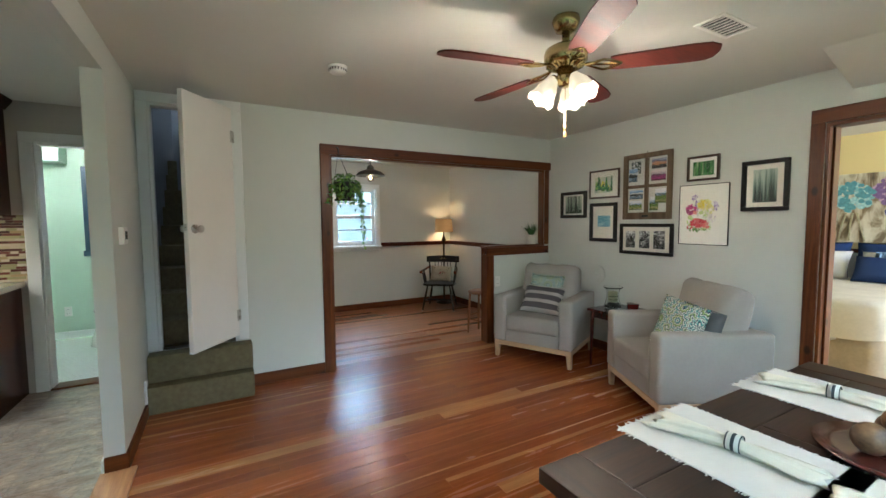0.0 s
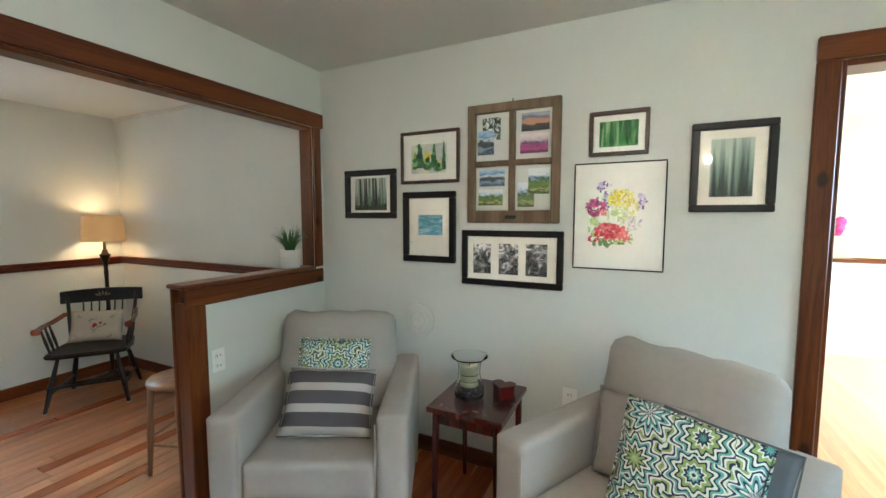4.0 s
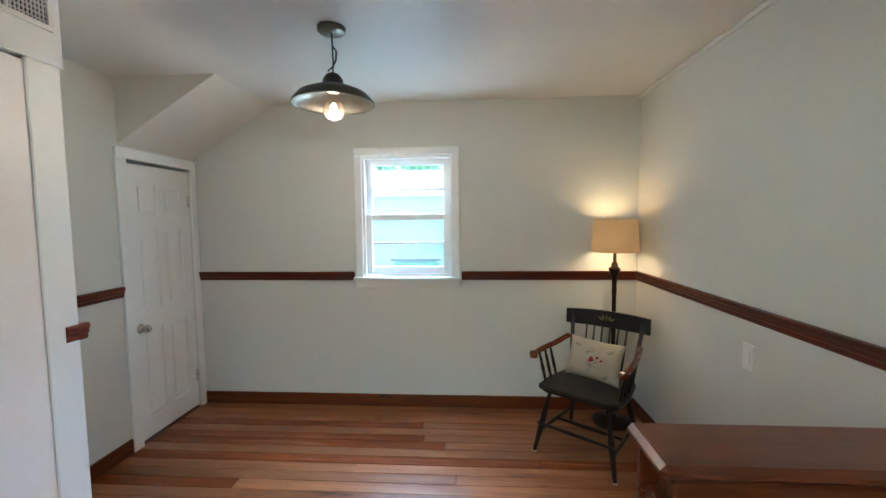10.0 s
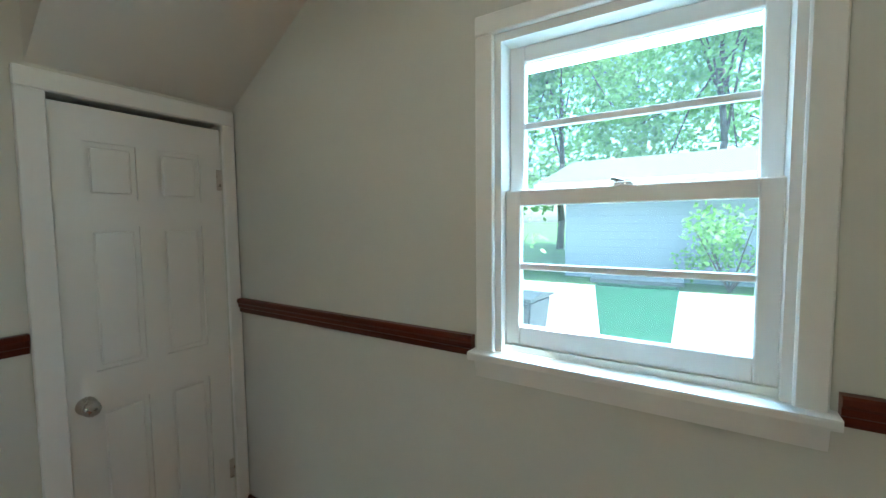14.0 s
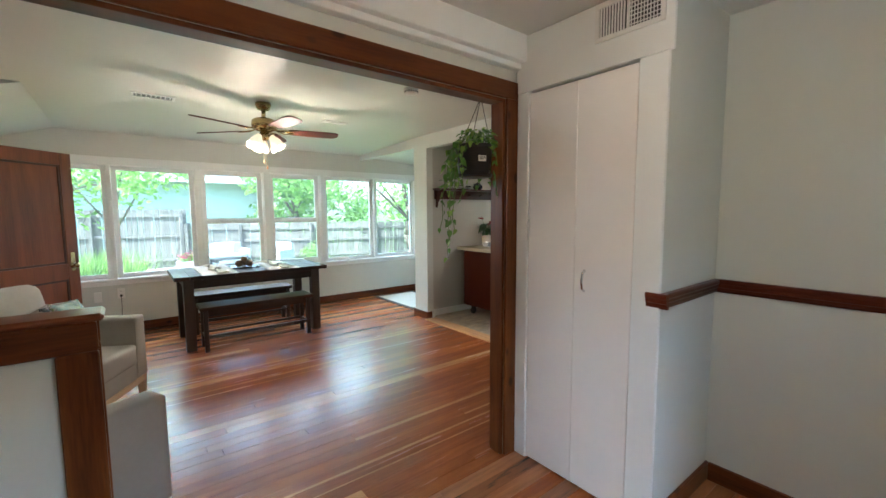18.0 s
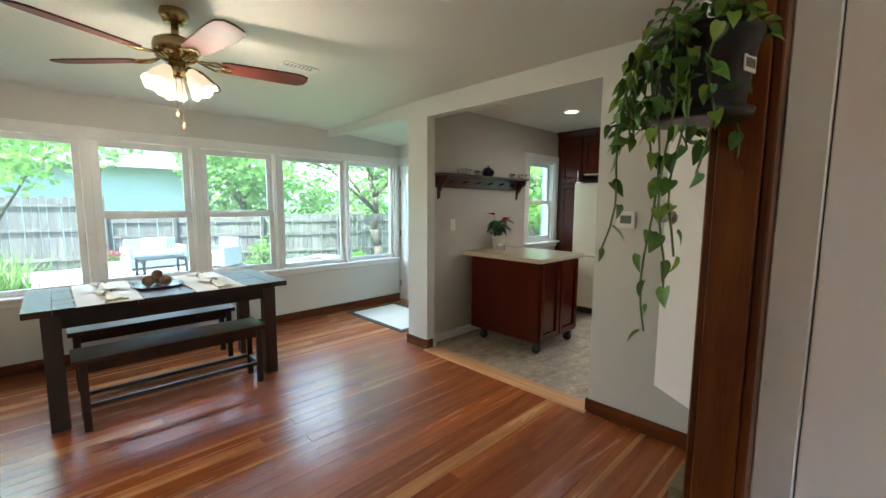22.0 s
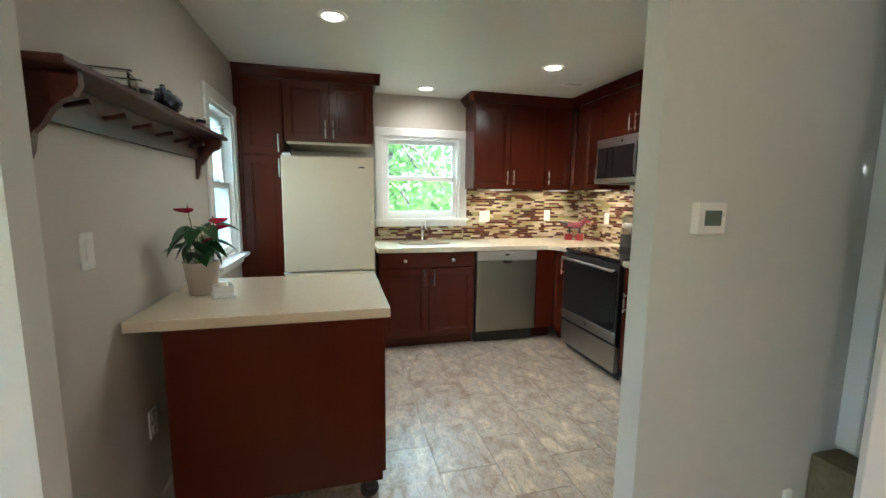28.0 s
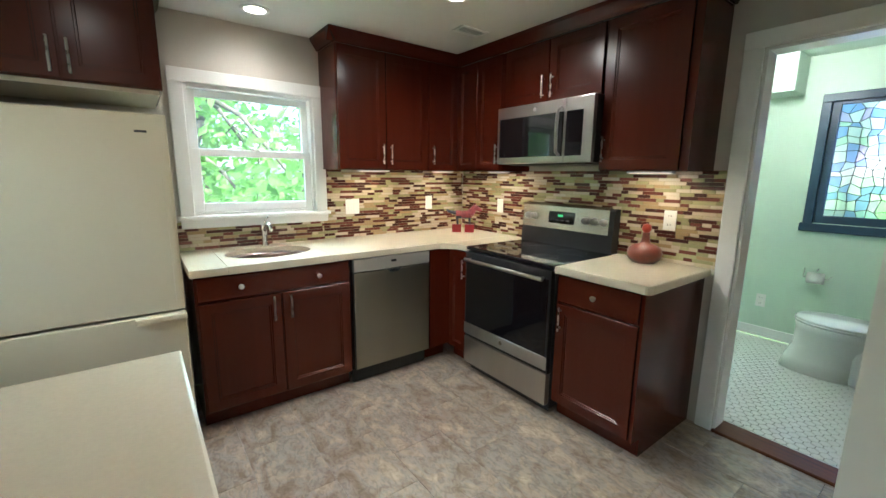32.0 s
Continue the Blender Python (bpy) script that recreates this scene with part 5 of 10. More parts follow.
for i, (dx, dy, r) in enumerate(((0.06, 0.02, 0.042), (-0.045, 0.04, 0.04), (-0.01, -0.055, 0.043), (0.0, 0.0, 0.036))):
    b_ = thing("decor_ball", "brown carved wooden decorative ball in the tray", "ornament", 1.78 + dx, 0.20 + dy, 0.7735 + r - 0.001 + (0.05 if i == 3 else 0), 40 * i, "decorative balls in the tray")
    bm = BM()
    bmesh.ops.create_icosphere(bm, subdivisions=3, radius=r)
    part("ball", bm, M_BALL, b_, "", True)

# rug by the back door
e = thing("door_mat", "white flat-woven rug with a dark charcoal border", "rug", -0.71, -0.09, 0.0)
part("field", bx(BM(), -0.31, 0.33, -0.50, 0.49, 0.001, 0.008), material("rug_white", (0.66, 0.66, 0.60), 0.95, vary=0.06, scale=30, bump=0.5, bump_scale=300), e)
_rb = material("rug_charcoal", (0.03, 0.033, 0.037), 0.95, vary=0.1, scale=30, bump=0.5, bump_scale=300)
for x0, x1, y0, y1 in ((-0.37, -0.31, -0.56, 0.55), (0.33, 0.39, -0.56, 0.55), (-0.31, 0.33, -0.56, -0.50), (-0.31, 0.33, 0.49, 0.55)):
    part("border", bx(BM(), x0, x1, y0, y1, 0.001, 0.009, 0.002), _rb, e, "dark charcoal border strip")

# ceiling fan with three tulip shades
FX, FY = 1.81, 1.37
e = thing("ceiling_fan", "antique brass five-blade ceiling fan with lit glass shades", "ceiling fan", FX, FY, CZ - 0.06)
part("canopy", lathe(BM(), [(0, 0.06), (0.062, 0.06), (0.066, 0.04), (0.05, 0.0), (0.03, -0.006), (0, -0.006)], 24), M_BRASS, e, "", True)
part("neck", lathe(BM(), [(0.018, 0.0), (0.018, -0.11), (0, -0.11)], 14), M_BRASS, e, "", True)
part("motor", lathe(BM(), [(0, -0.07), (0.07, -0.075), (0.095, -0.09), (0.102, -0.11), (0.102, -0.145), (0.085, -0.165), (0.05, -0.172), (0, -0.172)], 28), M_BRASS, e, "", True)
_bm = BM()
for i in range(20):
    a = 2 * math.pi * i / 20
    rod(_bm, (0.09 * math.cos(a), 0.09 * math.sin(a), -0.163), (0.055 * math.cos(a), 0.055 * math.sin(a), -0.178), 0.006, None, 5)
tagged(part("motor_fretwork", _bm, M_BRASS, e, "pierced brass fretwork ring"), "", "", "", "stuff")
part("light_fitter", lathe(BM(), [(0, -0.17), (0.035, -0.172), (0.04, -0.215), (0.05, -0.23), (0.03, -0.262), (0, -0.266)], 20), M_BRASS, e, "", True)
M_BLADE = wood("rosewood_fan_blade", (0.04, 0.008, 0.006), (0.10, 0.02, 0.013), 0.55, "x", 8, 0.0)
M_BLADE.node_tree.nodes["Principled BSDF"].inputs["Specular IOR Level"].default_value = 0.25
for i in range(5):
    a = 25 + 72 * i
    bm = BM()
    prof = [(0.20, -0.048), (0.23, -0.056), (0.52, -0.068), (0.60, -0.064), (0.64, -0.04), (0.645, 0.0), (0.63, 0.045), (0.60, 0.064), (0.52, 0.068), (0.23, 0.056), (0.20, 0.048)]
    prism(bm, prof, -0.004, 0.004, "z")
    moved(bm, pose(0, 0, -0.175, 0, 0, a) @ pose(0, 0, 0, -11))
    bl = part("blade", bm, M_BLADE, e, "dark rosewood blade")
    bm = BM()
    for s in (-1, 1):
        pts = [(0.085, 0, 0.01), (0.13, s * 0.02, 0), (0.17, s * 0.042, -0.004), (0.21, s * 0.03, -0.006), (0.25, 0, -0.006)]
        tube(bm, pts, 0.006, 6)
    tube(bm, [(0.085, 0, 0.01), (0.17, 0, -0.002), (0.25, 0, -0.006)], 0.006, 6)
    moved(bm, pose(0, 0, -0.175, 0, 0, a) @ pose(0, 0, 0, -11))
    part("blade_iron", bm, M_BRASS, bl, "scrolled brass blade bracket")
M_SHADE = material("lit_tulip_glass", (0.62, 0.54, 0.42), 0.4, vary=0.02, emit=0.085, emit_colour=(1.0, 0.76, 0.46))
for i in range(3):
    a = 120 * i + 30
    bm = lathe(BM(), [(0.022, 0), (0.030, -0.018), (0.047, -0.054), (0.054, -0.086), (0.067, -0.122), (0.0645, -0.122), (0.0515, -0.086), (0.0445, -0.054), (0.0275, -0.018), (0.019, 0)], 24, cap=False)
    for v in bm.verts:
        if v.co.z < -0.12:
            v.co.z += 0.008 * math.cos(6 * math.atan2(v.co.y, v.co.x))
    moved(bm, pose(0, 0, -0.225, 0, 0, a) @ pose(0.055, 0, 0, 0, -32, 0))
    part("shade", bm, M_SHADE, e, "lit frosted tulip glass shade", True)
    bm = lathe(BM(), [(0, 0.012), (0.02, 0.008), (0.024, -0.008), (0, -0.01)], 12)
    moved(bm, pose(0, 0, -0.225, 0, 0, a) @ pose(0.05, 0, 0, 0, -32, 0))
    part("shade_holder", bm, M_BRASS, e, "", True)
for i, (dx, ln) in enumerate(((0.012, 0.17), (-0.02, 0.22))):
    c = part("pull_chain", rod(BM(), (dx, dx, -0.26), (dx, dx, -0.26 - ln), 0.0018, None, 6), M_BRASS, e)
    part("pull_knob", lathe(BM(), [(0, 0), (0.005, -0.004), (0.008, -0.018), (0.005, -0.03), (0, -0.031)], 10, dx, dx, -0.26 - ln), M_OAK, c, "", True)
for i in range(3):
    a = radians(120 * i + 30)
    lamp("fan_lamp", "POINT", Matrix.Translation((FX + 0.15 * math.cos(a), FY + 0.15 * math.sin(a), CZ - 0.45)), 1.55, (1.0, 0.76, 0.52), radius=0.03)

# ceiling vents and smoke alarm
def ceiling_vent(x, y, z, w, d, rz, label):
    e = thing("ceiling_vent", label, "vent", x, y, z, rz)
    bm = BM()
    for x0, x1, y0, y1 in ((-w / 2, w / 2, -d / 2, -d / 2 + 0.02), (-w / 2, w / 2, d / 2 - 0.02, d / 2), (-w / 2, -w / 2 + 0.02, -d / 2 + 0.02, d / 2 - 0.02), (w / 2 - 0.02, w / 2, -d / 2 + 0.02, d / 2 - 0.02)):
        bx(bm, x0, x1, y0, y1, -0.008, 0, 0.002)
    part("frame", bm, M_WHITEP, e)
    # thin black sheet imitates the shade between the slats
    part("duct", bx(BM(), -w / 2 + 0.02, w / 2 - 0.02, -d / 2 + 0.02, d / 2 - 0.02, -0.0015, 0), M_BLACK, e, "black sheet standing in for the shade behind the slats")
    k = 8
    for i in range(k):
        xx = -w / 2 + 0.02 + (w - 0.04) * (i + 0.5) / k
        bm = bx(BM(), -0.001, 0.001, -d / 2 + 0.02, d / 2 - 0.02, -0.005, 0.005)
        moved(bm, pose(xx, 0, -0.006, 0, 35, 0))
        part("slat", bm, M_WHITEP, e)
    return e
ceiling_vent(2.58, 1.05, CZ, 0.30, 0.15, 0, "white slatted air vent in the dining ceiling")
ceiling_vent(1.0, 1.02, CZ, 0.26, 0.10, 0, "white slatted air vent near the fan")
e = thing("smoke_alarm", "round white smoke alarm on the ceiling", "smoke alarm", 1.0, 2.49, CZ)
part("base", lathe(BM(), [(0, 0), (0.058, 0), (0.06, -0.012), (0.05, -0.014), (0, -0.014)], 28), M_WHITEP, e, "", True)
part("cap", lathe(BM(), [(0.052, -0.012), (0.052, -0.034), (0.042, -0.042), (0, -0.043)], 28), M_WHITEP, e, "", True)
_bm = BM()
for i in range(18):
    a = 2 * math.pi * i / 18
    bx(_bm, 0.0515 * math.cos(a) - 0.003, 0.0515 * math.cos(a) + 0.003, 0.0515 * math.sin(a) - 0.003, 0.0515 * math.sin(a) + 0.003, -0.031, -0.018)
part("grille", _bm, M_BLACK, e)

# wall plates
def wall_plate(x, y, z, rz, kind, label):
    """Local -y faces the room."""
    e = thing("wall_outlet" if kind == "outlet" else "light_switch", label, "outlet" if kind == "outlet" else "switch", x, y, z, rz)
    w = 0.115 if kind == "double" else 0.07
    part("plate", bx(BM(), -w / 2, w / 2, -0.006, 0, -0.058, 0.058, 0.002), M_WHITEP, e)
    if kind == "outlet":
        for s in (-1, 1):
            r = part("socket", bx(BM(), -0.017, 0.017, -0.0085, -0.006, s * 0.026 - 0.015, s * 0.026 + 0.015, 0.003), M_WHITEP, e)
            part("slot", bx(bx(BM(), -0.009, -0.006, -0.0092, -0.008, s * 0.026 - 0.006, s * 0.026 + 0.006), 0.006, 0.009, -0.0092, -0.008, s * 0.026 - 0.005, s * 0.026 + 0.005), M_BLACK, r)
    elif kind == "blank":
        pass
    else:
        for o in ((-0.023, 0.023) if kind == "double" else (0,)):
            part("rocker", bx(BM(), o - 0.016, o + 0.016, -0.010, -0.006, -0.033, 0.033, 0.003), M_WHITEP, e)
    return e
wall_plate(3.06, N, 0.69, 0, "outlet", "white double outlet on the half wall")
wall_plate(P, 4.84, 0.82, -90, "single", "white wall switch under the chair rail")
wall_plate(P, 2.0, 0.485, -90, "outlet", "white outlet low on the picture wall")
wall_plate(2.91, S, 0.455, 180, "outlet", "white outlet under the windows with a cord")
wall_plate(3.12, S, 0.43, 180, "blank", "white blank cover plate under the windows")
wall_plate(3.34, N2, 0.68, 180, "outlet", "white outlet on the half wall in the nook")
wall_plate(-0.62, KS, 1.18, 180, "single", "white light switch beside the shelf")
wall_plate(-0.95, KS, 0.42, 180, "outlet", "white outlet low on the kitchen wall")
e = thing("power_cord", "thin white cord hanging from the outlet", "cord", 2.91, S, 0.43, 180)
part("plug", bx(BM(), -0.012, 0.012, -0.03, -0.008, -0.012, 0.012, 0.003), M_BLACK, e)
part("cable", tube(BM(), [(0, -0.025, -0.01), (0.0, -0.03, -0.12), (-0.008, -0.02, -0.28), (-0.002, -0.022, -0.42)], 0.003, 6), M_BLACK, e)

# thermostat
e = thing("thermostat", "white square thermostat with a grey display", "thermostat", W, 2.885, 1.352, -90)
e.matrix_basis = pose(W, 2.853, 1.300, 0, 0, 90)
part("case", bx(BM(), -0.055, 0.055, -0.028, 0, -0.05, 0.05, 0.006, 2), M_WHITEP, e)
part("display", bx(BM(), -0.03, 0.035, -0.0295, -0.027, -0.022, 0.026, 0.001), material("lcd_grey_green", (0.13, 0.16, 0.13), 0.2, vary=0.03), e, "grey-green lcd display")
part("button", bx(BM(), 0.038, 0.046, -0.0305, -0.027, -0.015, 0.0, 0.001), M_WHITEP, e)
part("button", bx(BM(), 0.038, 0.046, -0.0305, -0.027, 0.008, 0.022, 0.001), M_WHITEP, e)

# round flue cover painted with the wall
e = thing("flue_cover", "round flue cover plate painted like the wall", "wall plate", P - 0.001, 2.87, 0.80, -90)
bm = lathe(BM(), [(0, 0), (0.10, 0), (0.10, 0.010), (0.095, 0.016), (0.090, 0.010), (0.083, 0.010), (0.078, 0.018), (0.073, 0.012), (0.052, 0.012), (0.048, 0.019), (0.043, 0.013), (0.008, 0.013), (0.006, 0.019), (0, 0.019)], 36)
moved(bm, pose(0, 0, 0, 90))
part("disc", bm, M_WALL, e, "", True)

# ---- pictures on the long wall ----
M_FRAMEB = material("black_frame_wood", (0.005, 0.0045, 0.0045), 0.42, vary=0.3, scale=30, spec=0.3)
M_FRAMED = wood("dark_walnut_frame", (0.025, 0.012, 0.008), (0.07, 0.03, 0.018), 0.35, "y", 14)
M_FRAMEG = wood("weathered_sash_wood", (0.10, 0.065, 0.035), (0.20, 0.14, 0.085), 0.6, "z", 12, 0.0, bump=0.3)
M_MATB = material("cream_mat_board", (0.74, 0.71, 0.62), 0.8, vary=0.02, scale=40)
M_MATW = material("white_mat_board", (0.78, 0.77, 0.72), 0.8, vary=0.02, scale=40)
M_PICGLASS = glass("picture_glass", (0.98, 0.99, 0.98), 0.0, 1.33)


def print_mat(name, stops, scale, stretch=(1, 1, 1), detail=5.0, distort=0.5, axis_mix=0.0):
    """A photograph or painting as bands of colour: noise, with the height of the sheet mixed in."""
    mt = bpy.data.materials.new(name)
    mt.use_nodes = True
    nt = mt.node_tree
    Nn, L = nt.nodes, nt.links
    b = Nn["Principled BSDF"]
    b.inputs["Roughness"].default_value = 0.6
    tc = Nn.new("ShaderNodeTexCoord")
    mp = Nn.new("ShaderNodeMapping")
    mp.inputs["Scale"].default_value = stretch
    L.new(tc.outputs["Object"], mp.inputs["Vector"])
    nz = Nn.new("ShaderNodeTexNoise")
    nz.inputs["Scale"].default_value, nz.inputs["Detail"].default_value, nz.inputs["Distortion"].default_value = scale, detail, distort
    L.new(mp.outputs[0], nz.inputs["Vector"])
    sp = Nn.new("ShaderNodeSeparateXYZ")
    L.new(tc.outputs["Generated"], sp.inputs[0])
    ma = Nn.new("ShaderNodeMath")
    ma.operation, ma.inputs[1].default_value = "MULTIPLY_ADD", axis_mix
    L.new(sp.outputs[2], ma.inputs[0])
    mb = Nn.new("ShaderNodeMath")
    mb.operation, mb.inputs[1].default_value = "MULTIPLY", 1 - axis_mix
    L.new(nz.outputs["Fac"], mb.inputs[0])
    L.new(mb.outputs[0], ma.inputs[2])
    r = Nn.new("ShaderNodeValToRGB")
    els = r.color_ramp.elements
    els[0].position, els[0].color = stops[0][0], (*stops[0][1], 1)
    els[1].position, els[1].color = stops[-1][0], (*stops[-1][1], 1)
    for pz, c in stops[1:-1]:
        els.new(pz).color = (*c, 1)
    L.new(ma.outputs[0], r.inputs[0])
    L.new(r.outputs[0], b.inputs["Base Color"])
    return mt


PR_FOREST = print_mat("misty_forest_print", [(0.30, (0.008, 0.014, 0.013)), (0.42, (0.035, 0.06, 0.05)), (0.50, (0.15, 0.22, 0.18)), (0.62, (0.42, 0.50, 0.42))], 55, (1, 1, 0.03), 2.5, 0.1, 0.30)
PR_GREEN = print_mat("green_forest_print", [(0.30, (0.006, 0.03, 0.008)), (0.44, (0.02, 0.12, 0.025)), (0.54, (0.07, 0.28, 0.06)), (0.68, (0.35, 0.45, 0.25))], 60, (1, 1, 0.10), 5, 0.6)
PR_SEA = print_mat("blue_sea_print", [(0.3, (0.05, 0.20, 0.30)), (0.45, (0.10, 0.31, 0.44)), (0.55, (0.22, 0.44, 0.54)), (0.7, (0.46, 0.62, 0.66))], 26, (1, 0.6, 2.2), 8, 1.2)
PR_SKYMTN = print_mat("lake_photo", [(0.26, (0.05, 0.09, 0.14)), (0.36, (0.24, 0.34, 0.46)), (0.42, (0.015, 0.02, 0.02)), (0.53, (0.06, 0.08, 0.10)), (0.57, (0.62, 0.66, 0.70)), (0.64, (0.10, 0.26, 0.50)), (0.76, (0.40, 0.54, 0.72))], 48, (1, 0.5, 1.2), 9, 0.3, 0.62)
PR_HEATH = print_mat("purple_field_photo", [(0.24, (0.10, 0.02, 0.06)), (0.32, (0.42, 0.06, 0.26)), (0.40, (0.16, 0.03, 0.12)), (0.46, (0.36, 0.08, 0.26)), (0.54, (0.03, 0.03, 0.035)), (0.58, (0.42, 0.36, 0.44)), (0.74, (0.70, 0.62, 0.62))], 90, (1, 0.6, 1.2), 8, 0.3, 0.65)
PR_SUNSET = print_mat("sunset_photo", [(0.28, (0.02, 0.02, 0.025)), (0.40, (0.05, 0.04, 0.04)), (0.46, (0.55, 0.26, 0.10)), (0.54, (0.42, 0.24, 0.22)), (0.60, (0.10, 0.12, 0.20)), (0.70, (0.34, 0.36, 0.46))], 34, (1, 0.4, 1.6), 9, 0.6, 0.55)
PR_MEADOW = print_mat("meadow_photo", [(0.26, (0.06, 0.10, 0.015)), (0.32, (0.46, 0.44, 0.16)), (0.38, (0.06, 0.14, 0.02)), (0.46, (0.16, 0.26, 0.04)), (0.52, (0.02, 0.05, 0.03)), (0.58, (0.30, 0.44, 0.60)), (0.66, (0.74, 0.77, 0.80))], 70, (1, 0.6, 1.2), 9, 0.4, 0.58)
PR_SNOW = print_mat("snowy_tree_photo", [(0.38, (0.008, 0.018, 0.012)), (0.48, (0.04, 0.07, 0.05)), (0.55, (0.40, 0.43, 0.44)), (0.64, (0.80, 0.80, 0.80))], 62, (1, 1, 0.7), 9, 0.8)
PR_FALLS = print_mat("waterfall_photo", [(0.36, (0.006, 0.007, 0.006)), (0.44, (0.03, 0.035, 0.028)), (0.50, (0.10, 0.09, 0.10)), (0.56, (0.34, 0.33, 0.32)), (0.64, (0.80, 0.80, 0.78))], 26, (1, 0.8, 1.0), 9, 1.2, 0.18)


def picture(label, y0, y1, z0, z1, fw, ft, fmt, mats, sheets, mat_board):
    """A framed picture on the east wall, given by its edges; sheets: (y0, y1, z0, z1, material) of the prints."""
    cy, cz = (y0 + y1) / 2, (z0 + z1) / 2
    e = thing("framed_picture", label, "picture", P, cy, cz, 0, "framed pictures on the wall")
    h, v = (y1 - y0) / 2, (z1 - z0) / 2
    for a in ((-h, h, v - fw, v), (-h, h, -v, -v + fw), (-h, -h + fw, -v + fw, v - fw), (h - fw, h, -v + fw, v - fw)):
        part("frame", bx(BM(), -ft, -0.002, a[0], a[1], a[2], a[3], min(0.004, ft / 4)), fmt, e)
    part("mat_board", bx(BM(), -0.010, -0.006, -h + fw * 0.6, h - fw * 0.6, -v + fw * 0.6, v - fw * 0.6), mat_board, e)
    for a in sheets:
        part("print", bx(BM(), -0.0125, -0.010, a[0] - cy, a[1] - cy, a[2] - cz, a[3] - cz), a[4], e)
    g = part("glazing", bx(BM(), -0.0165, -0.0150, -h + fw * 0.7, h - fw * 0.7, -v + fw * 0.7, v - fw * 0.7), M_PICGLASS, e)
    g.visible_shadow = False
    return e


PR_MIST = print_mat("forest_mist_print", [(0.20, (0.010, 0.022, 0.014)), (0.32, (0.05, 0.085, 0.06)), (0.44, (0.22, 0.30, 0.23)), (0.62, (0.46, 0.52, 0.42)), (0.80, (0.52, 0.56, 0.46))], 40, (1, 1, 0.15), 4, 0.3, 0.72)
_pf = picture("black framed photograph of misty forest trunks", 3.02, 3.395, 1.40, 1.695, 0.036, 0.03, M_FRAMEB, 0, [(3.09, 3.325, 1.45, 1.645, PR_MIST)], M_MATW)
# trunks and mossy ground printed on the sheet, far ones paler
_wr = random.Random(21)
for tone, n, w0, w1, lv in (((0.24, 0.30, 0.24), 12, 0.0016, 0.0035, 0), ((0.10, 0.145, 0.115), 10, 0.002, 0.005, 1), ((0.014, 0.026, 0.024), 6, 0.004, 0.009, 2)):
    bm = BM()
    for k in range(n):
        y, w, lean = _wr.uniform(-0.108, 0.108), _wr.uniform(w0, w1), _wr.uniform(-0.006, 0.006)
        lo, hi = [], []
        for q in range(7):
            u = q / 6
            c, hw_ = y + lean * u, w * (1.25 - 0.5 * u) * (1 + _wr.uniform(-0.12, 0.12))
            lo.append(bm.verts.new((-0.0127 - 0.0002 * lv - 0.00001 * k, max(-0.117, c - hw_), -0.075 + 0.1725 * u)))
            hi.append(bm.verts.new((-0.0127 - 0.0002 * lv - 0.00001 * k, min(0.117, c + hw_), -0.075 + 0.1725 * u)))
        for q in range(6):
            bm.faces.new((lo[q], hi[q], hi[q + 1], lo[q + 1]))
    part("trunk_paint", bm, material("printed_trunk", tone, 0.6, vary=0.4, scale=60, stretch=(1, 1, 0.2)), _pf)
bm = BM()
row = [(-0.1174 + 0.2348 * q / 24, -0.072 + 0.016 * noise.noise((q * 0.35, 3.1, 0)) + 0.005 * noise.noise((q * 1.3, 7, 0)) + (0.012 if q < 8 else 0.0)) for q in range(25)]
for (ya, za), (yb, zb) in zip(row, row[1:]):
    bm.faces.new([bm.verts.new((-0.0134, y, z)) for y, z in ((ya, -0.0974), (yb, -0.0974), (yb, zb), (ya, za))])
part("ground_paint", bm, material("printed_moss", (0.016, 0.036, 0.018), 0.6, vary=0.6, scale=50), _pf)
_pb = picture("dark walnut framed watercolour of green firs", 2.61, 2.985, 1.60, 1.895, 0.018, 0.022, M_FRAMED, 0, [(2.69, 2.915, 1.658, 1.82, material("watercolour_wash", (0.50, 0.58, 0.62), 0.8, vary=0.3, scale=14, colour2=(0.72, 0.72, 0.52)))], M_MATW)
# brush-stroke firs of the watercolour, thin paint on the sheet
M_PAINTG = material("watercolour_green", (0.03, 0.15, 0.05), 0.8, vary=0.6, scale=40)
M_PAINTY = material("watercolour_yellow", (0.66, 0.60, 0.06), 0.8, vary=0.2, scale=40)
def blob(parent, y, z, ry, rz_, mt, seed, x=-0.0132, n=18):
    bm = BM()
    c = bm.verts.new((x, y, z))
    ring = []
    for i in range(n):
        a = 2 * math.pi * i / n
        k = 1 + 0.35 * noise.noise((math.cos(a) * 1.5 + seed, math.sin(a) * 1.5, seed))
        ring.append(bm.verts.new((x, y + ry * k * math.cos(a), z + rz_ * k * math.sin(a))))
    for i in range(n):
        bm.faces.new((c, ring[i], ring[(i + 1) % n]))
    return part("paint", bm, mt, parent)
M_PAINTD = material("watercolour_dark_green", (0.012, 0.07, 0.03), 0.8, vary=0.6, scale=40)
M_PAINTL = material("watercolour_lime", (0.20, 0.34, 0.08), 0.8, vary=0.5, scale=40)
_wr = random.Random(4)
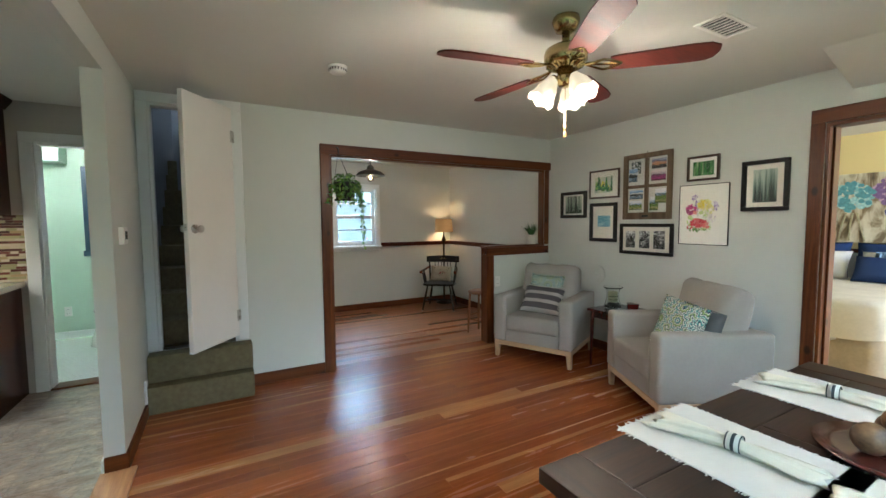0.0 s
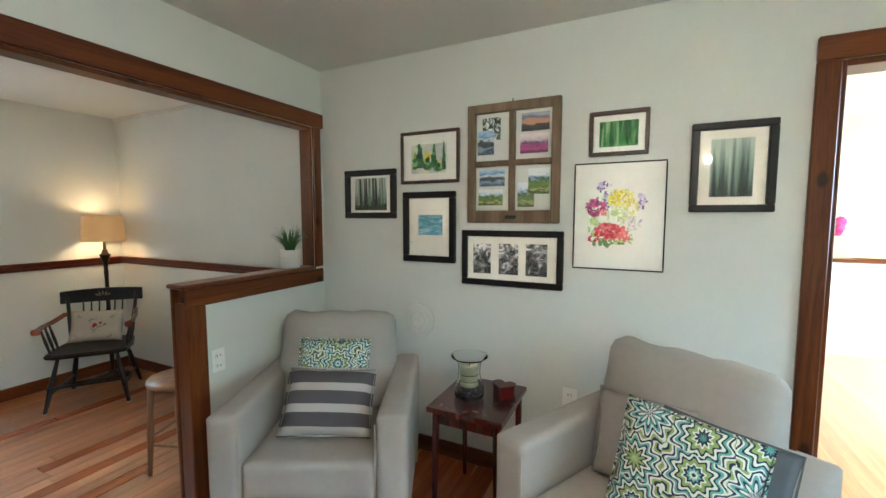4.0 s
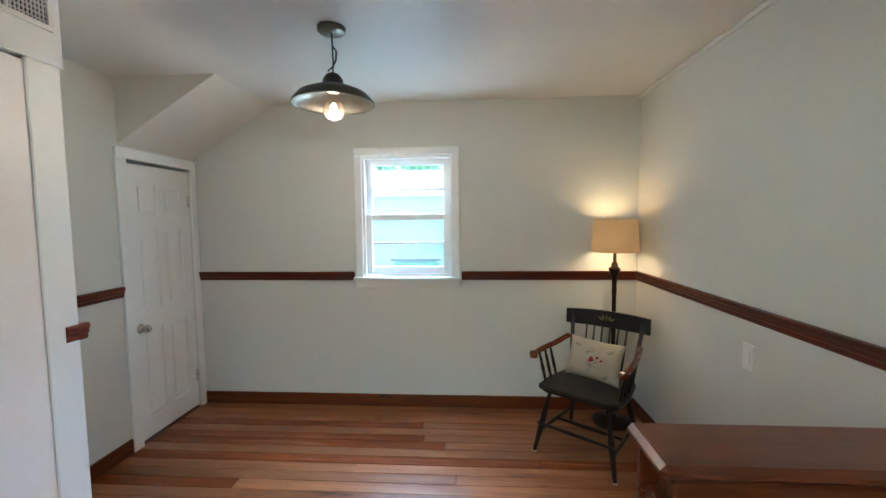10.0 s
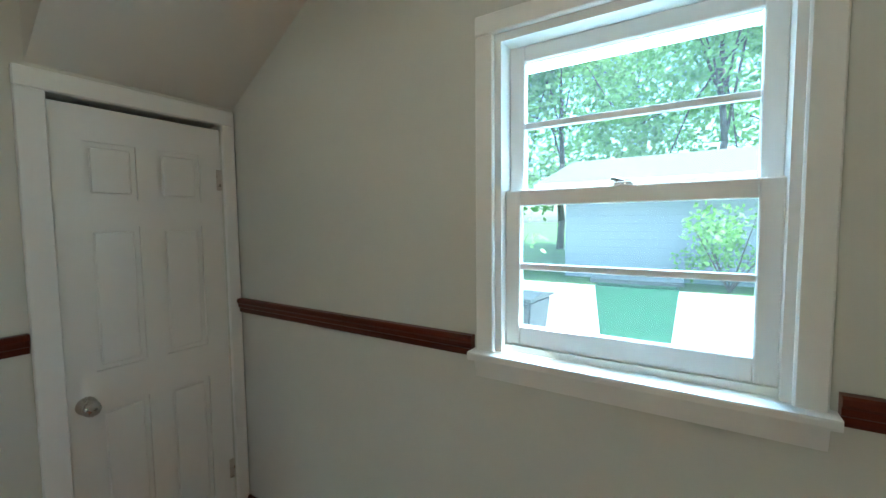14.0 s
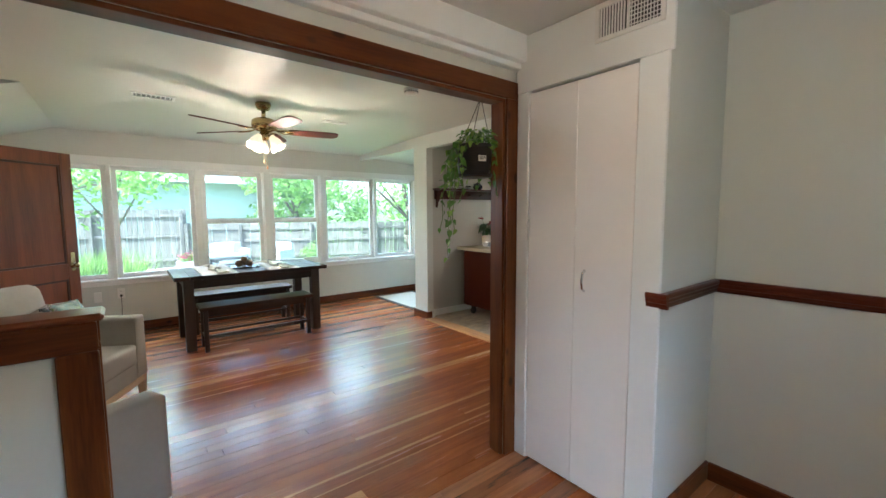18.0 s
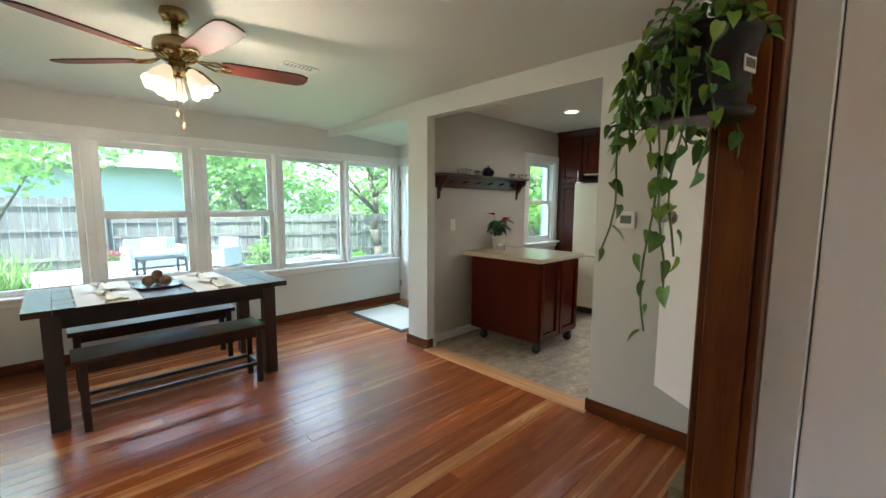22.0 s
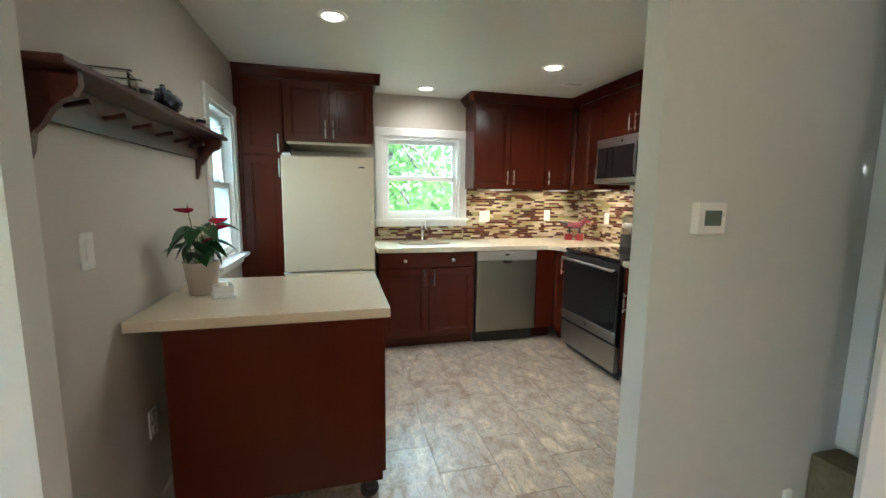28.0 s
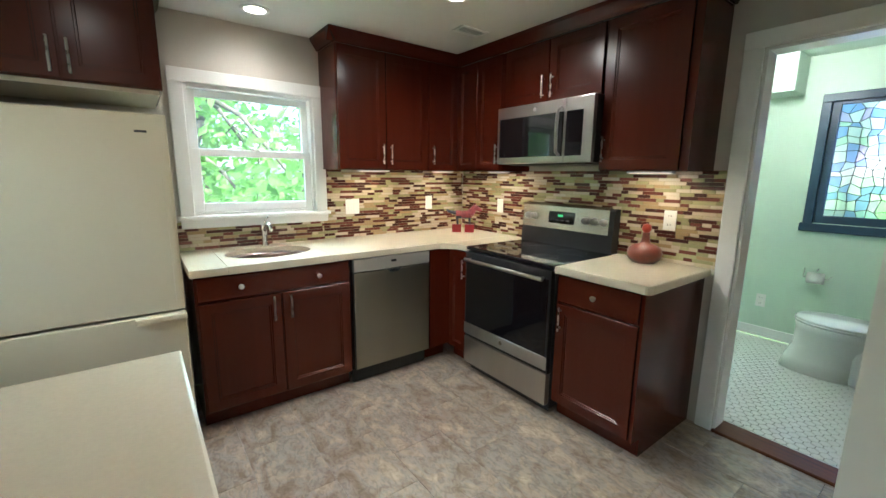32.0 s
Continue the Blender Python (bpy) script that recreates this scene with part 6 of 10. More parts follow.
for y, z0, z1, w in ((0.062, -0.045, 0.062, 0.034), (0.092, -0.05, 0.02, 0.02), (-0.030, -0.045, 0.055, 0.024), (-0.092, -0.06, 0.07, 0.013), (0.012, -0.06, -0.01, 0.03), (-0.065, -0.068, -0.05, 0.03)):
    for k in range(7):
        u = k / 6
        blob(_pb, y + _wr.uniform(-0.2, 0.2) * w, z0 + (z1 - z0) * u, w * (1.05 - 0.75 * u), 0.015, _wr.choice((M_PAINTG, M_PAINTD, M_PAINTG, M_PAINTL)), _wr.uniform(0, 50), -0.0130 - k * 0.00012, 14)
for y, z, r in ((0.015, 0.012, 0.016), (0.03, -0.02, 0.014), (0.0, 0.0, 0.012), (0.10, 0.0, 0.010), (-0.055, -0.03, 0.012)):
    blob(_pb, y, z, r, r * 1.3, M_PAINTY, y * 90, -0.0128, 14)
picture("wide black framed print of a blue sea", 2.632, 2.968, 1.15, 1.553, 0.036, 0.03, M_FRAMEB, 0, [(2.715, 2.87, 1.305, 1.42, PR_SEA)], M_MATB)
picture("black framed triptych of waterfall photographs", 2.045, 2.59, 1.042, 1.338, 0.032, 0.028, M_FRAMEB, 0, [(2.425, 2.525, 1.105, 1.265, PR_FALLS), (2.275, 2.38, 1.105, 1.268, PR_FALLS), (2.125, 2.235, 1.105, 1.27, PR_FALLS)], M_MATB)
picture("small dark framed photograph of a green wood", 1.685, 1.94, 1.692, 1.896, 0.018, 0.03, M_FRAMED, 0, [(1.73, 1.895, 1.735, 1.85, PR_GREEN)], M_MATW)
_pg = picture("thin black framed watercolour of garden flowers", 1.607, 2.003, 1.16, 1.664, 0.006, 0.018, M_FRAMEB, 0, [], M_MATW)
_wr = random.Random(12)
_wash = {n: material("petal_wash_" + n, c, 0.85, vary=0.55, scale=110) for n, c in (("plum", (0.26, 0.02, 0.13)), ("magenta", (0.52, 0.07, 0.26)), ("gold", (0.74, 0.56, 0.05)), ("lemon", (0.80, 0.72, 0.26)), ("red", (0.52, 0.03, 0.06)), ("rose", (0.70, 0.16, 0.16)), ("leaf", (0.14, 0.25, 0.07)), ("lime", (0.46, 0.58, 0.24)), ("violet", (0.26, 0.17, 0.46)), ("lilac", (0.58, 0.52, 0.70)), ("mist", (0.68, 0.74, 0.58)))}
_level = 0
def petals(parent, cy, cz, sy, sz, n, hue, r0, r1):
    """One wash of a colour: many small uneven petals scattered round a place."""
    global _level
    bm = BM()
    for k in range(n):
        d, a = math.sqrt(_wr.random()), _wr.uniform(0, 6.283)
        y, z, r, tilt, long = cy + d * sy * math.cos(a), cz + d * sz * math.sin(a), _wr.uniform(r0, r1), _wr.uniform(0, 3.14), _wr.uniform(0.4, 0.9)
        x = -0.0112 - _level * 0.00009 - k * 0.000001
        ring = []
        for q in range(9):
            b_ = 6.283 * q / 9
            u, w = r * math.cos(b_) * (1 + _wr.uniform(-0.22, 0.22)), r * long * math.sin(b_) * (1 + _wr.uniform(-0.22, 0.22))
            ring.append(bm.verts.new((x, y + u * math.cos(tilt) - w * math.sin(tilt), z + u * math.sin(tilt) + w * math.cos(tilt))))
        bm.faces.new(ring)
    _level += 1
    return part("paint", bm, _wash[hue], parent)
for cy, cz, sy, sz, n, hue, r0, r1 in (
        (0.03, 0.00, 0.085, 0.11, 26, "mist", 0.012, 0.026), (0.11, -0.05, 0.022, 0.045, 16, "lime", 0.008, 0.016), (0.04, -0.118, 0.075, 0.022, 34, "leaf", 0.006, 0.014), (0.0, -0.10, 0.085, 0.03, 22, "lime", 0.006, 0.013),
        (-0.03, 0.02, 0.05, 0.03, 20, "lime", 0.006, 0.014), (0.066, 0.135, 0.022, 0.03, 16, "violet", 0.005, 0.010), (0.052, 0.06, 0.012, 0.06, 14, "violet", 0.005, 0.009), (0.062, 0.15, 0.03, 0.02, 6, "lilac", 0.006, 0.010),
        (0.097, 0.043, 0.040, 0.042, 46, "magenta", 0.006, 0.013), (0.100, 0.038, 0.036, 0.038, 40, "plum", 0.004, 0.010), (0.06, 0.02, 0.02, 0.02, 10, "rose", 0.005, 0.010),
        (-0.012, 0.082, 0.058, 0.040, 50, "lemon", 0.007, 0.015), (-0.005, 0.084, 0.042, 0.034, 44, "gold", 0.004, 0.010), (-0.06, 0.04, 0.03, 0.03, 14, "lemon", 0.006, 0.012),
        (0.030, -0.070, 0.075, 0.036, 60, "rose", 0.006, 0.013), (0.040, -0.066, 0.060, 0.034, 60, "red", 0.005, 0.011), (0.10, -0.10, 0.025, 0.02, 14, "red", 0.005, 0.010), (-0.03, -0.095, 0.03, 0.02, 16, "rose", 0.006, 0.011),
        (-0.098, 0.07, 0.020, 0.035, 18, "lilac", 0.005, 0.010), (-0.105, 0.06, 0.016, 0.03, 10, "violet", 0.003, 0.007), (-0.075, -0.03, 0.03, 0.03, 16, "lilac", 0.004, 0.009), (-0.05, -0.02, 0.04, 0.05, 14, "mist", 0.006, 0.012)):
    petals(_pg, cy, cz, sy, sz, n, hue, r0, r1)
picture("wide black framed photograph of forest light", 1.226, 1.523, 1.431, 1.803, 0.030, 0.032, M_FRAMEB, 0, [(1.30, 1.45, 1.495, 1.735, PR_FOREST)], M_MATB)

# old window sash used as a photo frame
e = thing("window_sash_art", "weathered four-pane window sash hung with photographs", "picture frame", P, 2.312, 1.686, 0)
h, v = 0.243, 0.308
for a in ((-h, -h + 0.042, -v, v), (h - 0.042, h, -v, v), (-h + 0.042, h - 0.042, v - 0.045, v), (-h + 0.042, h - 0.042, -v, -v + 0.065), (-0.015, 0.015, -v + 0.065, v - 0.045), (-h + 0.042, -0.015, -0.012, 0.016), (0.015, h - 0.042, -0.012, 0.016)):
    part("rail", bx(BM(), -0.034, -0.004, a[0], a[1], a[2], a[3], 0.003), M_FRAMEG, e)
for a in ((-h + 0.03, -0.01, -0.01 + 0.02, v - 0.03), (0.01, h - 0.03, 0.01, v - 0.03), (-h + 0.03, -0.01, -v + 0.05, -0.005), (0.01, h - 0.03, -v + 0.05, -0.005)):
    g = part("pane", bx(BM(), -0.020, -0.018, a[0], a[1], a[2], a[3]), M_PICGLASS, e)
    g.visible_shadow = False
for y0, y1, z0, z1, mt, dx in ((0.065, 0.165, 0.125, 0.24, PR_SNOW, 0), (0.10, 0.19, 0.05, 0.175, PR_SKYMTN, 0.002), (-0.185, -0.045, 0.155, 0.245, PR_SUNSET, 0), (-0.18, -0.04, 0.045, 0.14, PR_HEATH, 0), (0.04, 0.18, -0.115, -0.03, PR_SKYMTN, 0), (0.05, 0.185, -0.215, -0.13, PR_MEADOW, 0), (-0.19, -0.085, -0.16, -0.03, PR_MEADOW, 0.002), (-0.115, -0.03, -0.225, -0.10, PR_MEADOW, 0)):
    part("photo", bx(BM(), -0.014 - dx, -0.012 - dx, y0, y1, z0, z1), mt, e)
_bm = bx(BM(), -0.04, -0.034, -0.03, 0.03, -v + 0.025, -v + 0.04, 0.002)
bx(_bm, -0.05, -0.04, -0.03, 0.03, -v + 0.022, -v + 0.028, 0.002)
part("sash_lift", _bm, M_BLACK, e, "small black sash lift")
part("hook", tube(BM(), [(-0.02, 0, v - 0.005), (-0.02, 0, v + 0.012), (-0.008, 0, v + 0.018)], 0.003, 6), M_BLACK, e)

# ---- plants ----
M_LEAF = material("pothos_leaf", (0.09, 0.22, 0.03), 0.38, vary=0.35, scale=30, piece=0.25, spec=0.5)
M_LEAFY = material("pothos_young_leaf", (0.22, 0.36, 0.05), 0.38, vary=0.25, scale=30, piece=0.2)
M_STEM = material("green_stem", (0.12, 0.18, 0.05), 0.6, vary=0.2, scale=30)


def heart_mesh(name, l, w, mt, curl=0.25):
    bm = BM()
    rows = [(0.0, 0.0), (-0.08, 0.30), (0.05, 0.46), (0.25, 0.50), (0.5, 0.40), (0.75, 0.22), (1.0, 0.0)]
    mid = [bm.verts.new((0, l * max(r[0], 0), -l * curl * max(r[0], 0) ** 2)) for r in rows]
    for s in (-1, 1):
        side = [mid[0]] + [bm.verts.new((s * w * r[1], l * r[0], -l * curl * max(r[0], 0) ** 2 + 0.16 * w * abs(r[1]) * 2)) for r in rows[1:-1]] + [mid[-1]]
        for i in range(len(rows) - 1):
            q = [mid[i], mid[i + 1], side[i + 1], side[i]]
            q = [x for k, x in enumerate(q) if x not in q[:k]]
            if len(q) > 2:
                bm.faces.new(q if s > 0 else q[::-1])
    me = bpy.data.meshes.new(name)
    bm.to_mesh(me)
    bm.free()
    for p in me.polygons:
        p.use_smooth = True
    me.materials.append(mt)
    return me


def leaf_at(me, parent, m):
    ob = new("leaf", me)
    ob.parent = parent
    ob.matrix_basis = m
    return ob


e = thing("hanging_plant", "trailing pothos in a black hanging pot on the fir casing", "plant", 1.335, 3.585, 1.575)
part("pot", lathe(BM(), [(0, 0), (0.075, 0), (0.082, 0.01), (0.098, 0.13), (0.105, 0.135), (0.105, 0.155), (0.098, 0.155), (0.094, 0.135), (0, 0.13)], 26), M_BLACK, e, "glossy black plastic pot", True)
part("soil", lathe(BM(), [(0, 0.134), (0.093, 0.134), (0, 0.139)], 18, cap=False), material("potting_soil", (0.03, 0.02, 0.013), 0.95, vary=0.5, scale=80), e)
part("saucer", lathe(BM(), [(0.06, -0.012), (0.095, -0.012), (0.1, 0.004), (0.085, 0.002), (0.06, -0.004)], 22), M_BLACK, e, "", True)
_lab = bx(BM(), -0.022, 0.022, 0.090, 0.0925, 0.065, 0.095)
moved(_lab, pose(0, 0, 0, 0, 0, -14))
lb = part("price_label", _lab, M_WHITEP, e, "white printed price label")
_lab = BM()
for i in range(14):
    bx(_lab, -0.018 + i * 0.0026, -0.0168 + i * 0.0026, 0.0925, 0.0929, 0.073, 0.09)
moved(_lab, pose(0, 0, 0, 0, 0, -14))
part("label_bars", _lab, M_BLACK, lb)
hk = (-0.06, -0.01, 0.42)
for a in (40, 160, 280):
    part("hanger_wire", rod(BM(), (0.1 * math.cos(radians(a)), 0.1 * math.sin(radians(a)), 0.15), hk, 0.002, None, 5), M_BLACK, e)
part("hook", tube(BM(), [hk, (-0.06, -0.02, 0.45), (-0.075, 0.0, 0.468), (-0.06, 0.035, 0.46), (-0.06, 0.08, 0.44)], 0.006, 8), M_BLACK, e, "black curved wall hook")
rng = random.Random(5)
LM = [heart_mesh("leaf_shape", 0.040, 0.029, M_LEAF), heart_mesh("leaf_shape_b", 0.029, 0.020, M_LEAF, 0.4), heart_mesh("leaf_shape_c", 0.034, 0.025, M_LEAFY)]
# crown
for i in range(270):
    a = rng.uniform(0, 360)
    r = rng.uniform(0.02, 0.175)
    if 35 < a < 150:
        r *= 0.62
    z = 0.17 + rng.uniform(-0.05 if not 35 < a < 150 else 0.0, 0.06) - 2.5 * max(0, r - 0.09)
    leaf_at(rng.choice(LM), e, pose(r * math.cos(radians(a)), r * math.sin(radians(a)), z, rng.uniform(-60, 25), rng.uniform(-35, 35), a - 90 + rng.uniform(-50, 50)))
# trailing vines: the long ones hang on the room side
vines = [(-12, 0.62), (-46, 0.46), (-110, 0.18), (-150, 0.22), (160, 0.25), (8, 0.46), (-4, 0.52), (24, 0.30), (-75, 0.20), (-125, 0.18), (-175, 0.2), (-60, 0.22), (-25, 0.26), (-85, 0.2)]
for a, ln in vines:
    pts, n = [], max(5, int(ln / 0.045))
    wx, wy = rng.uniform(-0.04, 0.05), rng.uniform(-0.03, 0.03)
    for i in range(n + 1):
        u = i / n
        rr = 0.085 + 0.05 * min(1, u * 4)
        zz = 0.16 - max(0, u - 0.08) * ln * 1.05
        pts.append((rr * math.cos(radians(a)) + wx * u + 0.012 * math.sin(u * 14 + a), rr * math.sin(radians(a)) + wy * u + 0.012 * math.cos(u * 11 + a), zz))
    part("vine", tube(BM(), pts, 0.0022, 5), M_STEM, e)
    for i, q in enumerate(pts[1:]):
        for k in range(2 if i < n * 0.45 else 1):
            leaf_at(rng.choice(LM), e, pose(q[0] + rng.uniform(-0.01, 0.01), q[1] + rng.uniform(-0.01, 0.01), q[2], rng.uniform(-95, -35), rng.uniform(-30, 30), rng.uniform(0, 360)))

# grass plant on the half wall cap
e = thing("grass_plant", "small green grass plant in a white ribbed pot", "plant", 3.61, 3.665, 1.094)
part("pot", lathe(BM(), [(0, 0), (0.055, 0), (0.061, 0.108), (0.063, 0.112), (0.058, 0.112), (0.056, 0.098), (0, 0.098)], 28), M_WHITEP, e, "white ceramic pot", True)
for i in range(3):
    part("pot_groove", lathe(BM(), [(0.0558 + i * 0.0015, 0.02 + i * 0.025), (0.0572 + i * 0.0015, 0.022 + i * 0.025), (0.0560 + i * 0.0015, 0.024 + i * 0.025)], 24, cap=False), M_WHITEP, e)
M_GRASS = material("grass_blade", (0.032, 0.11, 0.022), 0.5, vary=0.4, scale=40, piece=0.3)
for i in range(120):
    a, ln = rng.uniform(0, 2 * math.pi), rng.uniform(0.11, 0.19)
    bend = rng.uniform(0.15, 0.9)
    bm = BM()
    px = []
    for k in range(5):
        u = k / 4
        rr = 0.024 + ln * (0.12 * u + bend * 0.7 * u * u)
        px.append((rr, 0.095 + ln * (u - 0.42 * bend * u * u), 0.0065 * (1 - u * 0.9)))
    rows = [(bm.verts.new((r * math.cos(a) - w * math.sin(a), r * math.sin(a) + w * math.cos(a), z)), bm.verts.new((r * math.cos(a) + w * math.sin(a), r * math.sin(a) - w * math.cos(a), z))) for r, z, w in px]
    for p_, q in zip(rows, rows[1:]):
        bm.faces.new((p_[0], p_[1], q[1], q[0]))
    part("blade", bm, M_GRASS, e)

# ---- nook things ----
# pendant with metal dome
PX, PY = 2.02, 4.88
e = thing("pendant_lamp", "dark metal dome pendant with a lit globe bulb", "pendant lamp", PX, PY, NZ)
M_DOME = material("aged_pewter", (0.16, 0.15, 0.13), 0.34, 1.0, vary=0.2, scale=14)
part("canopy", lathe(BM(), [(0, 0), (0.062, 0), (0.062, -0.016), (0.055, -0.022), (0, -0.023)], 26), M_DOME, e, "", True)
part("cord", tube(BM(), [(0, 0, -0.02), (0.002, 0, -0.08), (0.004, 0, -0.16), (0, 0, -0.20)], 0.004, 6), M_BLACK, e)
part("cord_loop", tube(BM(), [(0.003, 0, -0.08), (0.018, 0.004, -0.10), (0.014, 0.006, -0.14), (0, 0.008, -0.165), (-0.025, 0.008, -0.185)], 0.004, 6), M_BLACK, e, "knotted black cord loop")
_dm = [(0.012, -0.195), (0.03, -0.205), (0.044, -0.225), (0.05, -0.255), (0.10, -0.268), (0.15, -0.29), (0.182, -0.325), (0.186, -0.335)]
part("dome_shade", lathe(BM(), _dm + [(r - 0.004, z - 0.002) for r, z in _dm[::-1]], 36, cap=False), M_DOME, e, "", True)
part("socket", lathe(BM(), [(0, -0.21), (0.022, -0.215), (0.022, -0.285), (0.018, -0.29), (0, -0.29)], 16), M_BLACK, e, "", True)
part("bulb", lathe(BM(), [(0.014, -0.288), (0.018, -0.31), (0.038, -0.335), (0.046, -0.365), (0.038, -0.395), (0, -0.408)], 20), glass("bulb_glass", (1, 0.93, 0.83), 0.02, 1.1), e, "clear glass globe bulb", True).visible_shadow = False
M_FIL = material("glowing_filament", (1.0, 0.75, 0.4), 0.5, emit=9.0, emit_colour=(1.0, 0.66, 0.30))
part("filament", lathe(BM(), [(0, -0.33), (0.010, -0.34), (0.013, -0.365), (0, -0.378)], 10), M_FIL, e)
lamp("pendant_light", "POINT", Matrix.Translation((PX, PY, NZ - 0.45)), 1.1, (1.0, 0.70, 0.42), radius=0.03)

# floor lamp
LX, LY = 3.62, 5.86
e = thing("floor_lamp", "dark turned floor lamp with a lit cream drum shade", "floor lamp", LX, LY, 0)
M_BRONZE = material("dark_bronze", (0.035, 0.028, 0.022), 0.35, 0.8, vary=0.2, scale=20)
part("base", lathe(BM(), [(0, 0), (0.13, 0), (0.135, 0.012), (0.11, 0.025), (0.03, 0.04), (0.022, 0.06), (0, 0.06)], 28), M_BRONZE, e, "", True)
part("pole", lathe(BM(), [(0.012, 0.05), (0.016, 0.1), (0.014, 0.9), (0.018, 0.93), (0.014, 0.95), (0.018, 1.02), (0.038, 1.075), (0.04, 1.085), (0.024, 1.095), (0.02, 1.12), (0.012, 1.13), (0.010, 1.2)], 16), M_BRONZE, e, "", True)
_sh = [(0.155, 1.20), (0.137, 1.42)]
M_LSHADE = bpy.data.materials.new("lit_linen_shade")
M_LSHADE.use_nodes = True
_q = M_LSHADE.node_tree.nodes["Principled BSDF"]
_q.inputs["Base Color"].default_value = (0.40, 0.23, 0.10, 1)
_q.inputs["Roughness"].default_value = 0.9
_q.inputs["Emission Color"].default_value, _q.inputs["Emission Strength"].default_value = (1.0, 0.50, 0.15, 1), 0.022
part("shade", lathe(BM(), [(0.155, 1.20), (0.137, 1.42), (0.1355, 1.42), (0.1535, 1.20), (0.155, 1.20)], 36, cap=False), M_LSHADE, e, "lit cream linen drum shade", True)
part("harp", tube(BM(), [(0, 0, 1.2), (0.04, 0, 1.26), (0.04, 0, 1.36), (0, 0, 1.425)], 0.003, 6), M_BRONZE, e)
part("spider", tube(BM(), [(-0.136, 0, 1.415), (0.136, 0, 1.415)], 0.002, 5), M_BRONZE, e)
part("finial", lathe(BM(), [(0, 1.42), (0.008, 1.425), (0.006, 1.44), (0.012, 1.452), (0.012, 1.46), (0, 1.463)], 12), M_CLEAR, e, "small crystal finial", True)
part("bulb", lathe(BM(), [(0, 1.23), (0.02, 1.25), (0.03, 1.29), (0.02, 1.325), (0, 1.33)], 14), M_FIL, e, "", True)
lamp("floor_lamp_light", "POINT", Matrix.Translation((LX, LY, 1.36)), 0.16, (1.0, 0.60, 0.24), radius=0.03)

# black arm chair with spindles
e = thing("spindle_chair", "black lacquered spindle armchair with reddish arms", "chair", 3.365, 5.52, 0, -38)
e.scale = (0.90, 0.90, 0.90)
CRX = M_BLACKW
M_ARM = wood("cherry_arm", (0.10, 0.022, 0.010), (0.22, 0.055, 0.022), 0.25, "y", 10)
_bm = BM()
prism(_bm, [(-0.27, -0.22), (-0.20, -0.26), (0.20, -0.26), (0.27, -0.22), (0.28, -0.05), (0.24, 0.20), (0.16, 0.23), (-0.16, 0.23), (-0.24, 0.20), (-0.28, -0.05)], 0.425, 0.46, "z")
bmesh.ops.bevel(_bm, geom=list(_bm.edges), offset=0.008, segments=2, affect="EDGES")
part("seat", _bm, CRX, e)
def spin(p, q, r, mid=1.5, mt=None, nm="spindle"):
    p, q = Vector(p), Vector(q)
    bm = BM()
    rod(bm, p, p.lerp(q, 0.45), r, r * mid, 8)
    rod(bm, p.lerp(q, 0.45), p.lerp(q, 0.6), r * mid, r * mid * 0.9, 8)
    rod(bm, p.lerp(q, 0.6), q, r * mid * 0.9, r * 0.9, 8)
    return part(nm, bm, mt or CRX, e)
for sx in (-1, 1):
    spin((sx * 0.27, -0.27, 0), (sx * 0.19, -0.19, 0.43), 0.013, 1.6, None, "leg")
    spin((sx * 0.25, 0.27, 0), (sx * 0.17, 0.16, 0.43), 0.013, 1.6, None, "leg")
    part("foot_tip", lathe(BM(), [(0, 0), (0.015, 0), (0.015, 0.006), (0, 0.006)], 8, sx * 0.27, -0.27, 0), M_WHITEP, e)
    spin((sx * 0.245, -0.245, 0.14), (sx * 0.225, 0.235, 0.14), 0.009, 1.4, None, "stretcher")
    bm = BM()
    tube(bm, [(sx * 0.255, 0.22, 0.70), (sx * 0.285, 0.05, 0.675), (sx * 0.30, -0.12, 0.67), (sx * 0.295, -0.23, 0.665)], 0.019, 8)
    lathe(bm, [(0, -0.028), (0.026, -0.02), (0.03, 0), (0.026, 0.02), (0, 0.025)], 12, sx * 0.295, -0.24, 0.662)
    part("arm", bm, M_ARM, e, "reddish wooden arm with a rounded end")
    for k, yy in enumerate((-0.17, -0.09, -0.01)):
        spin((sx * 0.25, yy + 0.02, 0.455), (sx * 0.29, yy, 0.665), 0.008, 1.5)
    spin((sx * 0.215, 0.19, 0.455), (sx * 0.255, 0.30, 0.88), 0.014, 1.2, None, "back_post")
spin((-0.235, 0.0, 0.14), (0.235, 0.0, 0.14), 0.009, 1.6, None, "stretcher")
spin((-0.255, -0.255, 0.20), (0.255, -0.255, 0.20), 0.009, 1.4, None, "stretcher")
for i in range(6):
    x_ = -0.145 + 0.058 * i
    spin((x_ * 0.92, 0.205, 0.455), (x_, 0.30, 0.80), 0.006, 1.4)
_bm = BM()
n = 12
prev = None
for i in range(n + 1):
    u = -1 + 2 * i / n
    y_ = 0.315 - 0.03 * u * u
    top = 0.905 - 0.012 * u * u
    cur = [_bm.verts.new((u * 0.30, y_ + dy, z)) for dy, z in ((-0.011, 0.785), (0.011, 0.785), (0.016, top), (-0.006, top))]
    if prev:
        for k in range(4):
            _bm.faces.new((prev[k], prev[(k + 1) % 4], cur[(k + 1) % 4], cur[k]))
    else:
        _bm.faces.new(cur)
    prev = cur
_bm.faces.new(prev[::-1])
cr = part("crest_rail", _bm, CRX, e, "black crest rail with painted gold leaves")
M_GOLD = material("faded_gold_paint", (0.22, 0.18, 0.06), 0.5, vary=0.3, scale=40)
_bm = BM()
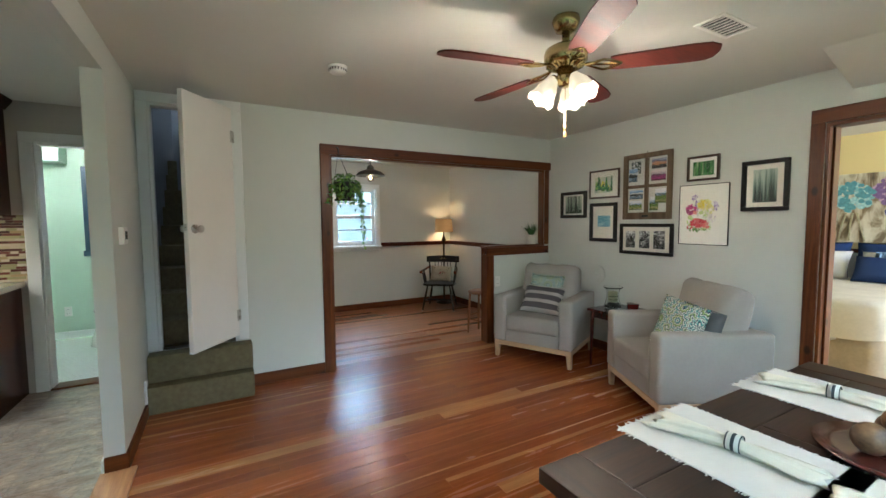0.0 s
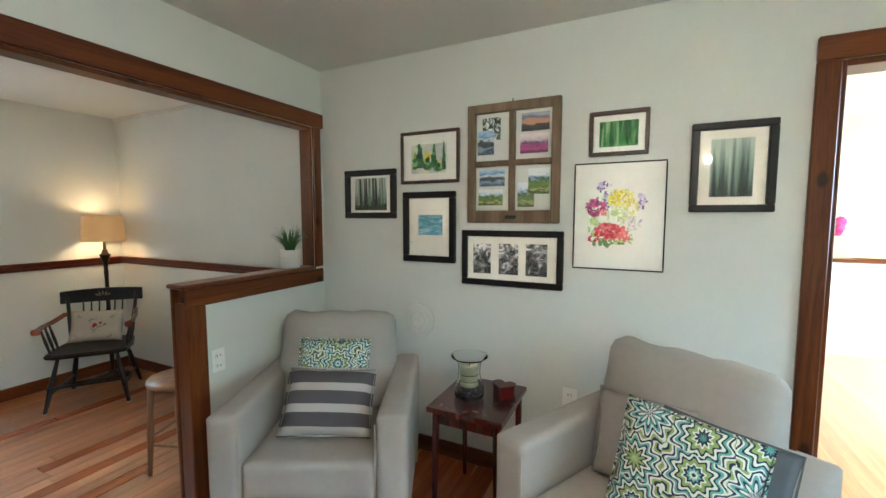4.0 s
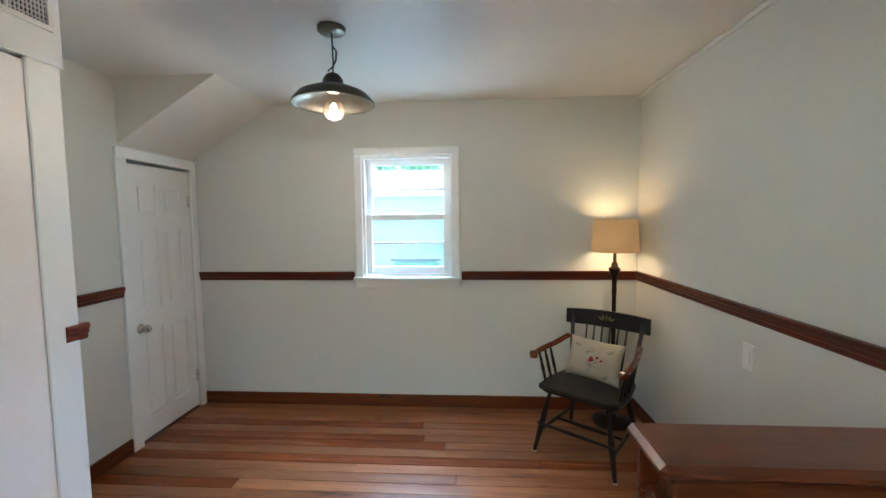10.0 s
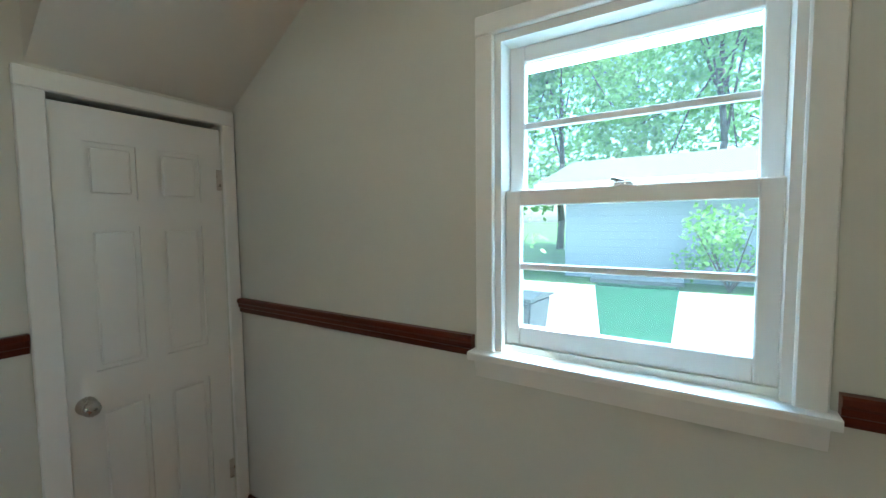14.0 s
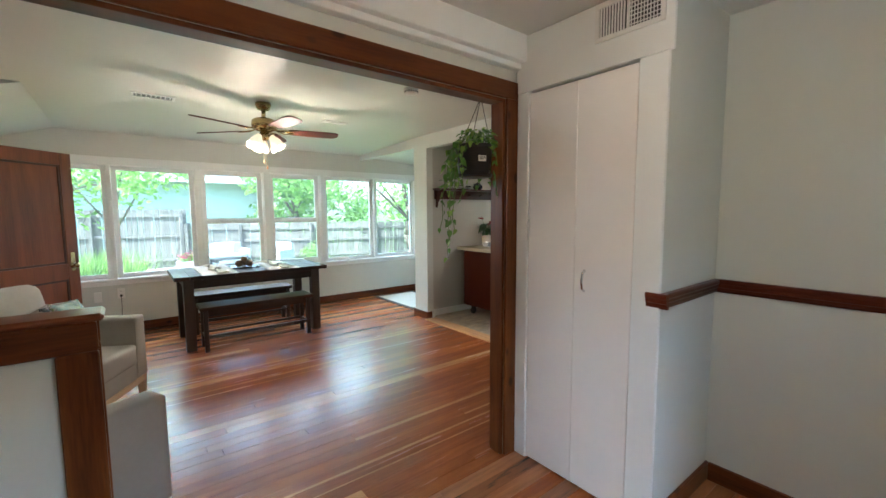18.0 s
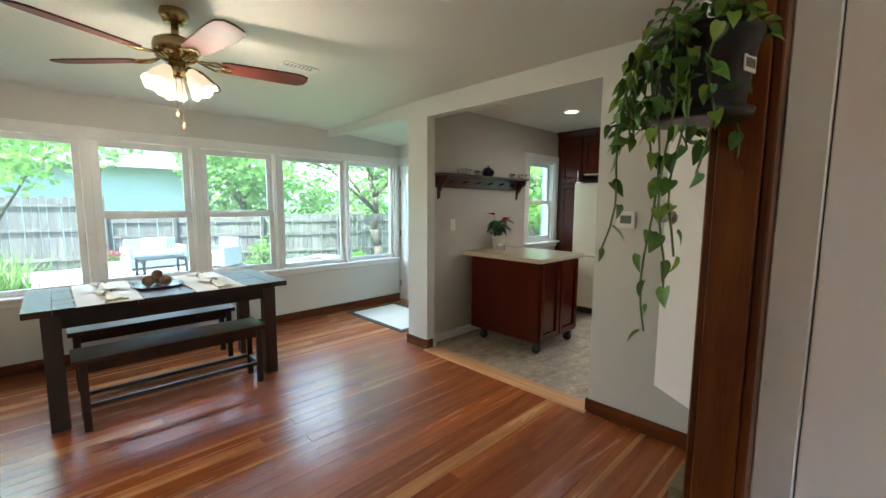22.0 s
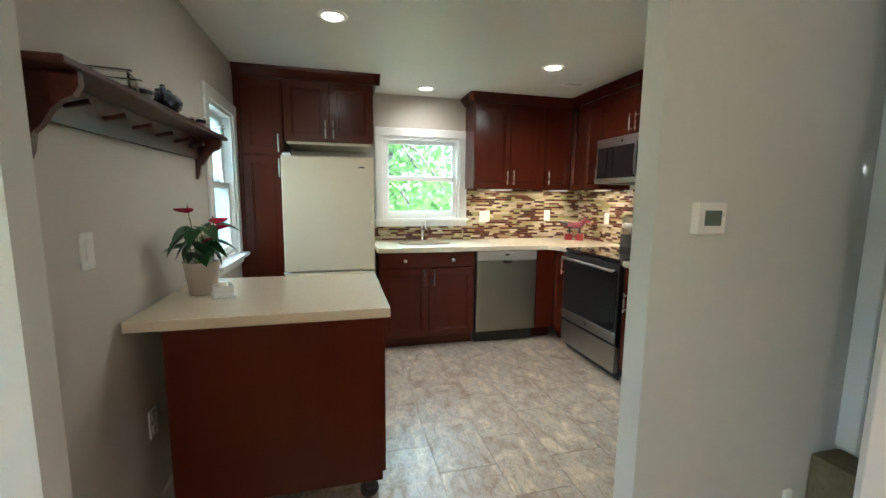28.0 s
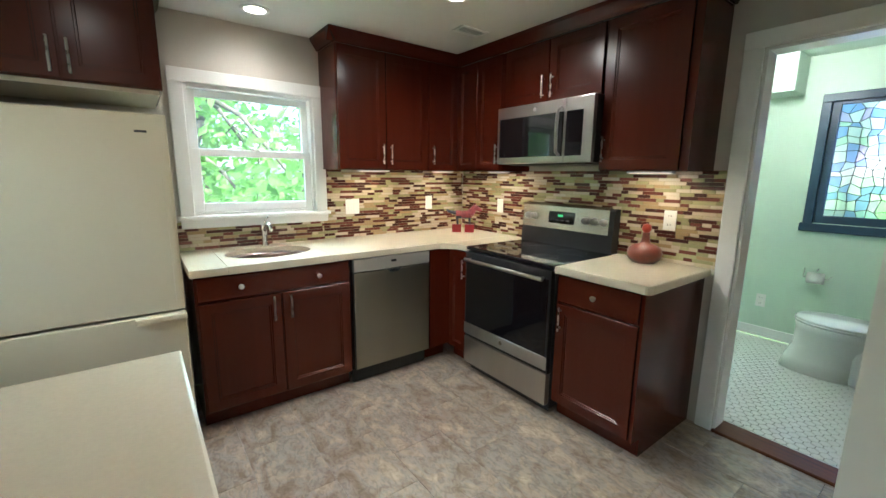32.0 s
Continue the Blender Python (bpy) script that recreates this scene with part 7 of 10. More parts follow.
for k, (u0, ang) in enumerate(((-0.05, 150), (-0.03, 115), (0.0, 90), (0.03, 65), (0.05, 30))):
    d = Vector((math.cos(radians(ang)), 0, math.sin(radians(ang))))
    c = Vector((u0 * 0.4, 0.293, 0.835))
    w = Vector((-d.z, 0, d.x)) * 0.007
    tip = c + d * 0.05
    q = [_bm.verts.new(v_) for v_ in (c, c + d * 0.025 + w, tip, c + d * 0.025 - w)]
    _bm.faces.new(q)
part("painted_leaves", _bm, M_GOLD, cr)
pm = e.matrix_basis @ pose(0, 0.075, 0.605, -18, 3, 0)
c_ = thing("embroidered_cushion", "cream cushion embroidered with red flowers on the chair", "cushion")
c_.matrix_basis = pm
M_CREAM = cloth("cream_canvas", (0.47, 0.40, 0.30), 450)
part("cover", pillow(BM(), 0.38, 0.28, 0.12, 14, 1.0, 0.012, 9.0), M_CREAM, c_, "", True)
M_EMR, M_EMG = material("red_thread", (0.25, 0.015, 0.02), 0.8, vary=0.3, scale=60), material("olive_thread", (0.10, 0.11, 0.04), 0.8, vary=0.3, scale=60)
def puff(x_, z_):
    """Depth of the cushion's front face at a spot."""
    return -0.055 * ((1 - abs(x_ / 0.19) ** 2.6) * (1 - abs(z_ / 0.15) ** 2.6)) ** 0.5 - 0.004
def motif(x_, z_, r, mt, nm="embroidery"):
    bm = BM()
    bmesh.ops.create_icosphere(bm, subdivisions=2, radius=1)
    bmesh.ops.transform(bm, matrix=Matrix.Translation((x_, puff(x_, z_), z_)) @ Matrix.Diagonal((r, 0.003, r * 0.8, 1)), verts=bm.verts)
    return part(nm, bm, mt, c_)
def stitch(pts, r=0.0018):
    out = []
    for (xa, za), (xb, zb) in zip(pts, pts[1:]):
        out += [(xa + (xb - xa) * k / 4, za + (zb - za) * k / 4) for k in range(4)]
    out.append(pts[-1])
    return part("stem_stitch", tube(BM(), [(x_, puff(x_, z_), z_) for x_, z_ in out], r, 5), M_EMG, c_)
motif(-0.008, 0.0, 0.024, M_EMR)
motif(0.036, 0.018, 0.012, M_EMR)
motif(0.066, 0.004, 0.010, M_EMR)
motif(-0.062, 0.008, 0.004, M_EMR)
motif(-0.008, 0.0, 0.004, M_GOLD)
stitch([(-0.010, -0.02), (-0.004, -0.05), (-0.012, -0.085)])
stitch([(-0.004, -0.045), (0.02, -0.02), (0.036, 0.008)])
stitch([(0.02, -0.02), (0.045, -0.012), (0.058, 0.0)])
stitch([(-0.036, 0.02), (-0.034, 0.045), (-0.012, 0.055), (0.012, 0.05)])
stitch([(-0.05, 0.035), (-0.034, 0.045), (-0.030, 0.06)])
stitch([(-0.004, -0.05), (-0.024, -0.035), (-0.032, -0.012)])
stitch([(0.0, -0.04), (0.022, -0.042), (0.036, -0.05)])
# sprigs in the corners
for x_, z_, d in ((-0.115, 0.085, 1), (0.115, 0.075, -1), (-0.125, -0.085, 1), (0.105, -0.095, -1)):
    stitch([(x_ - 0.022 * d, z_ + 0.014), (x_ + 0.018 * d, z_ - 0.010)], 0.0014)
    for k in range(4):
        u = -0.4 + 0.35 * k
        stitch([(x_ + 0.018 * d * u, z_ - 0.010 * u), (x_ + 0.018 * d * u + 0.010 * d * (1 if k % 2 else -0.2), z_ - 0.010 * u - 0.016 * (0.4 if k % 2 else 1))], 0.0022)

# return-air grille above the closet
e = thing("air_grille", "white return-air grille above the closet", "vent", CX + 0.016, 4.31, 2.195, 90)
bm = BM()
for a in ((-0.15, 0.15, 0.06, 0.08), (-0.15, 0.15, -0.08, -0.06), (-0.15, -0.13, -0.06, 0.06), (0.13, 0.15, -0.06, 0.06), (-0.006, 0.006, -0.06, 0.06)):
    bx(bm, a[0], a[1], -0.010, 0, a[2], a[3], 0.002)
part("frame", bm, M_WHITEP, e)
# black plate in place of the grille's inner shade
part("duct", bx(BM(), -0.13, 0.13, -0.002, 0, -0.06, 0.06), M_BLACK, e, "black sheet standing in for the shade behind the slats")
for i in range(9):
    part("slat", bx(BM(), -0.125 + i * 0.013, -0.119 + i * 0.013, -0.008, -0.003, -0.06, 0.06), M_WHITEP, e)
for i in range(9):
    part("slat", bx(BM(), 0.012 + i * 0.013, 0.0145 + i * 0.013, -0.008, -0.003, -0.06, 0.06), M_WHITEP, e)
for i in range(7):
    part("slat", bx(BM(), 0.008, 0.128, -0.007, -0.003, -0.052 + i * 0.017, -0.049 + i * 0.017), M_WHITEP, e)

# ---- kitchen ----
def bar_handle(parent, x, z, ln=0.14, vertical=True):
    bm = BM()
    if vertical:
        rod(bm, (x, -0.042, z - ln / 2), (x, -0.042, z + ln / 2), 0.0055, None, 8)
        for s in (-1, 1):
            rod(bm, (x, -0.02, z + s * ln * 0.36), (x, -0.042, z + s * ln * 0.36), 0.004, None, 6)
    else:
        rod(bm, (x - ln / 2, -0.042, z), (x + ln / 2, -0.042, z), 0.0055, None, 8)
        for s in (-1, 1):
            rod(bm, (x + s * ln * 0.36, -0.02, z), (x + s * ln * 0.36, -0.042, z), 0.004, None, 6)
    return part("handle", bm, M_NICKEL, parent, "brushed steel bar handle")


def round_knob(parent, x, z):
    bm = lathe(BM(), [(0.006, 0), (0.006, 0.012), (0.014, 0.018), (0.015, 0.024), (0.008, 0.03), (0, 0.03)], 14)
    moved(bm, pose(x, -0.02, z, 90))
    return part("handle", bm, M_NICKEL, parent, "round steel knob", True)


def shaker(parent, x0, x1, z0, z1, handle=None, name="door", st=0.055):
    bm = bx(BM(), x0, x1, -0.02, 0, z0, z1)
    bmesh.ops.bevel(bm, geom=[e for e in bm.edges if all(v.co.y < -0.01 for v in e.verts)], offset=0.0025, segments=1, affect="EDGES")
    bm.faces.ensure_lookup_table()
    f = max((q for q in bm.faces if q.normal.y < -0.9 or q.calc_center_median().y < -0.0199), key=lambda q: q.calc_area())
    for wide, deep in ((st, 0.0), (0.003, 0.005), (0.007, 0.0), (0.003, 0.005)):
        bmesh.ops.inset_region(bm, faces=[f], thickness=wide, use_even_offset=True)
        for v in f.verts:
            v.co.y += deep
    d = part(name, bm, M_CHERRY, parent)
    if handle:
        k, hx, hz = handle
        bar_handle(d, hx, hz) if k == "bar" else round_knob(d, hx, hz)
    return d


def slab(parent, x0, x1, z0, z1, knobs, name="drawer"):
    d = part(name, bx(BM(), x0, x1, -0.02, 0, z0, z1, 0.004), M_CHERRYX, parent)
    for kx in knobs:
        round_knob(d, kx, (z0 + z1) / 2)
    return d


def cabinet(label, x, y, rz, w, d, z0, z1, toe=True, name="kitchen_cabinet"):
    """Local x across the front, local y into the wall, front at y = 0."""
    e = thing(name, label, "cabinet", x, y, 0, rz)
    part("body", bx(BM(), 0.001, w - 0.001, 0.001, d, z0, z1, 0.001), M_CHERRY, e)
    if toe:
        part("toe_kick", bx(BM(), 0.001, w - 0.001, 0.06, d, 0, z0), M_CHERRY, e)
    return e


GROUP_B, FX_, FY_ = "kitchen base cabinets", -2.60, 3.705
e = cabinet("cherry sink base cabinet with two doors and a false drawer", FX_, 2.035, 90, 0.865, 0.60, 0.10, 0.872)
slab(e, 0.012, 0.853, 0.735, 0.865, (0.22, 0.65), "false_drawer")
shaker(e, 0.012, 0.429, 0.11, 0.725, ("bar", 0.385, 0.645))
shaker(e, 0.435, 0.853, 0.11, 0.725, ("bar", 0.48, 0.645))
e = cabinet("cherry corner filler cabinet", FX_, 3.512, 90, 0.193, 0.60, 0.10, 0.872)
part("filler_panel", bx(BM(), 0.004, 0.185, -0.02, 0, 0.11, 0.865, 0.002), M_CHERRY, e)
e = cabinet("narrow cherry base cabinet beside the range", -2.60, FY_, 0, 0.238, KN - FY_, 0.10, 0.872)
shaker(e, 0.03, 0.232, 0.11, 0.865, ("bar", 0.205, 0.74), "door", 0.045)
e = cabinet("cherry base cabinet with one drawer and one door", -1.592, FY_, 0, 0.492, KN - FY_, 0.10, 0.872)
slab(e, 0.012, 0.48, 0.715, 0.865, (0.246,))
shaker(e, 0.012, 0.48, 0.11, 0.705, ("bar", 0.045, 0.62))
part("side_panel", prism(BM(), [(-0.02, 0.10), (0.06, 0.10), (0.06, 0.0), (KN - FY_, 0.0), (KN - FY_, 0.872), (-0.02, 0.872)], 0.492, 0.505, "x"), M_CHERRY, e)

# dishwasher
M_STEELD = material("dark_brushed_steel", (0.30, 0.285, 0.235), 0.31, 1.0, vary=0.025, scale=8, stretch=(1, 1, 0.03))
e = thing("dishwasher", "stainless steel dishwasher under the counter", "dishwasher", FX_, 2.905, 0, 90)
part("tub", bx(BM(), 0.006, 0.598, 0.0, 0.58, 0.10, 0.868), M_BLACK, e)
part("door", bx(BM(), 0.008, 0.596, -0.03, 0, 0.115, 0.775, 0.006, 2), M_STEELD, e)
_cp = part("control_panel", bx(BM(), 0.008, 0.596, -0.032, 0, 0.782, 0.866, 0.006, 2), material("light_steel_panel", (0.42, 0.40, 0.36), 0.35, 0.6, vary=0.03), e, "pale steel control panel")
part("badge", bx(BM(), 0.28, 0.32, -0.0335, -0.031, 0.825, 0.842), M_BLACK, _cp)
part("handle_recess", prism(BM(), [(0.25, 0.775), (0.28, 0.755), (0.33, 0.755), (0.36, 0.775)], -0.0315, -0.028, "y"), M_CHROME, e, "scooped pocket handle")
part("toe_kick", bx(BM(), 0.008, 0.596, 0.03, 0.05, 0, 0.11), M_BLACK, e)

# range
e = thing("range", "stainless steel electric range with a black glass top", "range", -2.355, 3.67, 0, 0)
w = 0.755
part("body", bx(BM(), 0.002, w - 0.002, 0.03, 0.63, 0.03, 0.90, 0.003), M_BLACK, e)
part("cooktop", bx(BM(), 0.0, w, 0.0, 0.58, 0.895, 0.918, 0.006, 2), M_BLKGLASS, e, "black ceramic glass cooktop")
_ct = [o for o in e.children if o.name.startswith("cooktop")][0]
M_BURN = material("burner_print", (0.10, 0.10, 0.10), 0.25, vary=0.2)
for bxx, byy, r in ((0.20, 0.16, 0.10), (0.56, 0.16, 0.08), (0.20, 0.43, 0.075), (0.56, 0.43, 0.10)):
    for k in (0, 1):
        part("burner_ring", lathe(BM(), [(r * (1 - 0.35 * k), 0.9182), (r * (1 - 0.35 * k), 0.9188), (r * (1 - 0.35 * k) - 0.004, 0.9188), (r * (1 - 0.35 * k) - 0.004, 0.9182)], 28, bxx, byy, 0, cap=False), M_BURN, _ct)
od = part("oven_door", bx(BM(), 0.006, w - 0.006, -0.010, 0.03, 0.285, 0.885, 0.006, 2), M_BLACK, e, "black oven door")
part("steel_band", bx(BM(), 0.006, w - 0.006, -0.0155, -0.008, 0.287, 0.368, 0.003), M_STEEL, od, "brushed steel band")
part("oven_window", bx(BM(), 0.02, w - 0.02, -0.0165, -0.010, 0.37, 0.835, 0.003), M_BLKGLASS, od, "black oven window")
part("oven_badge", lathe(BM(), [(0, 0), (0.013, 0), (0.013, 0.003), (0, 0.003)], 14), M_CHROME, od).matrix_basis = pose(w / 2, -0.0155, 0.33, 90)
bm = tube(BM(), [(0.04, -0.05, 0.835), (w - 0.04, -0.05, 0.835)], 0.012, 10)
for s in (0.06, w - 0.06):
    rod(bm, (s, -0.012, 0.835), (s, -0.05, 0.835), 0.009, None, 8)
part("oven_handle", bm, M_STEEL, od, "round steel oven handle", True)
part("storage_drawer", bx(BM(), 0.006, w - 0.006, -0.010, 0.03, 0.065, 0.262, 0.005, 2), M_STEEL, e)
part("drawer_gap", bx(BM(), 0.006, w - 0.006, 0.0, 0.03, 0.262, 0.285), M_BLACK, e)
part("kick_plate", bx(BM(), 0.02, w - 0.02, 0.05, 0.06, 0.0, 0.065), M_BLACK, e)
bg = part("backguard", prism(BM(), [(0.56, 0.918), (0.64, 0.918), (0.64, 1.20), (0.60, 1.205), (0.575, 1.19)], 0.0, w, "x"), M_BLACK, e, "black backguard")
cp = part("control_panel", prism(BM(), [(0.5600, 1.035), (0.5685, 1.196), (0.600, 1.214), (0.604, 1.206), (0.576, 1.190), (0.568, 1.035)], 0.006, w - 0.03, "x"), material("polished_steel_panel", (0.60, 0.58, 0.54), 0.26, 1.0, vary=0.04, scale=8, stretch=(1, 1, 0.03)), bg, "steel control panel")
part("display", moved(bx(BM(), 0.25, 0.47, -0.003, 0.006, -0.042, 0.042, 0.002), pose(0, 0.5642, 1.118, -3)), M_BLKGLASS, bg, "black display with green digits")
M_LED = material("green_led", (0.05, 0.5, 0.15), 0.4, emit=0.03, emit_colour=(0.2, 1.0, 0.4))
part("clock_digits", bx(BM(), 0.335, 0.375, 0.5588, 0.5602, 1.125, 1.140), M_LED, bg, "dim green clock digits")
for kx in (0.065, 0.12, 0.56, 0.625, 0.69):
    bm = lathe(BM(), [(0.026, 0), (0.026, 0.006), (0.021, 0.012), (0.019, 0.03), (0.015, 0.034), (0, 0.034)], 16)
    moved(bm, pose(kx, 0.5645, 1.115, 87))
    kb = part("burner_knob", bm, M_STEEL, bg, "round steel burner knob", True)
for i in range(4):
    part("button", bx(BM(), 0.27 + 0.045 * i, 0.295 + 0.045 * i, 0.5590, 0.5605, 1.095, 1.104), M_BURN, bg)

# countertops
ctw = thing("countertop", "cream solid-surface countertop with an undermount steel sink", "countertop", 0, 0, 0)
SX, SY, SA, SB = -2.90, 2.49, 0.185, 0.255
bm = BM()
bx(bm, KX, -2.565, 2.02, 2.20, 0.873, 0.915, 0.006, 2)
bx(bm, KX, -2.565, 2.78, KN, 0.873, 0.915, 0.006, 2)
bx(bm, -2.5652, -2.362, 3.685, KN, 0.873, 0.915, 0.006, 2)
prism(bm, [(-2.566, 3.60), (-2.566, 3.69), (-2.47, 3.69)], 0.8735, 0.9148, "z")
# plate with the oval cut-out
n = 40
outer, inner = [], []
for i in range(n):
    a = 2 * math.pi * i / n
    c, s = math.cos(a), math.sin(a)
    k = 1 / max(abs(c) / 1.0, abs(s) / 1.0)
    ox, oy = c * k, s * k
    X = -2.565 if ox > 0.999 else (KX if ox < -0.999 else (SX + ox * (-2.565 - SX) if ox > 0 else SX + ox * (SX - KX)))
    Y = SY + oy * 0.29
    outer.append([bm.verts.new((X, Y, z)) for z in (0.915, 0.873)])
    inner.append([bm.verts.new((SX + SA * c, SY + SB * s, z)) for z in (0.915, 0.885)])
for i in range(n):
    j = (i + 1) % n
    bm.faces.new((outer[i][0], outer[j][0], inner[j][0], inner[i][0]))
    bm.faces.new((inner[i][0], inner[j][0], inner[j][1], inner[i][1]))
    bm.faces.new((outer[i][0], outer[i][1], outer[j][1], outer[j][0]))
part("slab", bm, M_COUNTER, ctw)
bm = BM()
prof = [(1.04, 0.884), (1.0, 0.880), (0.96, 0.80), (0.85, 0.745), (0.2, 0.735), (0.14, 0.730), (0, 0.730)]
lathe(bm, prof, 36, cap=False)
bmesh.ops.transform(bm, matrix=Matrix.Translation((SX, SY, 0)) @ Matrix.Diagonal((SA, SB, 1, 1)), verts=bm.verts)
part("sink_bowl", bm, M_STEEL, ctw, "oval stainless steel sink bowl", True)
part("countertop_splash", bx(BM(), KX, KX + 0.002, 2.02, 2.03, 0.915, 0.916), M_COUNTER, ctw)
e = thing("countertop", "cream solid-surface countertop beside the range", "countertop", 0, 0, 0)
bm = BM()
prism(bm, [(-1.597, 3.67), (-1.08, 3.67), (-1.06, 3.69), (-1.06, KN), (-1.597, KN)], 0.873, 0.915, "z")
bmesh.ops.bevel(bm, geom=list(bm.edges), offset=0.005, segments=2, affect="EDGES")
part("slab", bm, M_COUNTER, e)
# faucet
e = thing("faucet", "chrome single-lever kitchen faucet behind the sink", "faucet", -3.12, 2.52, 0.915)
part("base", lathe(BM(), [(0, 0), (0.026, 0), (0.026, 0.012), (0.018, 0.02), (0.018, 0.10), (0.022, 0.12), (0.016, 0.15), (0, 0.155)], 18), M_CHROME, e, "", True)
part("spout", tube(BM(), [(0, 0, 0.10), (0.04, 0, 0.145), (0.10, 0, 0.165), (0.16, 0, 0.155), (0.175, 0, 0.125)], 0.012, 10), M_CHROME, e, "", True)
part("lever", tube(BM(), [(0, 0, 0.15), (-0.01, 0.02, 0.19), (-0.01, 0.03, 0.20)], 0.008, 8), M_CHROME, e, "", True)

# uppers
UF, UNF, UZ0, UZ1 = -2.915, 4.02, 1.438, 2.255
e = cabinet("cherry wall cabinet with two tall doors beside the window", UF, 2.975, 90, 0.742, UF - KX, UZ0, UZ1, False, "wall_cabinet")
shaker(e, 0.006, 0.368, UZ0 + 0.006, UZ1 - 0.01, ("bar", 0.338, 1.55))
shaker(e, 0.374, 0.736, UZ0 + 0.006, UZ1 - 0.01, ("bar", 0.404, 1.55))
e = thing("wall_cabinet", "cherry corner wall cabinet with folding doors", "cabinet", UF, 3.72, 0, 90)
part("body", bx(BM(), 0, KN - 3.72, 0, UF - KX, UZ0, UZ1, 0.001), M_CHERRY, e)
shaker(e, 0.006, 0.28, UZ0 + 0.006, UZ1 - 0.01, ("bar", 0.04, 1.56), "door", 0.045)
e = cabinet("narrow cherry wall cabinets beside the microwave", UF, UNF, 0, 0.52, KN - UNF, UZ0, UZ1, False, "wall_cabinet")
shaker(e, 0.022, 0.255, UZ0 + 0.006, UZ1 - 0.01, None, "door", 0.045)
shaker(e, 0.262, 0.514, UZ0 + 0.006, UZ1 - 0.01, ("bar", 0.49, 1.56), "door", 0.045)
e = cabinet("short cherry wall cabinet above the microwave", -2.368, UNF, 0, 0.77, KN - UNF, 1.865, UZ1, False, "wall_cabinet")
shaker(e, 0.006, 0.382, 1.871, UZ1 - 0.01, ("bar", 0.35, 1.965))
shaker(e, 0.388, 0.764, 1.871, UZ1 - 0.01, ("bar", 0.42, 1.965))
e = cabinet("tall cherry wall cabinet with one wide door", -1.592, UNF, 0, 0.482, KN - UNF, UZ0, UZ1, False, "wall_cabinet")
shaker(e, 0.006, 0.44, UZ0 + 0.006, UZ1 - 0.01, ("bar", 0.03, 1.56))
part("end_stile", bx(BM(), 0.444, 0.482, -0.006, 0.0, UZ0, UZ1), M_CHERRY, e)
# crown moulding of the wall cabinets
def crown(name, pts):
    e = thing(name, "cherry crown moulding along the cabinet tops", "moulding", 0, 0, 0)
    prof = [(0.0, 0.0), (0.012, 0.0), (0.018, 0.015), (0.05, 0.06), (0.055, KZ - UZ1), (0.0, KZ - UZ1)]
    for (x0, y0), (x1, y1), (nx, ny) in pts:
        bm = BM()
        a = [bm.verts.new((x0 + nx * d, y0 + ny * d, UZ1 + z)) for d, z in prof]
        b = [bm.verts.new((x1 + nx * d, y1 + ny * d, UZ1 + z)) for d, z in prof]
        # mitred ends
        for i in range(len(prof)):
            d = prof[i][0]
            a[i].co += Vector((pts_dir(x0, y0, x1, y1) * -d * 1.0)) if pts_m[name][0] else Vector()
            b[i].co += Vector((pts_dir(x0, y0, x1, y1) * d * 1.0)) if pts_m[name][1] else Vector()
        for i in range(len(prof)):
            j = (i + 1) % len(prof)
            bm.faces.new((a[i], a[j], b[j], b[i]))
        bm.faces.new(a)
        bm.faces.new(b[::-1])
        part("strip", bm, M_CHERRYX, e)
    return e
def pts_dir(x0, y0, x1, y1):
    return Vector((x1 - x0, y1 - y0, 0)).normalized()
pts_m = {"crown_moulding": (False, False)}
crown("crown_moulding", [((UF, 2.92), (UF, UNF + 0.02), (1, 0)), ((UF - 0.0, UNF), (-1.06, UNF), (0, -1)), ((KX, 2.975), (UF + 0.055, 2.975), (0, -1)), ((-1.11, UNF - 0.055), (-1.11, KN), (1, 0))])
crown("crown_moulding", [((-2.635, KS + 0.002), (-2.635, 2.055), (1, 0)), ((KX, 2.0), (-2.58, 2.0), (0, 1))])

# microwave
e = thing("microwave", "stainless over-the-range microwave with a black glass door", "microwave", -2.345, 3.925, 0, 0)
w = 0.755
part("body", bx(BM(), 0.0, w, 0.03, KN - 3.925, 1.485, 1.862, 0.004), M_BLACK, e)
dr = part("door", bx(BM(), 0.0, 0.565, 0.0, 0.03, 1.487, 1.86, 0.006, 2), M_STEEL, e)
part("door_window", bx(BM(), 0.022, 0.556, -0.004, 0.002, 1.527, 1.785, 0.003), M_BLKGLASS, dr, "black door window")
part("handle", tube(BM(), [(0.535, 0.0, 1.53), (0.535, -0.035, 1.55), (0.535, -0.04, 1.67), (0.535, -0.035, 1.79), (0.535, 0.0, 1.81)], 0.010, 10), M_STEEL, dr, "curved steel handle", True)
part("badge", lathe(BM(), [(0, 0), (0.012, 0), (0.012, 0.003), (0, 0.003)], 12), M_CHROME, dr).matrix_basis = pose(0.33, 0.0, 1.82, 90)
cpn = part("control_panel", bx(BM(), 0.568, w, 0.0, 0.03, 1.487, 1.86, 0.006, 2), M_STEEL, e)
part("keypad", bx(BM(), 0.574, 0.690, -0.004, 0.002, 1.527, 1.785, 0.003), M_BLKGLASS, cpn, "black touch keypad")
part("underside_vent", bx(BM(), 0.06, w - 0.06, 0.06, 0.36, 1.478, 1.485), M_BLACK, e)

# pantry, fridge, cabinet over the fridge
e = cabinet("tall cherry pantry cabinet with two doors", -2.635, KS + 0.002, 90, 0.345, -2.635 - KX, 0.10, UZ1, True, "pantry_cabinet")
shaker(e, 0.05, 0.336, 1.675, UZ1 - 0.01, ("bar", 0.312, 1.76))
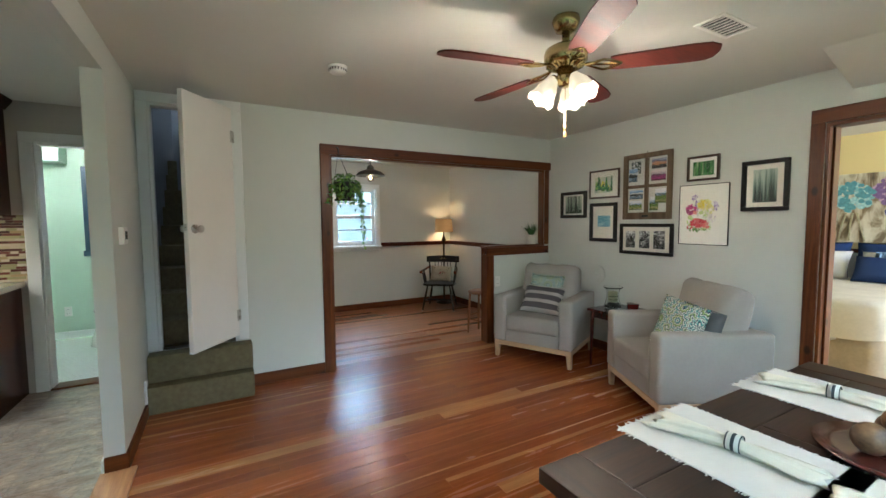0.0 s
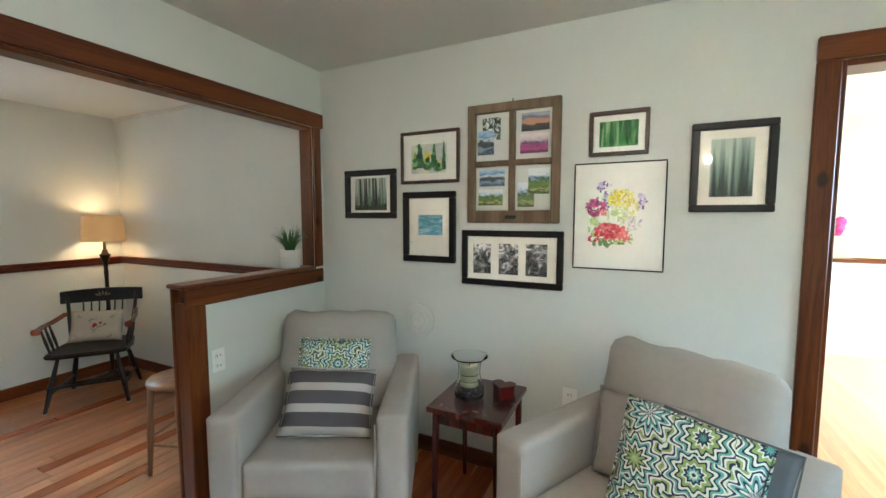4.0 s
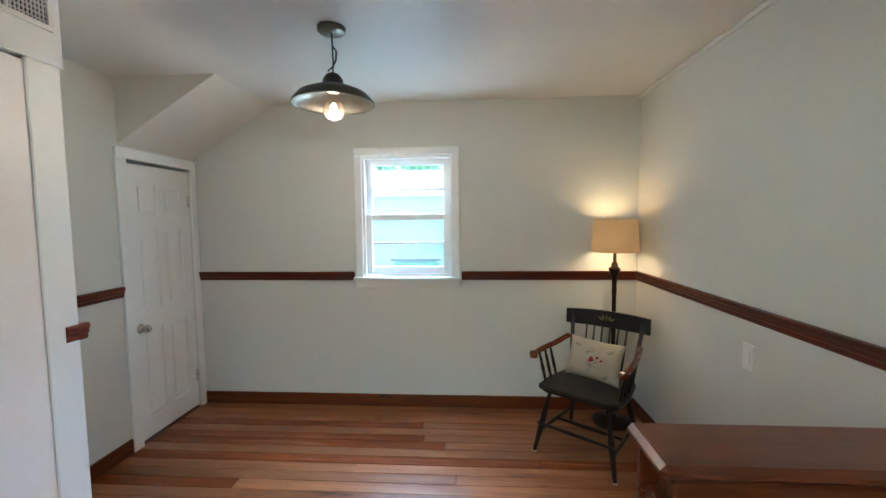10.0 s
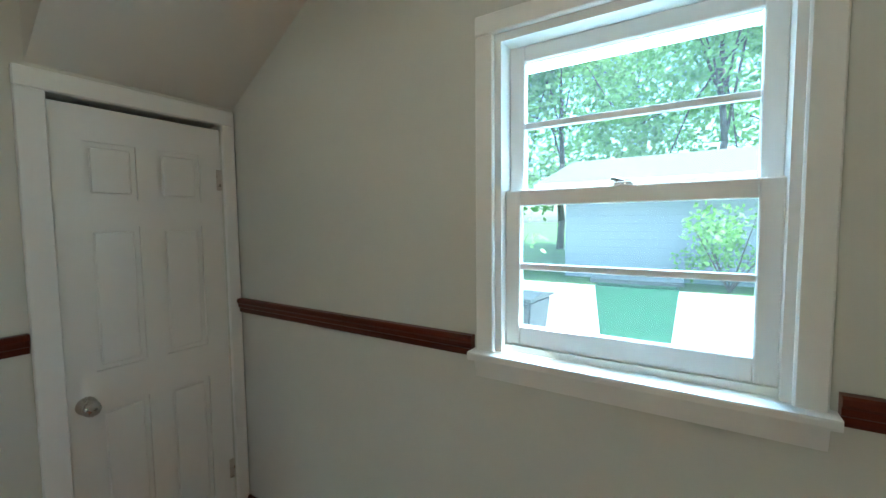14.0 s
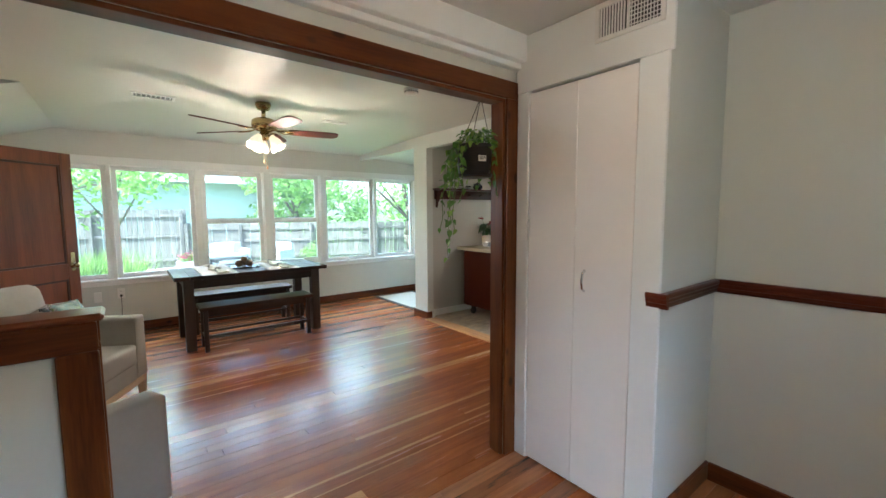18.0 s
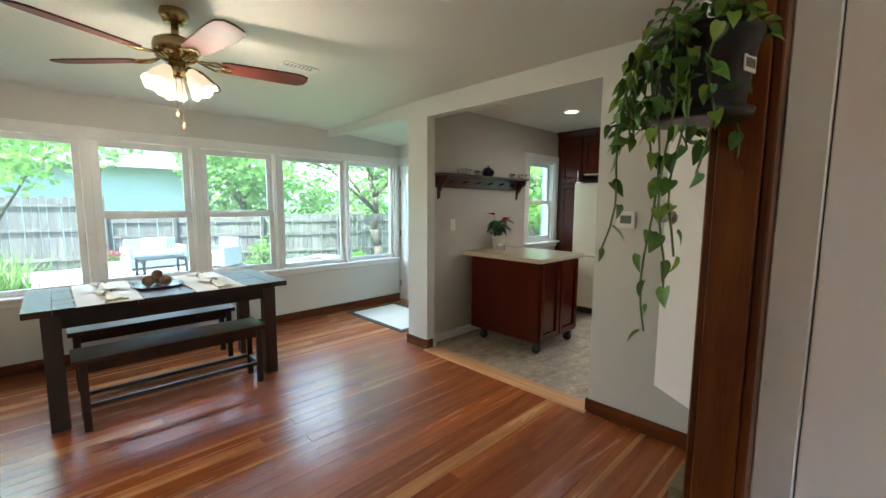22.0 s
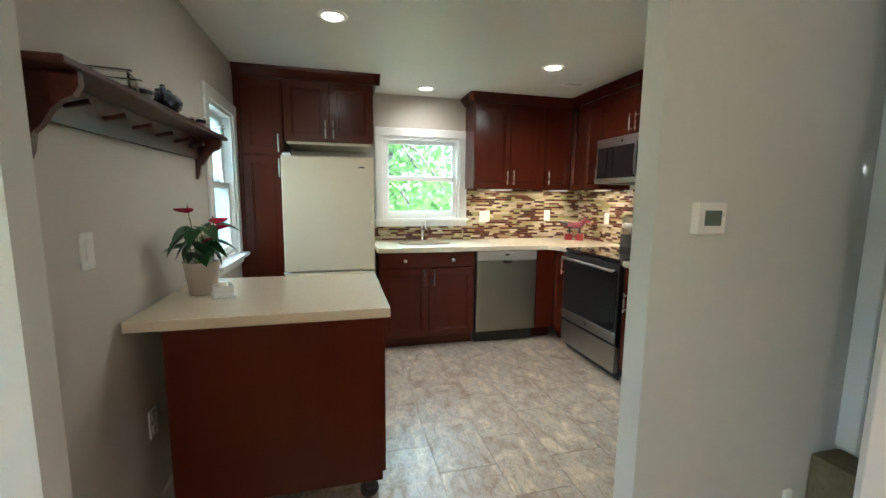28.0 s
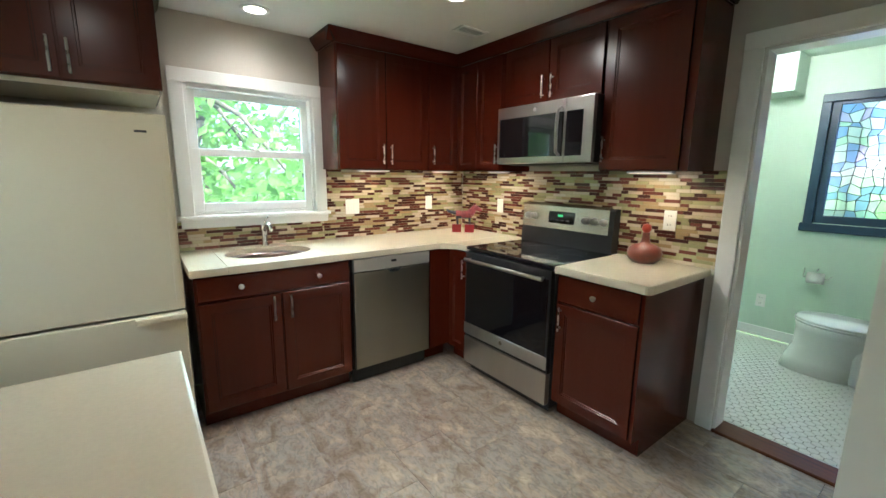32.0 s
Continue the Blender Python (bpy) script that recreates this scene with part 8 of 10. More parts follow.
shaker(e, 0.05, 0.336, 0.11, 1.665, ("bar", 0.312, 1.57))
part("filler_panel", bx(BM(), 0.0, 0.046, -0.018, 0, 0.10, UZ1, 0.002), M_CHERRY, e)
e = cabinet("cherry cabinet with two doors above the fridge", -2.635, 1.295, 90, 0.705, -2.635 - KX, 1.785, UZ1, False, "wall_cabinet")
shaker(e, 0.008, 0.349, 1.79, UZ1 - 0.01, ("bar", 0.322, 1.88))
shaker(e, 0.356, 0.698, 1.79, UZ1 - 0.01, ("bar", 0.384, 1.88))
part("under_panel", bx(BM(), 0.02, 0.69, 0.02, 0.55, 1.765, 1.785), M_COUNTER, e, "pale underside panel")
e = thing("refrigerator", "almond enamel bottom-freezer refrigerator beside the pantry cabinet", "refrigerator", -2.465, 1.288, 0, 90)
w = 0.700
part("body", bx(BM(), 0.003, w - 0.003, 0.07, 0.66, 0.03, 1.652, 0.006), M_FRIDGE, e)
fd = part("door", bx(BM(), 0.0, w, 0.0, 0.065, 0.755, 1.658, 0.012, 3), M_FRIDGE, e)
part("badge", bx(BM(), w - 0.12, w - 0.075, -0.0015, 0.001, 1.575, 1.585), M_BLACK, fd)
part("door_grip", bx(BM(), w - 0.035, w - 0.015, -0.012, 0.002, 0.80, 1.42, 0.005, 2), M_FRIDGE, fd)
fz = part("freezer_drawer", bx(BM(), 0.0, w, 0.0, 0.065, 0.10, 0.745, 0.012, 3), M_FRIDGE, e)
part("drawer_grip", bx(BM(), w - 0.20, w + 0.002, -0.03, 0.01, 0.712, 0.742, 0.010, 2), M_FRIDGE, fz)
part("hinge_cap", bx(BM(), 0.01, 0.07, 0.01, 0.05, 1.658, 1.676, 0.004), M_WHITEP, e)
part("hinge_cap", bx(BM(), -0.006, 0.05, -0.01, 0.05, 0.740, 0.754, 0.004), M_WHITEP, e)
part("kick_grille", bx(BM(), 0.02, w - 0.02, 0.03, 0.06, 0.02, 0.095), M_BLACK, e)
for fx in (0.06, w - 0.06):
    for fy in (0.12, 0.6):
        part("foot", lathe(BM(), [(0, 0), (0.02, 0), (0.02, 0.03), (0, 0.03)], 10, fx, fy, 0), M_BLACK, e)

# island on castors
IX0, IX1, IY0, IY1 = -1.530, -0.752, 0.957, 1.910
e = thing("kitchen_island", "cherry kitchen island on castors with a cream top", "island", (IX0 + IX1) / 2, (IY0 + IY1) / 2, 0)
a, b = (IX1 - IX0) / 2, (IY1 - IY0) / 2
bm = bx(BM(), -a, a, -b, b, 0.864, 0.906, 0.007, 2)
part("worktop", bm, M_COUNTER, e, "cream solid-surface top")
part("body", bx(BM(), -a + 0.045, a - 0.045, -b + 0.11, b - 0.035, 0.12, 0.864, 0.002), M_CHERRY, e)
part("end_panel", bx(BM(), a - 0.045, a - 0.033, -b + 0.11, b - 0.035, 0.12, 0.864, 0.001), M_CHERRY, e)
for x0 in (-a + 0.045, 0.0):
    bm = BM()
    dx = a - 0.05
    for q in ((x0 + 0.01, x0 + 0.06, 0.14, 0.85), (x0 + dx - 0.06, x0 + dx - 0.01, 0.14, 0.85), (x0 + 0.06, x0 + dx - 0.06, 0.80, 0.85), (x0 + 0.06, x0 + dx - 0.06, 0.14, 0.19)):
        bx(bm, q[0], q[1], b - 0.035, b - 0.018, q[2], q[3], 0.002)
    dd = part("door", bm, M_CHERRY, e)
for sx in (-1, 1):
    for y_ in (-b + 0.23, b - 0.09):
        bm = lathe(BM(), [(0, -0.018), (0.038, -0.018), (0.042, -0.01), (0.042, 0.01), (0.038, 0.018), (0, 0.018)], 18)
        moved(bm, pose(sx * (a - 0.10), y_, 0.042, 0, 90, 15))
        c_ = part("castor", bm, M_BLACK, e, "black swivel castor", True)
        part("castor_fork", bx(BM(), sx * (a - 0.10) - 0.026, sx * (a - 0.10) + 0.026, y_ - 0.02, y_ + 0.03, 0.05, 0.12, 0.006), M_BLACK, c_)

# anthurium and cut-glass box on the island
e = thing("anthurium", "red anthurium plant in a pale grey pot on the island", "plant", -1.185, 1.095, 0.906)
part("pot", lathe(BM(), [(0, 0), (0.056, 0), (0.075, 0.145), (0.077, 0.148), (0.071, 0.148), (0.068, 0.125), (0, 0.125)], 26), material("pale_grey_ceramic", (0.56, 0.51, 0.45), 0.5, vary=0.05, scale=20), e, "pale grey ceramic pot", True)
M_ANTH = material("anthurium_leaf", (0.018, 0.075, 0.02), 0.3, vary=0.35, scale=20, piece=0.2)
M_SPATHE = material("red_spathe", (0.35, 0.008, 0.04), 0.22, vary=0.2, scale=20)
AL = heart_mesh("anthurium_leaf_shape", 0.115, 0.075, M_ANTH, 0.3)
AS = heart_mesh("spathe_shape", 0.085, 0.068, M_SPATHE, -0.1)
rng = random.Random(11)
for i in range(22):
    a_ = 360 * i / 22 + rng.uniform(-14, 14)
    r, z = rng.uniform(0.02, 0.07), rng.uniform(0.17, 0.31)
    q = (r * math.cos(radians(a_)), r * math.sin(radians(a_)), z)
    part("stem", tube(BM(), [(q[0] * 0.2, q[1] * 0.2, 0.12), (q[0] * 0.6, q[1] * 0.6, z * 0.75), q], 0.0022, 5), M_STEM, e)
    leaf_at(AL, e, pose(*q, rng.uniform(-45, 5), rng.uniform(-20, 20), a_ - 90))
for q, rz_ in (((0.06, -0.02, 0.37), 250), ((0.0, 0.06, 0.32), 60), ((0.05, 0.06, 0.29), 20), ((0.06, 0.03, 0.24), 340)):
    part("stem", tube(BM(), [(0, 0, 0.12), (q[0] * 0.6, q[1] * 0.6, q[2] * 0.7), q], 0.0025, 5), M_STEM, e)
    leaf_at(AS, e, pose(*q, 10, 15, rz_)).name = "flower"
    part("spadix", rod(BM(), (q[0], q[1], q[2]), (q[0] + 0.008, q[1], q[2] + 0.035), 0.004, 0.002, 6), M_BRASS, e)
e = thing("glass_box", "small cut-glass box on the island", "glassware", -1.08, 1.205, 0.906, 20)
part("bowl", bx(bx(bx(bx(bx(BM(), -0.04, 0.04, -0.04, 0.04, 0, 0.008, 0.002), -0.04, -0.033, -0.04, 0.04, 0.008, 0.055, 0.002), 0.033, 0.04, -0.04, 0.04, 0.008, 0.055, 0.002), -0.033, 0.033, -0.04, -0.033, 0.008, 0.055, 0.002), -0.033, 0.033, 0.033, 0.04, 0.008, 0.055, 0.002), M_CRYSTAL, e)
for sx in (-1, 1):
    for sy in (-1, 1):
        part("corner_ball", lathe(BM(), [(0, -0.008), (0.007, 0), (0, 0.008)], 8, sx * 0.042, sy * 0.042, 0.008), M_CRYSTAL, e)
part("sachet", bx(BM(), -0.015, 0.025, -0.02, 0.02, 0.01, 0.07, 0.008), M_WHITEP, e, "white paper sachets")

# wall shelf with pegs and crockery
e = thing("wall_shelf", "dark cherry peg shelf with carved brackets", "shelf", -1.055, KS, 1.665, 180)
L2 = 0.732
M_SHELF = wood("shelf_cherry", (0.036, 0.009, 0.006), (0.085, 0.021, 0.012), 0.3, "x", 12, 0.3)
part("shelf_board", bx(BM(), -L2, L2, -0.148, 0, 0.0, 0.02, 0.004), M_SHELF, e)
part("back_board", bx(BM(), -L2 + 0.05, L2 - 0.05, -0.018, 0, -0.115, 0.0, 0.002), M_SHELF, e)
for s in (-1, 1):
    prof = [(0, 0), (-0.135, 0), (-0.135, -0.035), (-0.12, -0.06), (-0.095, -0.07), (-0.07, -0.095), (-0.045, -0.135), (-0.025, -0.155), (-0.018, -0.20), (-0.006, -0.225), (0, -0.225)]
    x_ = s * (L2 - 0.09)
    part("bracket", prism(BM(), prof, x_ - 0.012, x_ + 0.012, "x"), M_SHELF, e, "carved scroll bracket")
for i in range(6):
    x_ = -0.5 + 0.2 * i
    part("peg", rod(BM(), (x_, -0.018, -0.06), (x_, -0.085, -0.045), 0.008, 0.010, 8), M_SHELF, e)
M_NAVY = material("navy_glaze", (0.010, 0.014, 0.035), 0.12, vary=0.2, scale=20, coat=0.5)
ZS = 1.685
e = thing("teapot", "dark navy glazed teapot on the shelf", "teapot", -1.07, KS + 0.085, ZS, 20)
part("body", lathe(BM(), [(0, 0), (0.04, 0), (0.062, 0.02), (0.068, 0.045), (0.055, 0.07), (0.03, 0.082), (0, 0.082)], 24), M_NAVY, e, "", True)
part("lid", lathe(BM(), [(0.034, 0.08), (0.03, 0.09), (0.008, 0.096), (0.006, 0.10), (0.011, 0.108), (0, 0.115)], 18), M_NAVY, e, "", True)
part("spout", tube(BM(), [(0.055, 0, 0.03), (0.085, 0, 0.05), (0.10, 0, 0.08)], 0.011, 8), M_NAVY, e, "", True)
part("handle", tube(BM(), [(-0.05, 0, 0.065), (-0.085, 0, 0.07), (-0.095, 0, 0.045), (-0.06, 0, 0.02)], 0.006, 8), M_NAVY, e, "", True)
def cup(x_, label, mt, band):
    e = thing("cup", label, "cup", x_, KS + 0.085, ZS, 0, "cups on the shelf")
    part("bowl", lathe(BM(), [(0, 0), (0.022, 0), (0.034, 0.03), (0.036, 0.055), (0.033, 0.055), (0.030, 0.03), (0.018, 0.006), (0, 0.006)], 20), mt, e, "", True)
    part("band", lathe(BM(), [(0.0345, 0.03), (0.0365, 0.034), (0.0366, 0.044), (0.035, 0.046)], 20, cap=False), band, e, "", True)
    part("handle", tube(BM(), [(0.034, 0, 0.045), (0.052, 0, 0.04), (0.05, 0, 0.022), (0.03, 0, 0.018)], 0.004, 6), mt, e)
M_STONE = material("stoneware_glaze", (0.42, 0.40, 0.36), 0.3, vary=0.1, scale=30)
cup(-0.89, "navy banded stoneware cup on the shelf", M_STONE, M_NAVY)
cup(-1.49, "navy banded stoneware cup on the shelf", M_STONE, M_NAVY)
for x_, lb in ((-0.70, "clear pressed-glass bowl on the shelf"), (-1.74, "small clear glass dish on the shelf")):
    e = thing("glass_bowl", lb, "glassware", x_, KS + 0.085, ZS, 10)
    part("bowl", bx(bx(bx(bx(bx(BM(), -0.055, 0.055, -0.045, 0.045, 0, 0.008), -0.058, -0.05, -0.05, 0.05, 0.008, 0.05, 0.002), 0.05, 0.058, -0.05, 0.05, 0.008, 0.05, 0.002), -0.05, 0.05, -0.05, -0.042, 0.008, 0.05, 0.002), -0.05, 0.05, 0.042, 0.05, 0.008, 0.05, 0.002), M_CLEAR, e)
    for sx in (-1, 1):
        part("rim", bx(BM(), sx * 0.06 - 0.01, sx * 0.06 + 0.01, -0.06, 0.06, 0.05, 0.055, 0.002), M_CLEAR, e)

# counter ornaments
e = thing("horse_figurine", "red and dark blue painted carved horse on two red blocks", "figurine", -2.93, 4.12, 0.985, 50)
M_RED = material("red_painted_wood", (0.16, 0.03, 0.05), 0.4, vary=0.4, scale=30, colour2=(0.30, 0.05, 0.06))
bm = BM()
rod(bm, (-0.07, 0, 0.085), (-0.02, 0, 0.082), 0.040, 0.033, 12)
rod(bm, (-0.025, 0, 0.082), (0.065, 0, 0.088), 0.033, 0.040, 12)
rod(bm, (0.05, 0, 0.09), (0.10, 0, 0.155), 0.036, 0.024, 10)
rod(bm, (0.09, 0, 0.15), (0.15, 0, 0.12), 0.026, 0.014, 10)
rod(bm, (0.095, 0.01, 0.16), (0.095, 0.012, 0.185), 0.006, 0.002, 6)
rod(bm, (-0.07, 0, 0.095), (-0.13, 0, 0.11), 0.018, 0.012, 8)
rod(bm, (-0.13, 0, 0.11), (-0.155, 0, 0.125), 0.014, 0.006, 8)
for x_ in (-0.06, 0.045):
    for s in (-1, 1):
        rod(bm, (x_, s * 0.018, 0.08), (x_ + 0.005, s * 0.018, 0.0), 0.012, 0.008, 8)
_h = part("horse", bm, M_RED, e)
_h.data.materials.append(material("dark_blue_paint", (0.02, 0.022, 0.035), 0.4, vary=0.3, scale=30))
for _p in _h.data.polygons:
    if _p.center.z < 0.066 or _p.center.x < -0.085:
        _p.material_index = 1
for i, dx in enumerate((-0.062, 0.048)):
    b_ = thing("red_block", "square red lacquered block under the horse", "block", -2.93 + dx * math.cos(radians(50)), 4.12 + dx * math.sin(radians(50)), 0.915, 50, "red blocks under the horse")
    part("block", bx(BM(), -0.04, 0.04, -0.03, 0.03, 0, 0.07, 0.004, 2), material("red_block_paint", (0.22, 0.012, 0.015), 0.35, vary=0.15, scale=20), b_)
e = thing("gourd_vase", "reddish-brown gourd bottle with a round stopper", "vase", -1.37, 4.20, 0.915)
M_GOURD = material("red_brown_gourd", (0.17, 0.040, 0.022), 0.35, vary=0.25, scale=18, coat=0.4)
part("body", lathe(BM(), [(0, 0), (0.062, 0.002), (0.088, 0.026), (0.095, 0.055), (0.088, 0.082), (0.060, 0.103), (0.030, 0.112), (0.023, 0.128), (0.020, 0.16), (0.021, 0.175), (0, 0.175)], 28), M_GOURD, e, "", True)
part("stopper", lathe(BM(), [(0, 0.172), (0.016, 0.175), (0.027, 0.195), (0.022, 0.22), (0, 0.228)], 18), material("red_stopper", (0.33, 0.04, 0.02), 0.3, vary=0.1), e, "round red stopper", True)
# outlets on the backsplash, proud of the tiles
wall_plate(KX + 0.009, 3.20, 1.155, 90, "double", "white double switch on the mosaic backsplash")
wall_plate(KX + 0.009, 3.93, 1.165, 90, "single", "white switch plate on the mosaic backsplash")
wall_plate(-2.69, KN - 0.009, 1.155, 0, "single", "white switch plate on the mosaic backsplash")
wall_plate(-1.30, KN - 0.009, 1.16, 0, "outlet", "white outlet on the mosaic backsplash")

# recessed ceiling lights, vents, under-cabinet pucks
M_STRIPLED = material("lit_strip_diffuser", (1, 0.92, 0.8), 0.5, emit=0.20, emit_colour=(1.0, 0.80, 0.55))
M_DISC = material("lit_lens", (1, 0.95, 0.85), 0.4, emit=2.2, emit_colour=(1.0, 0.84, 0.62))
for x_, y_ in ((-2.90, 2.50), (-2.04, 3.30), (-1.575, 1.70)):
    e = thing("recessed_light", "white round recessed ceiling light, lit", "ceiling light", x_, y_, KZ, 0, "recessed kitchen lights")
    part("trim_ring", lathe(BM(), [(0.058, -0.001), (0.082, 0.0), (0.082, -0.004), (0.074, -0.009), (0.058, -0.008), (0.058, -0.001)], 28, cap=False), M_WHITEP, e, "", True)
    part("lens", lathe(BM(), [(0, -0.002), (0.058, -0.002), (0.056, -0.006), (0, -0.008)], 24), M_DISC, e, "lit white lens", True)
    lamp("recessed_lamp", "SPOT", look((x_, y_, KZ - 0.03), (x_, y_, 0)), 2.0 if x_ < -2.5 else 9.5 if y_ > 3 else 2.4, (1.0, 0.86, 0.70), radius=0.06, spot=168)
for i, (x_, y_, ln, ax) in enumerate(((-3.02, 3.3, 0.25, 1), (-3.02, 3.95, 0.2, 1), (-2.55, 4.15, 0.2, 0), (-1.36, 4.15, 0.25, 0))):
    e = thing("under_cabinet_light", "slim under-cabinet light strip, lit", "lamp", x_, y_, UZ0, 90 if ax else 0, "under-cabinet lights")
    part("strip", bx(BM(), -ln / 2, ln / 2, -0.02, 0.02, -0.010, -0.001), M_WHITEP, e)
    part("diffuser", bx(BM(), -ln / 2 + 0.01, ln / 2 - 0.01, -0.014, 0.014, -0.0125, -0.010), M_STRIPLED, e, "lit diffuser")
    lamp("strip_lamp", "AREA", look((x_, y_, UZ0 - 0.016), (x_, y_, 0)) @ pose(0, 0, 0, 0, 0, 0 if ax else 90), 0.24, (1.0, 0.78, 0.52), size=0.04, size_y=ln)
ceiling_vent(-2.40, 3.70, KZ, 0.22, 0.12, 90, "white slatted vent in the kitchen ceiling")
ceiling_vent(-0.80, 1.32, KZ, 0.24, 0.14, 0, "white slatted vent near the kitchen opening")

# ---- bathroom beyond the door ----
M_PORC = material("white_porcelain", (0.80, 0.79, 0.76), 0.12, vary=0.01, coat=0.4)
e = thing("toilet", "white porcelain toilet with its lid down", "toilet", -0.70, 5.72, 0, 0)
TM = pose(0, 0, 0, 0, 0, 90)
bm = BM()
def oval(bm, rows, n=24):
    rings = []
    for a_, b_, cy, z in rows:
        rings.append([bm.verts.new((a_ * math.cos(2 * math.pi * i / n), cy + b_ * math.sin(2 * math.pi * i / n), z)) for i in range(n)])
    for p_, q in zip(rings, rings[1:]):
        for i in range(n):
            bm.faces.new((p_[i], p_[(i + 1) % n], q[(i + 1) % n], q[i]))
    bm.faces.new(rings[0][::-1])
    bm.faces.new(rings[-1])
    return bm
part("bowl", moved(oval(BM(), [(0.11, 0.22, 0.08, 0), (0.10, 0.20, 0.08, 0.10), (0.12, 0.20, 0.04, 0.2), (0.17, 0.235, 0.0, 0.33), (0.185, 0.245, 0.0, 0.385)]), TM), M_PORC, e, "", True)
part("seat", moved(oval(BM(), [(0.185, 0.245, 0, 0.386), (0.19, 0.25, 0, 0.395), (0.19, 0.25, 0, 0.402)]), TM), M_PORC, e, "", True)
part("lid", moved(oval(BM(), [(0.185, 0.245, 0, 0.405), (0.188, 0.248, 0, 0.415), (0.175, 0.235, 0, 0.425)]), TM), M_PORC, e, "", True)
part("tank", moved(bx(BM(), -0.22, 0.22, -0.46, -0.26, 0.40, 0.76, 0.02, 2), TM), M_PORC, e)
part("tank_lid", moved(bx(BM(), -0.23, 0.23, -0.47, -0.25, 0.76, 0.79, 0.01, 2), TM), M_PORC, e)
part("flush_lever", moved(rod(BM(), (-0.12, -0.25, 0.70), (-0.19, -0.245, 0.69), 0.007, 0.009, 8), TM), M_CHROME, e)
part("tank_foot", moved(bx(BM(), -0.10, 0.10, -0.40, -0.1, 0, 0.40, 0.02), TM), M_PORC, e)
e = thing("toilet_roll_holder", "chrome holder with a white toilet roll", "toilet roll holder", -0.95, BN, 0.645)
part("bracket", tube(BM(), [(0, 0, 0.04), (0, -0.05, 0.04), (0.0, -0.06, 0.03)], 0.007, 8), M_CHROME, e)
part("ring", tube(BM(), [(-0.08, -0.05, 0.04), (-0.08, -0.06, -0.03), (0.07, -0.06, -0.03), (0.09, -0.055, 0.0)], 0.005, 8), M_CHROME, e)
bm = lathe(BM(), [(0.02, -0.05), (0.045, -0.05), (0.045, 0.05), (0.02, 0.05)], 20)
moved(bm, pose(-0.005, -0.06, -0.03, 0, 90))
part("paper_roll", bm, M_WHITEP, e, "white paper roll", True)
# leaded window in a dark blue frame
e = thing("window_10", "leaded stained-glass window in a dark blue frame", "window", -1.04, BN, 0, 0, kind="structure")
M_NAVYP = material("dark_blue_trim_paint", (0.025, 0.055, 0.10), 0.4, vary=0.1, scale=10)
for a in ((-0.06, 0.0, 1.05, 1.995), (0.64, 0.70, 1.05, 1.995), (-0.06, 0.70, 1.995, 2.055), (-0.08, 0.72, 0.985, 1.05)):
    part("casing", bx(BM(), a[0], a[1], -0.03, 0.0, a[2], a[3], 0.004), M_NAVYP, e)
for a in ((0.0, 0.05, 1.055, 2.02), (0.59, 0.64, 1.055, 2.02), (0.05, 0.59, 1.97, 2.02), (0.05, 0.59, 1.055, 1.115)):
    part("sash", bx(BM(), a[0], a[1], 0.0, 0.05, a[2], a[3], 0.003), M_NAVYP, e)
SG = [glass(n, c, 0.40, 1.05) for n, c in (("glass_blue", (0.34, 0.46, 0.90)), ("glass_pale", (0.86, 0.90, 0.95)), ("glass_sky", (0.60, 0.74, 0.90)), ("glass_violet", (0.62, 0.50, 0.80)), ("glass_green", (0.62, 0.80, 0.66)))]
rng = random.Random(3)
grid, nx_, nz_ = {}, 9, 14
for i in range(nx_ + 1):
    for j in range(nz_ + 1):
        jx = 0 if i in (0, nx_) else rng.uniform(-0.021, 0.021)
        jz = 0 if j in (0, nz_) else rng.uniform(-0.021, 0.021)
        grid[i, j] = (0.05 + 0.54 * i / nx_ + jx, 1.115 + 0.855 * j / nz_ + jz)
lead = BM()
for i in range(nx_):
    for j in range(nz_):
        q = [grid[i, j], grid[i + 1, j], grid[i + 1, j + 1], grid[i, j + 1]]
        g = part("pane", prism(BM(), q, 0.022, 0.026, "y"), rng.choice(SG + [SG[0], SG[1], SG[1]]), e)
        g.visible_shadow = False
        for p_, r_ in ((q[0], q[1]), (q[0], q[3])):
            rod(lead, (p_[0], 0.024, p_[1]), (r_[0], 0.024, r_[1]), 0.0032, None, 5)
part("lead_came", lead, M_BLACK, e)
e = thing("bathroom_door", "open brown wooden bathroom door edge", "door", -0.405, KN + 0.14, 0, 0)
part("leaf", bx(BM(), -0.02, 0.02, 0.0, 0.6, 0.012, 2.0, 0.002), M_DOORB, e)
wall_plate(-1.3, BN, 0.33, 0, "outlet", "white outlet low on the mint wall")
# point lamp added with no fitting to brighten the bathroom
lamp("bath_light", "POINT", Matrix.Translation((-1.2, 5.3, 2.2)), 3.5, (1.0, 0.90, 0.76), radius=0.12)

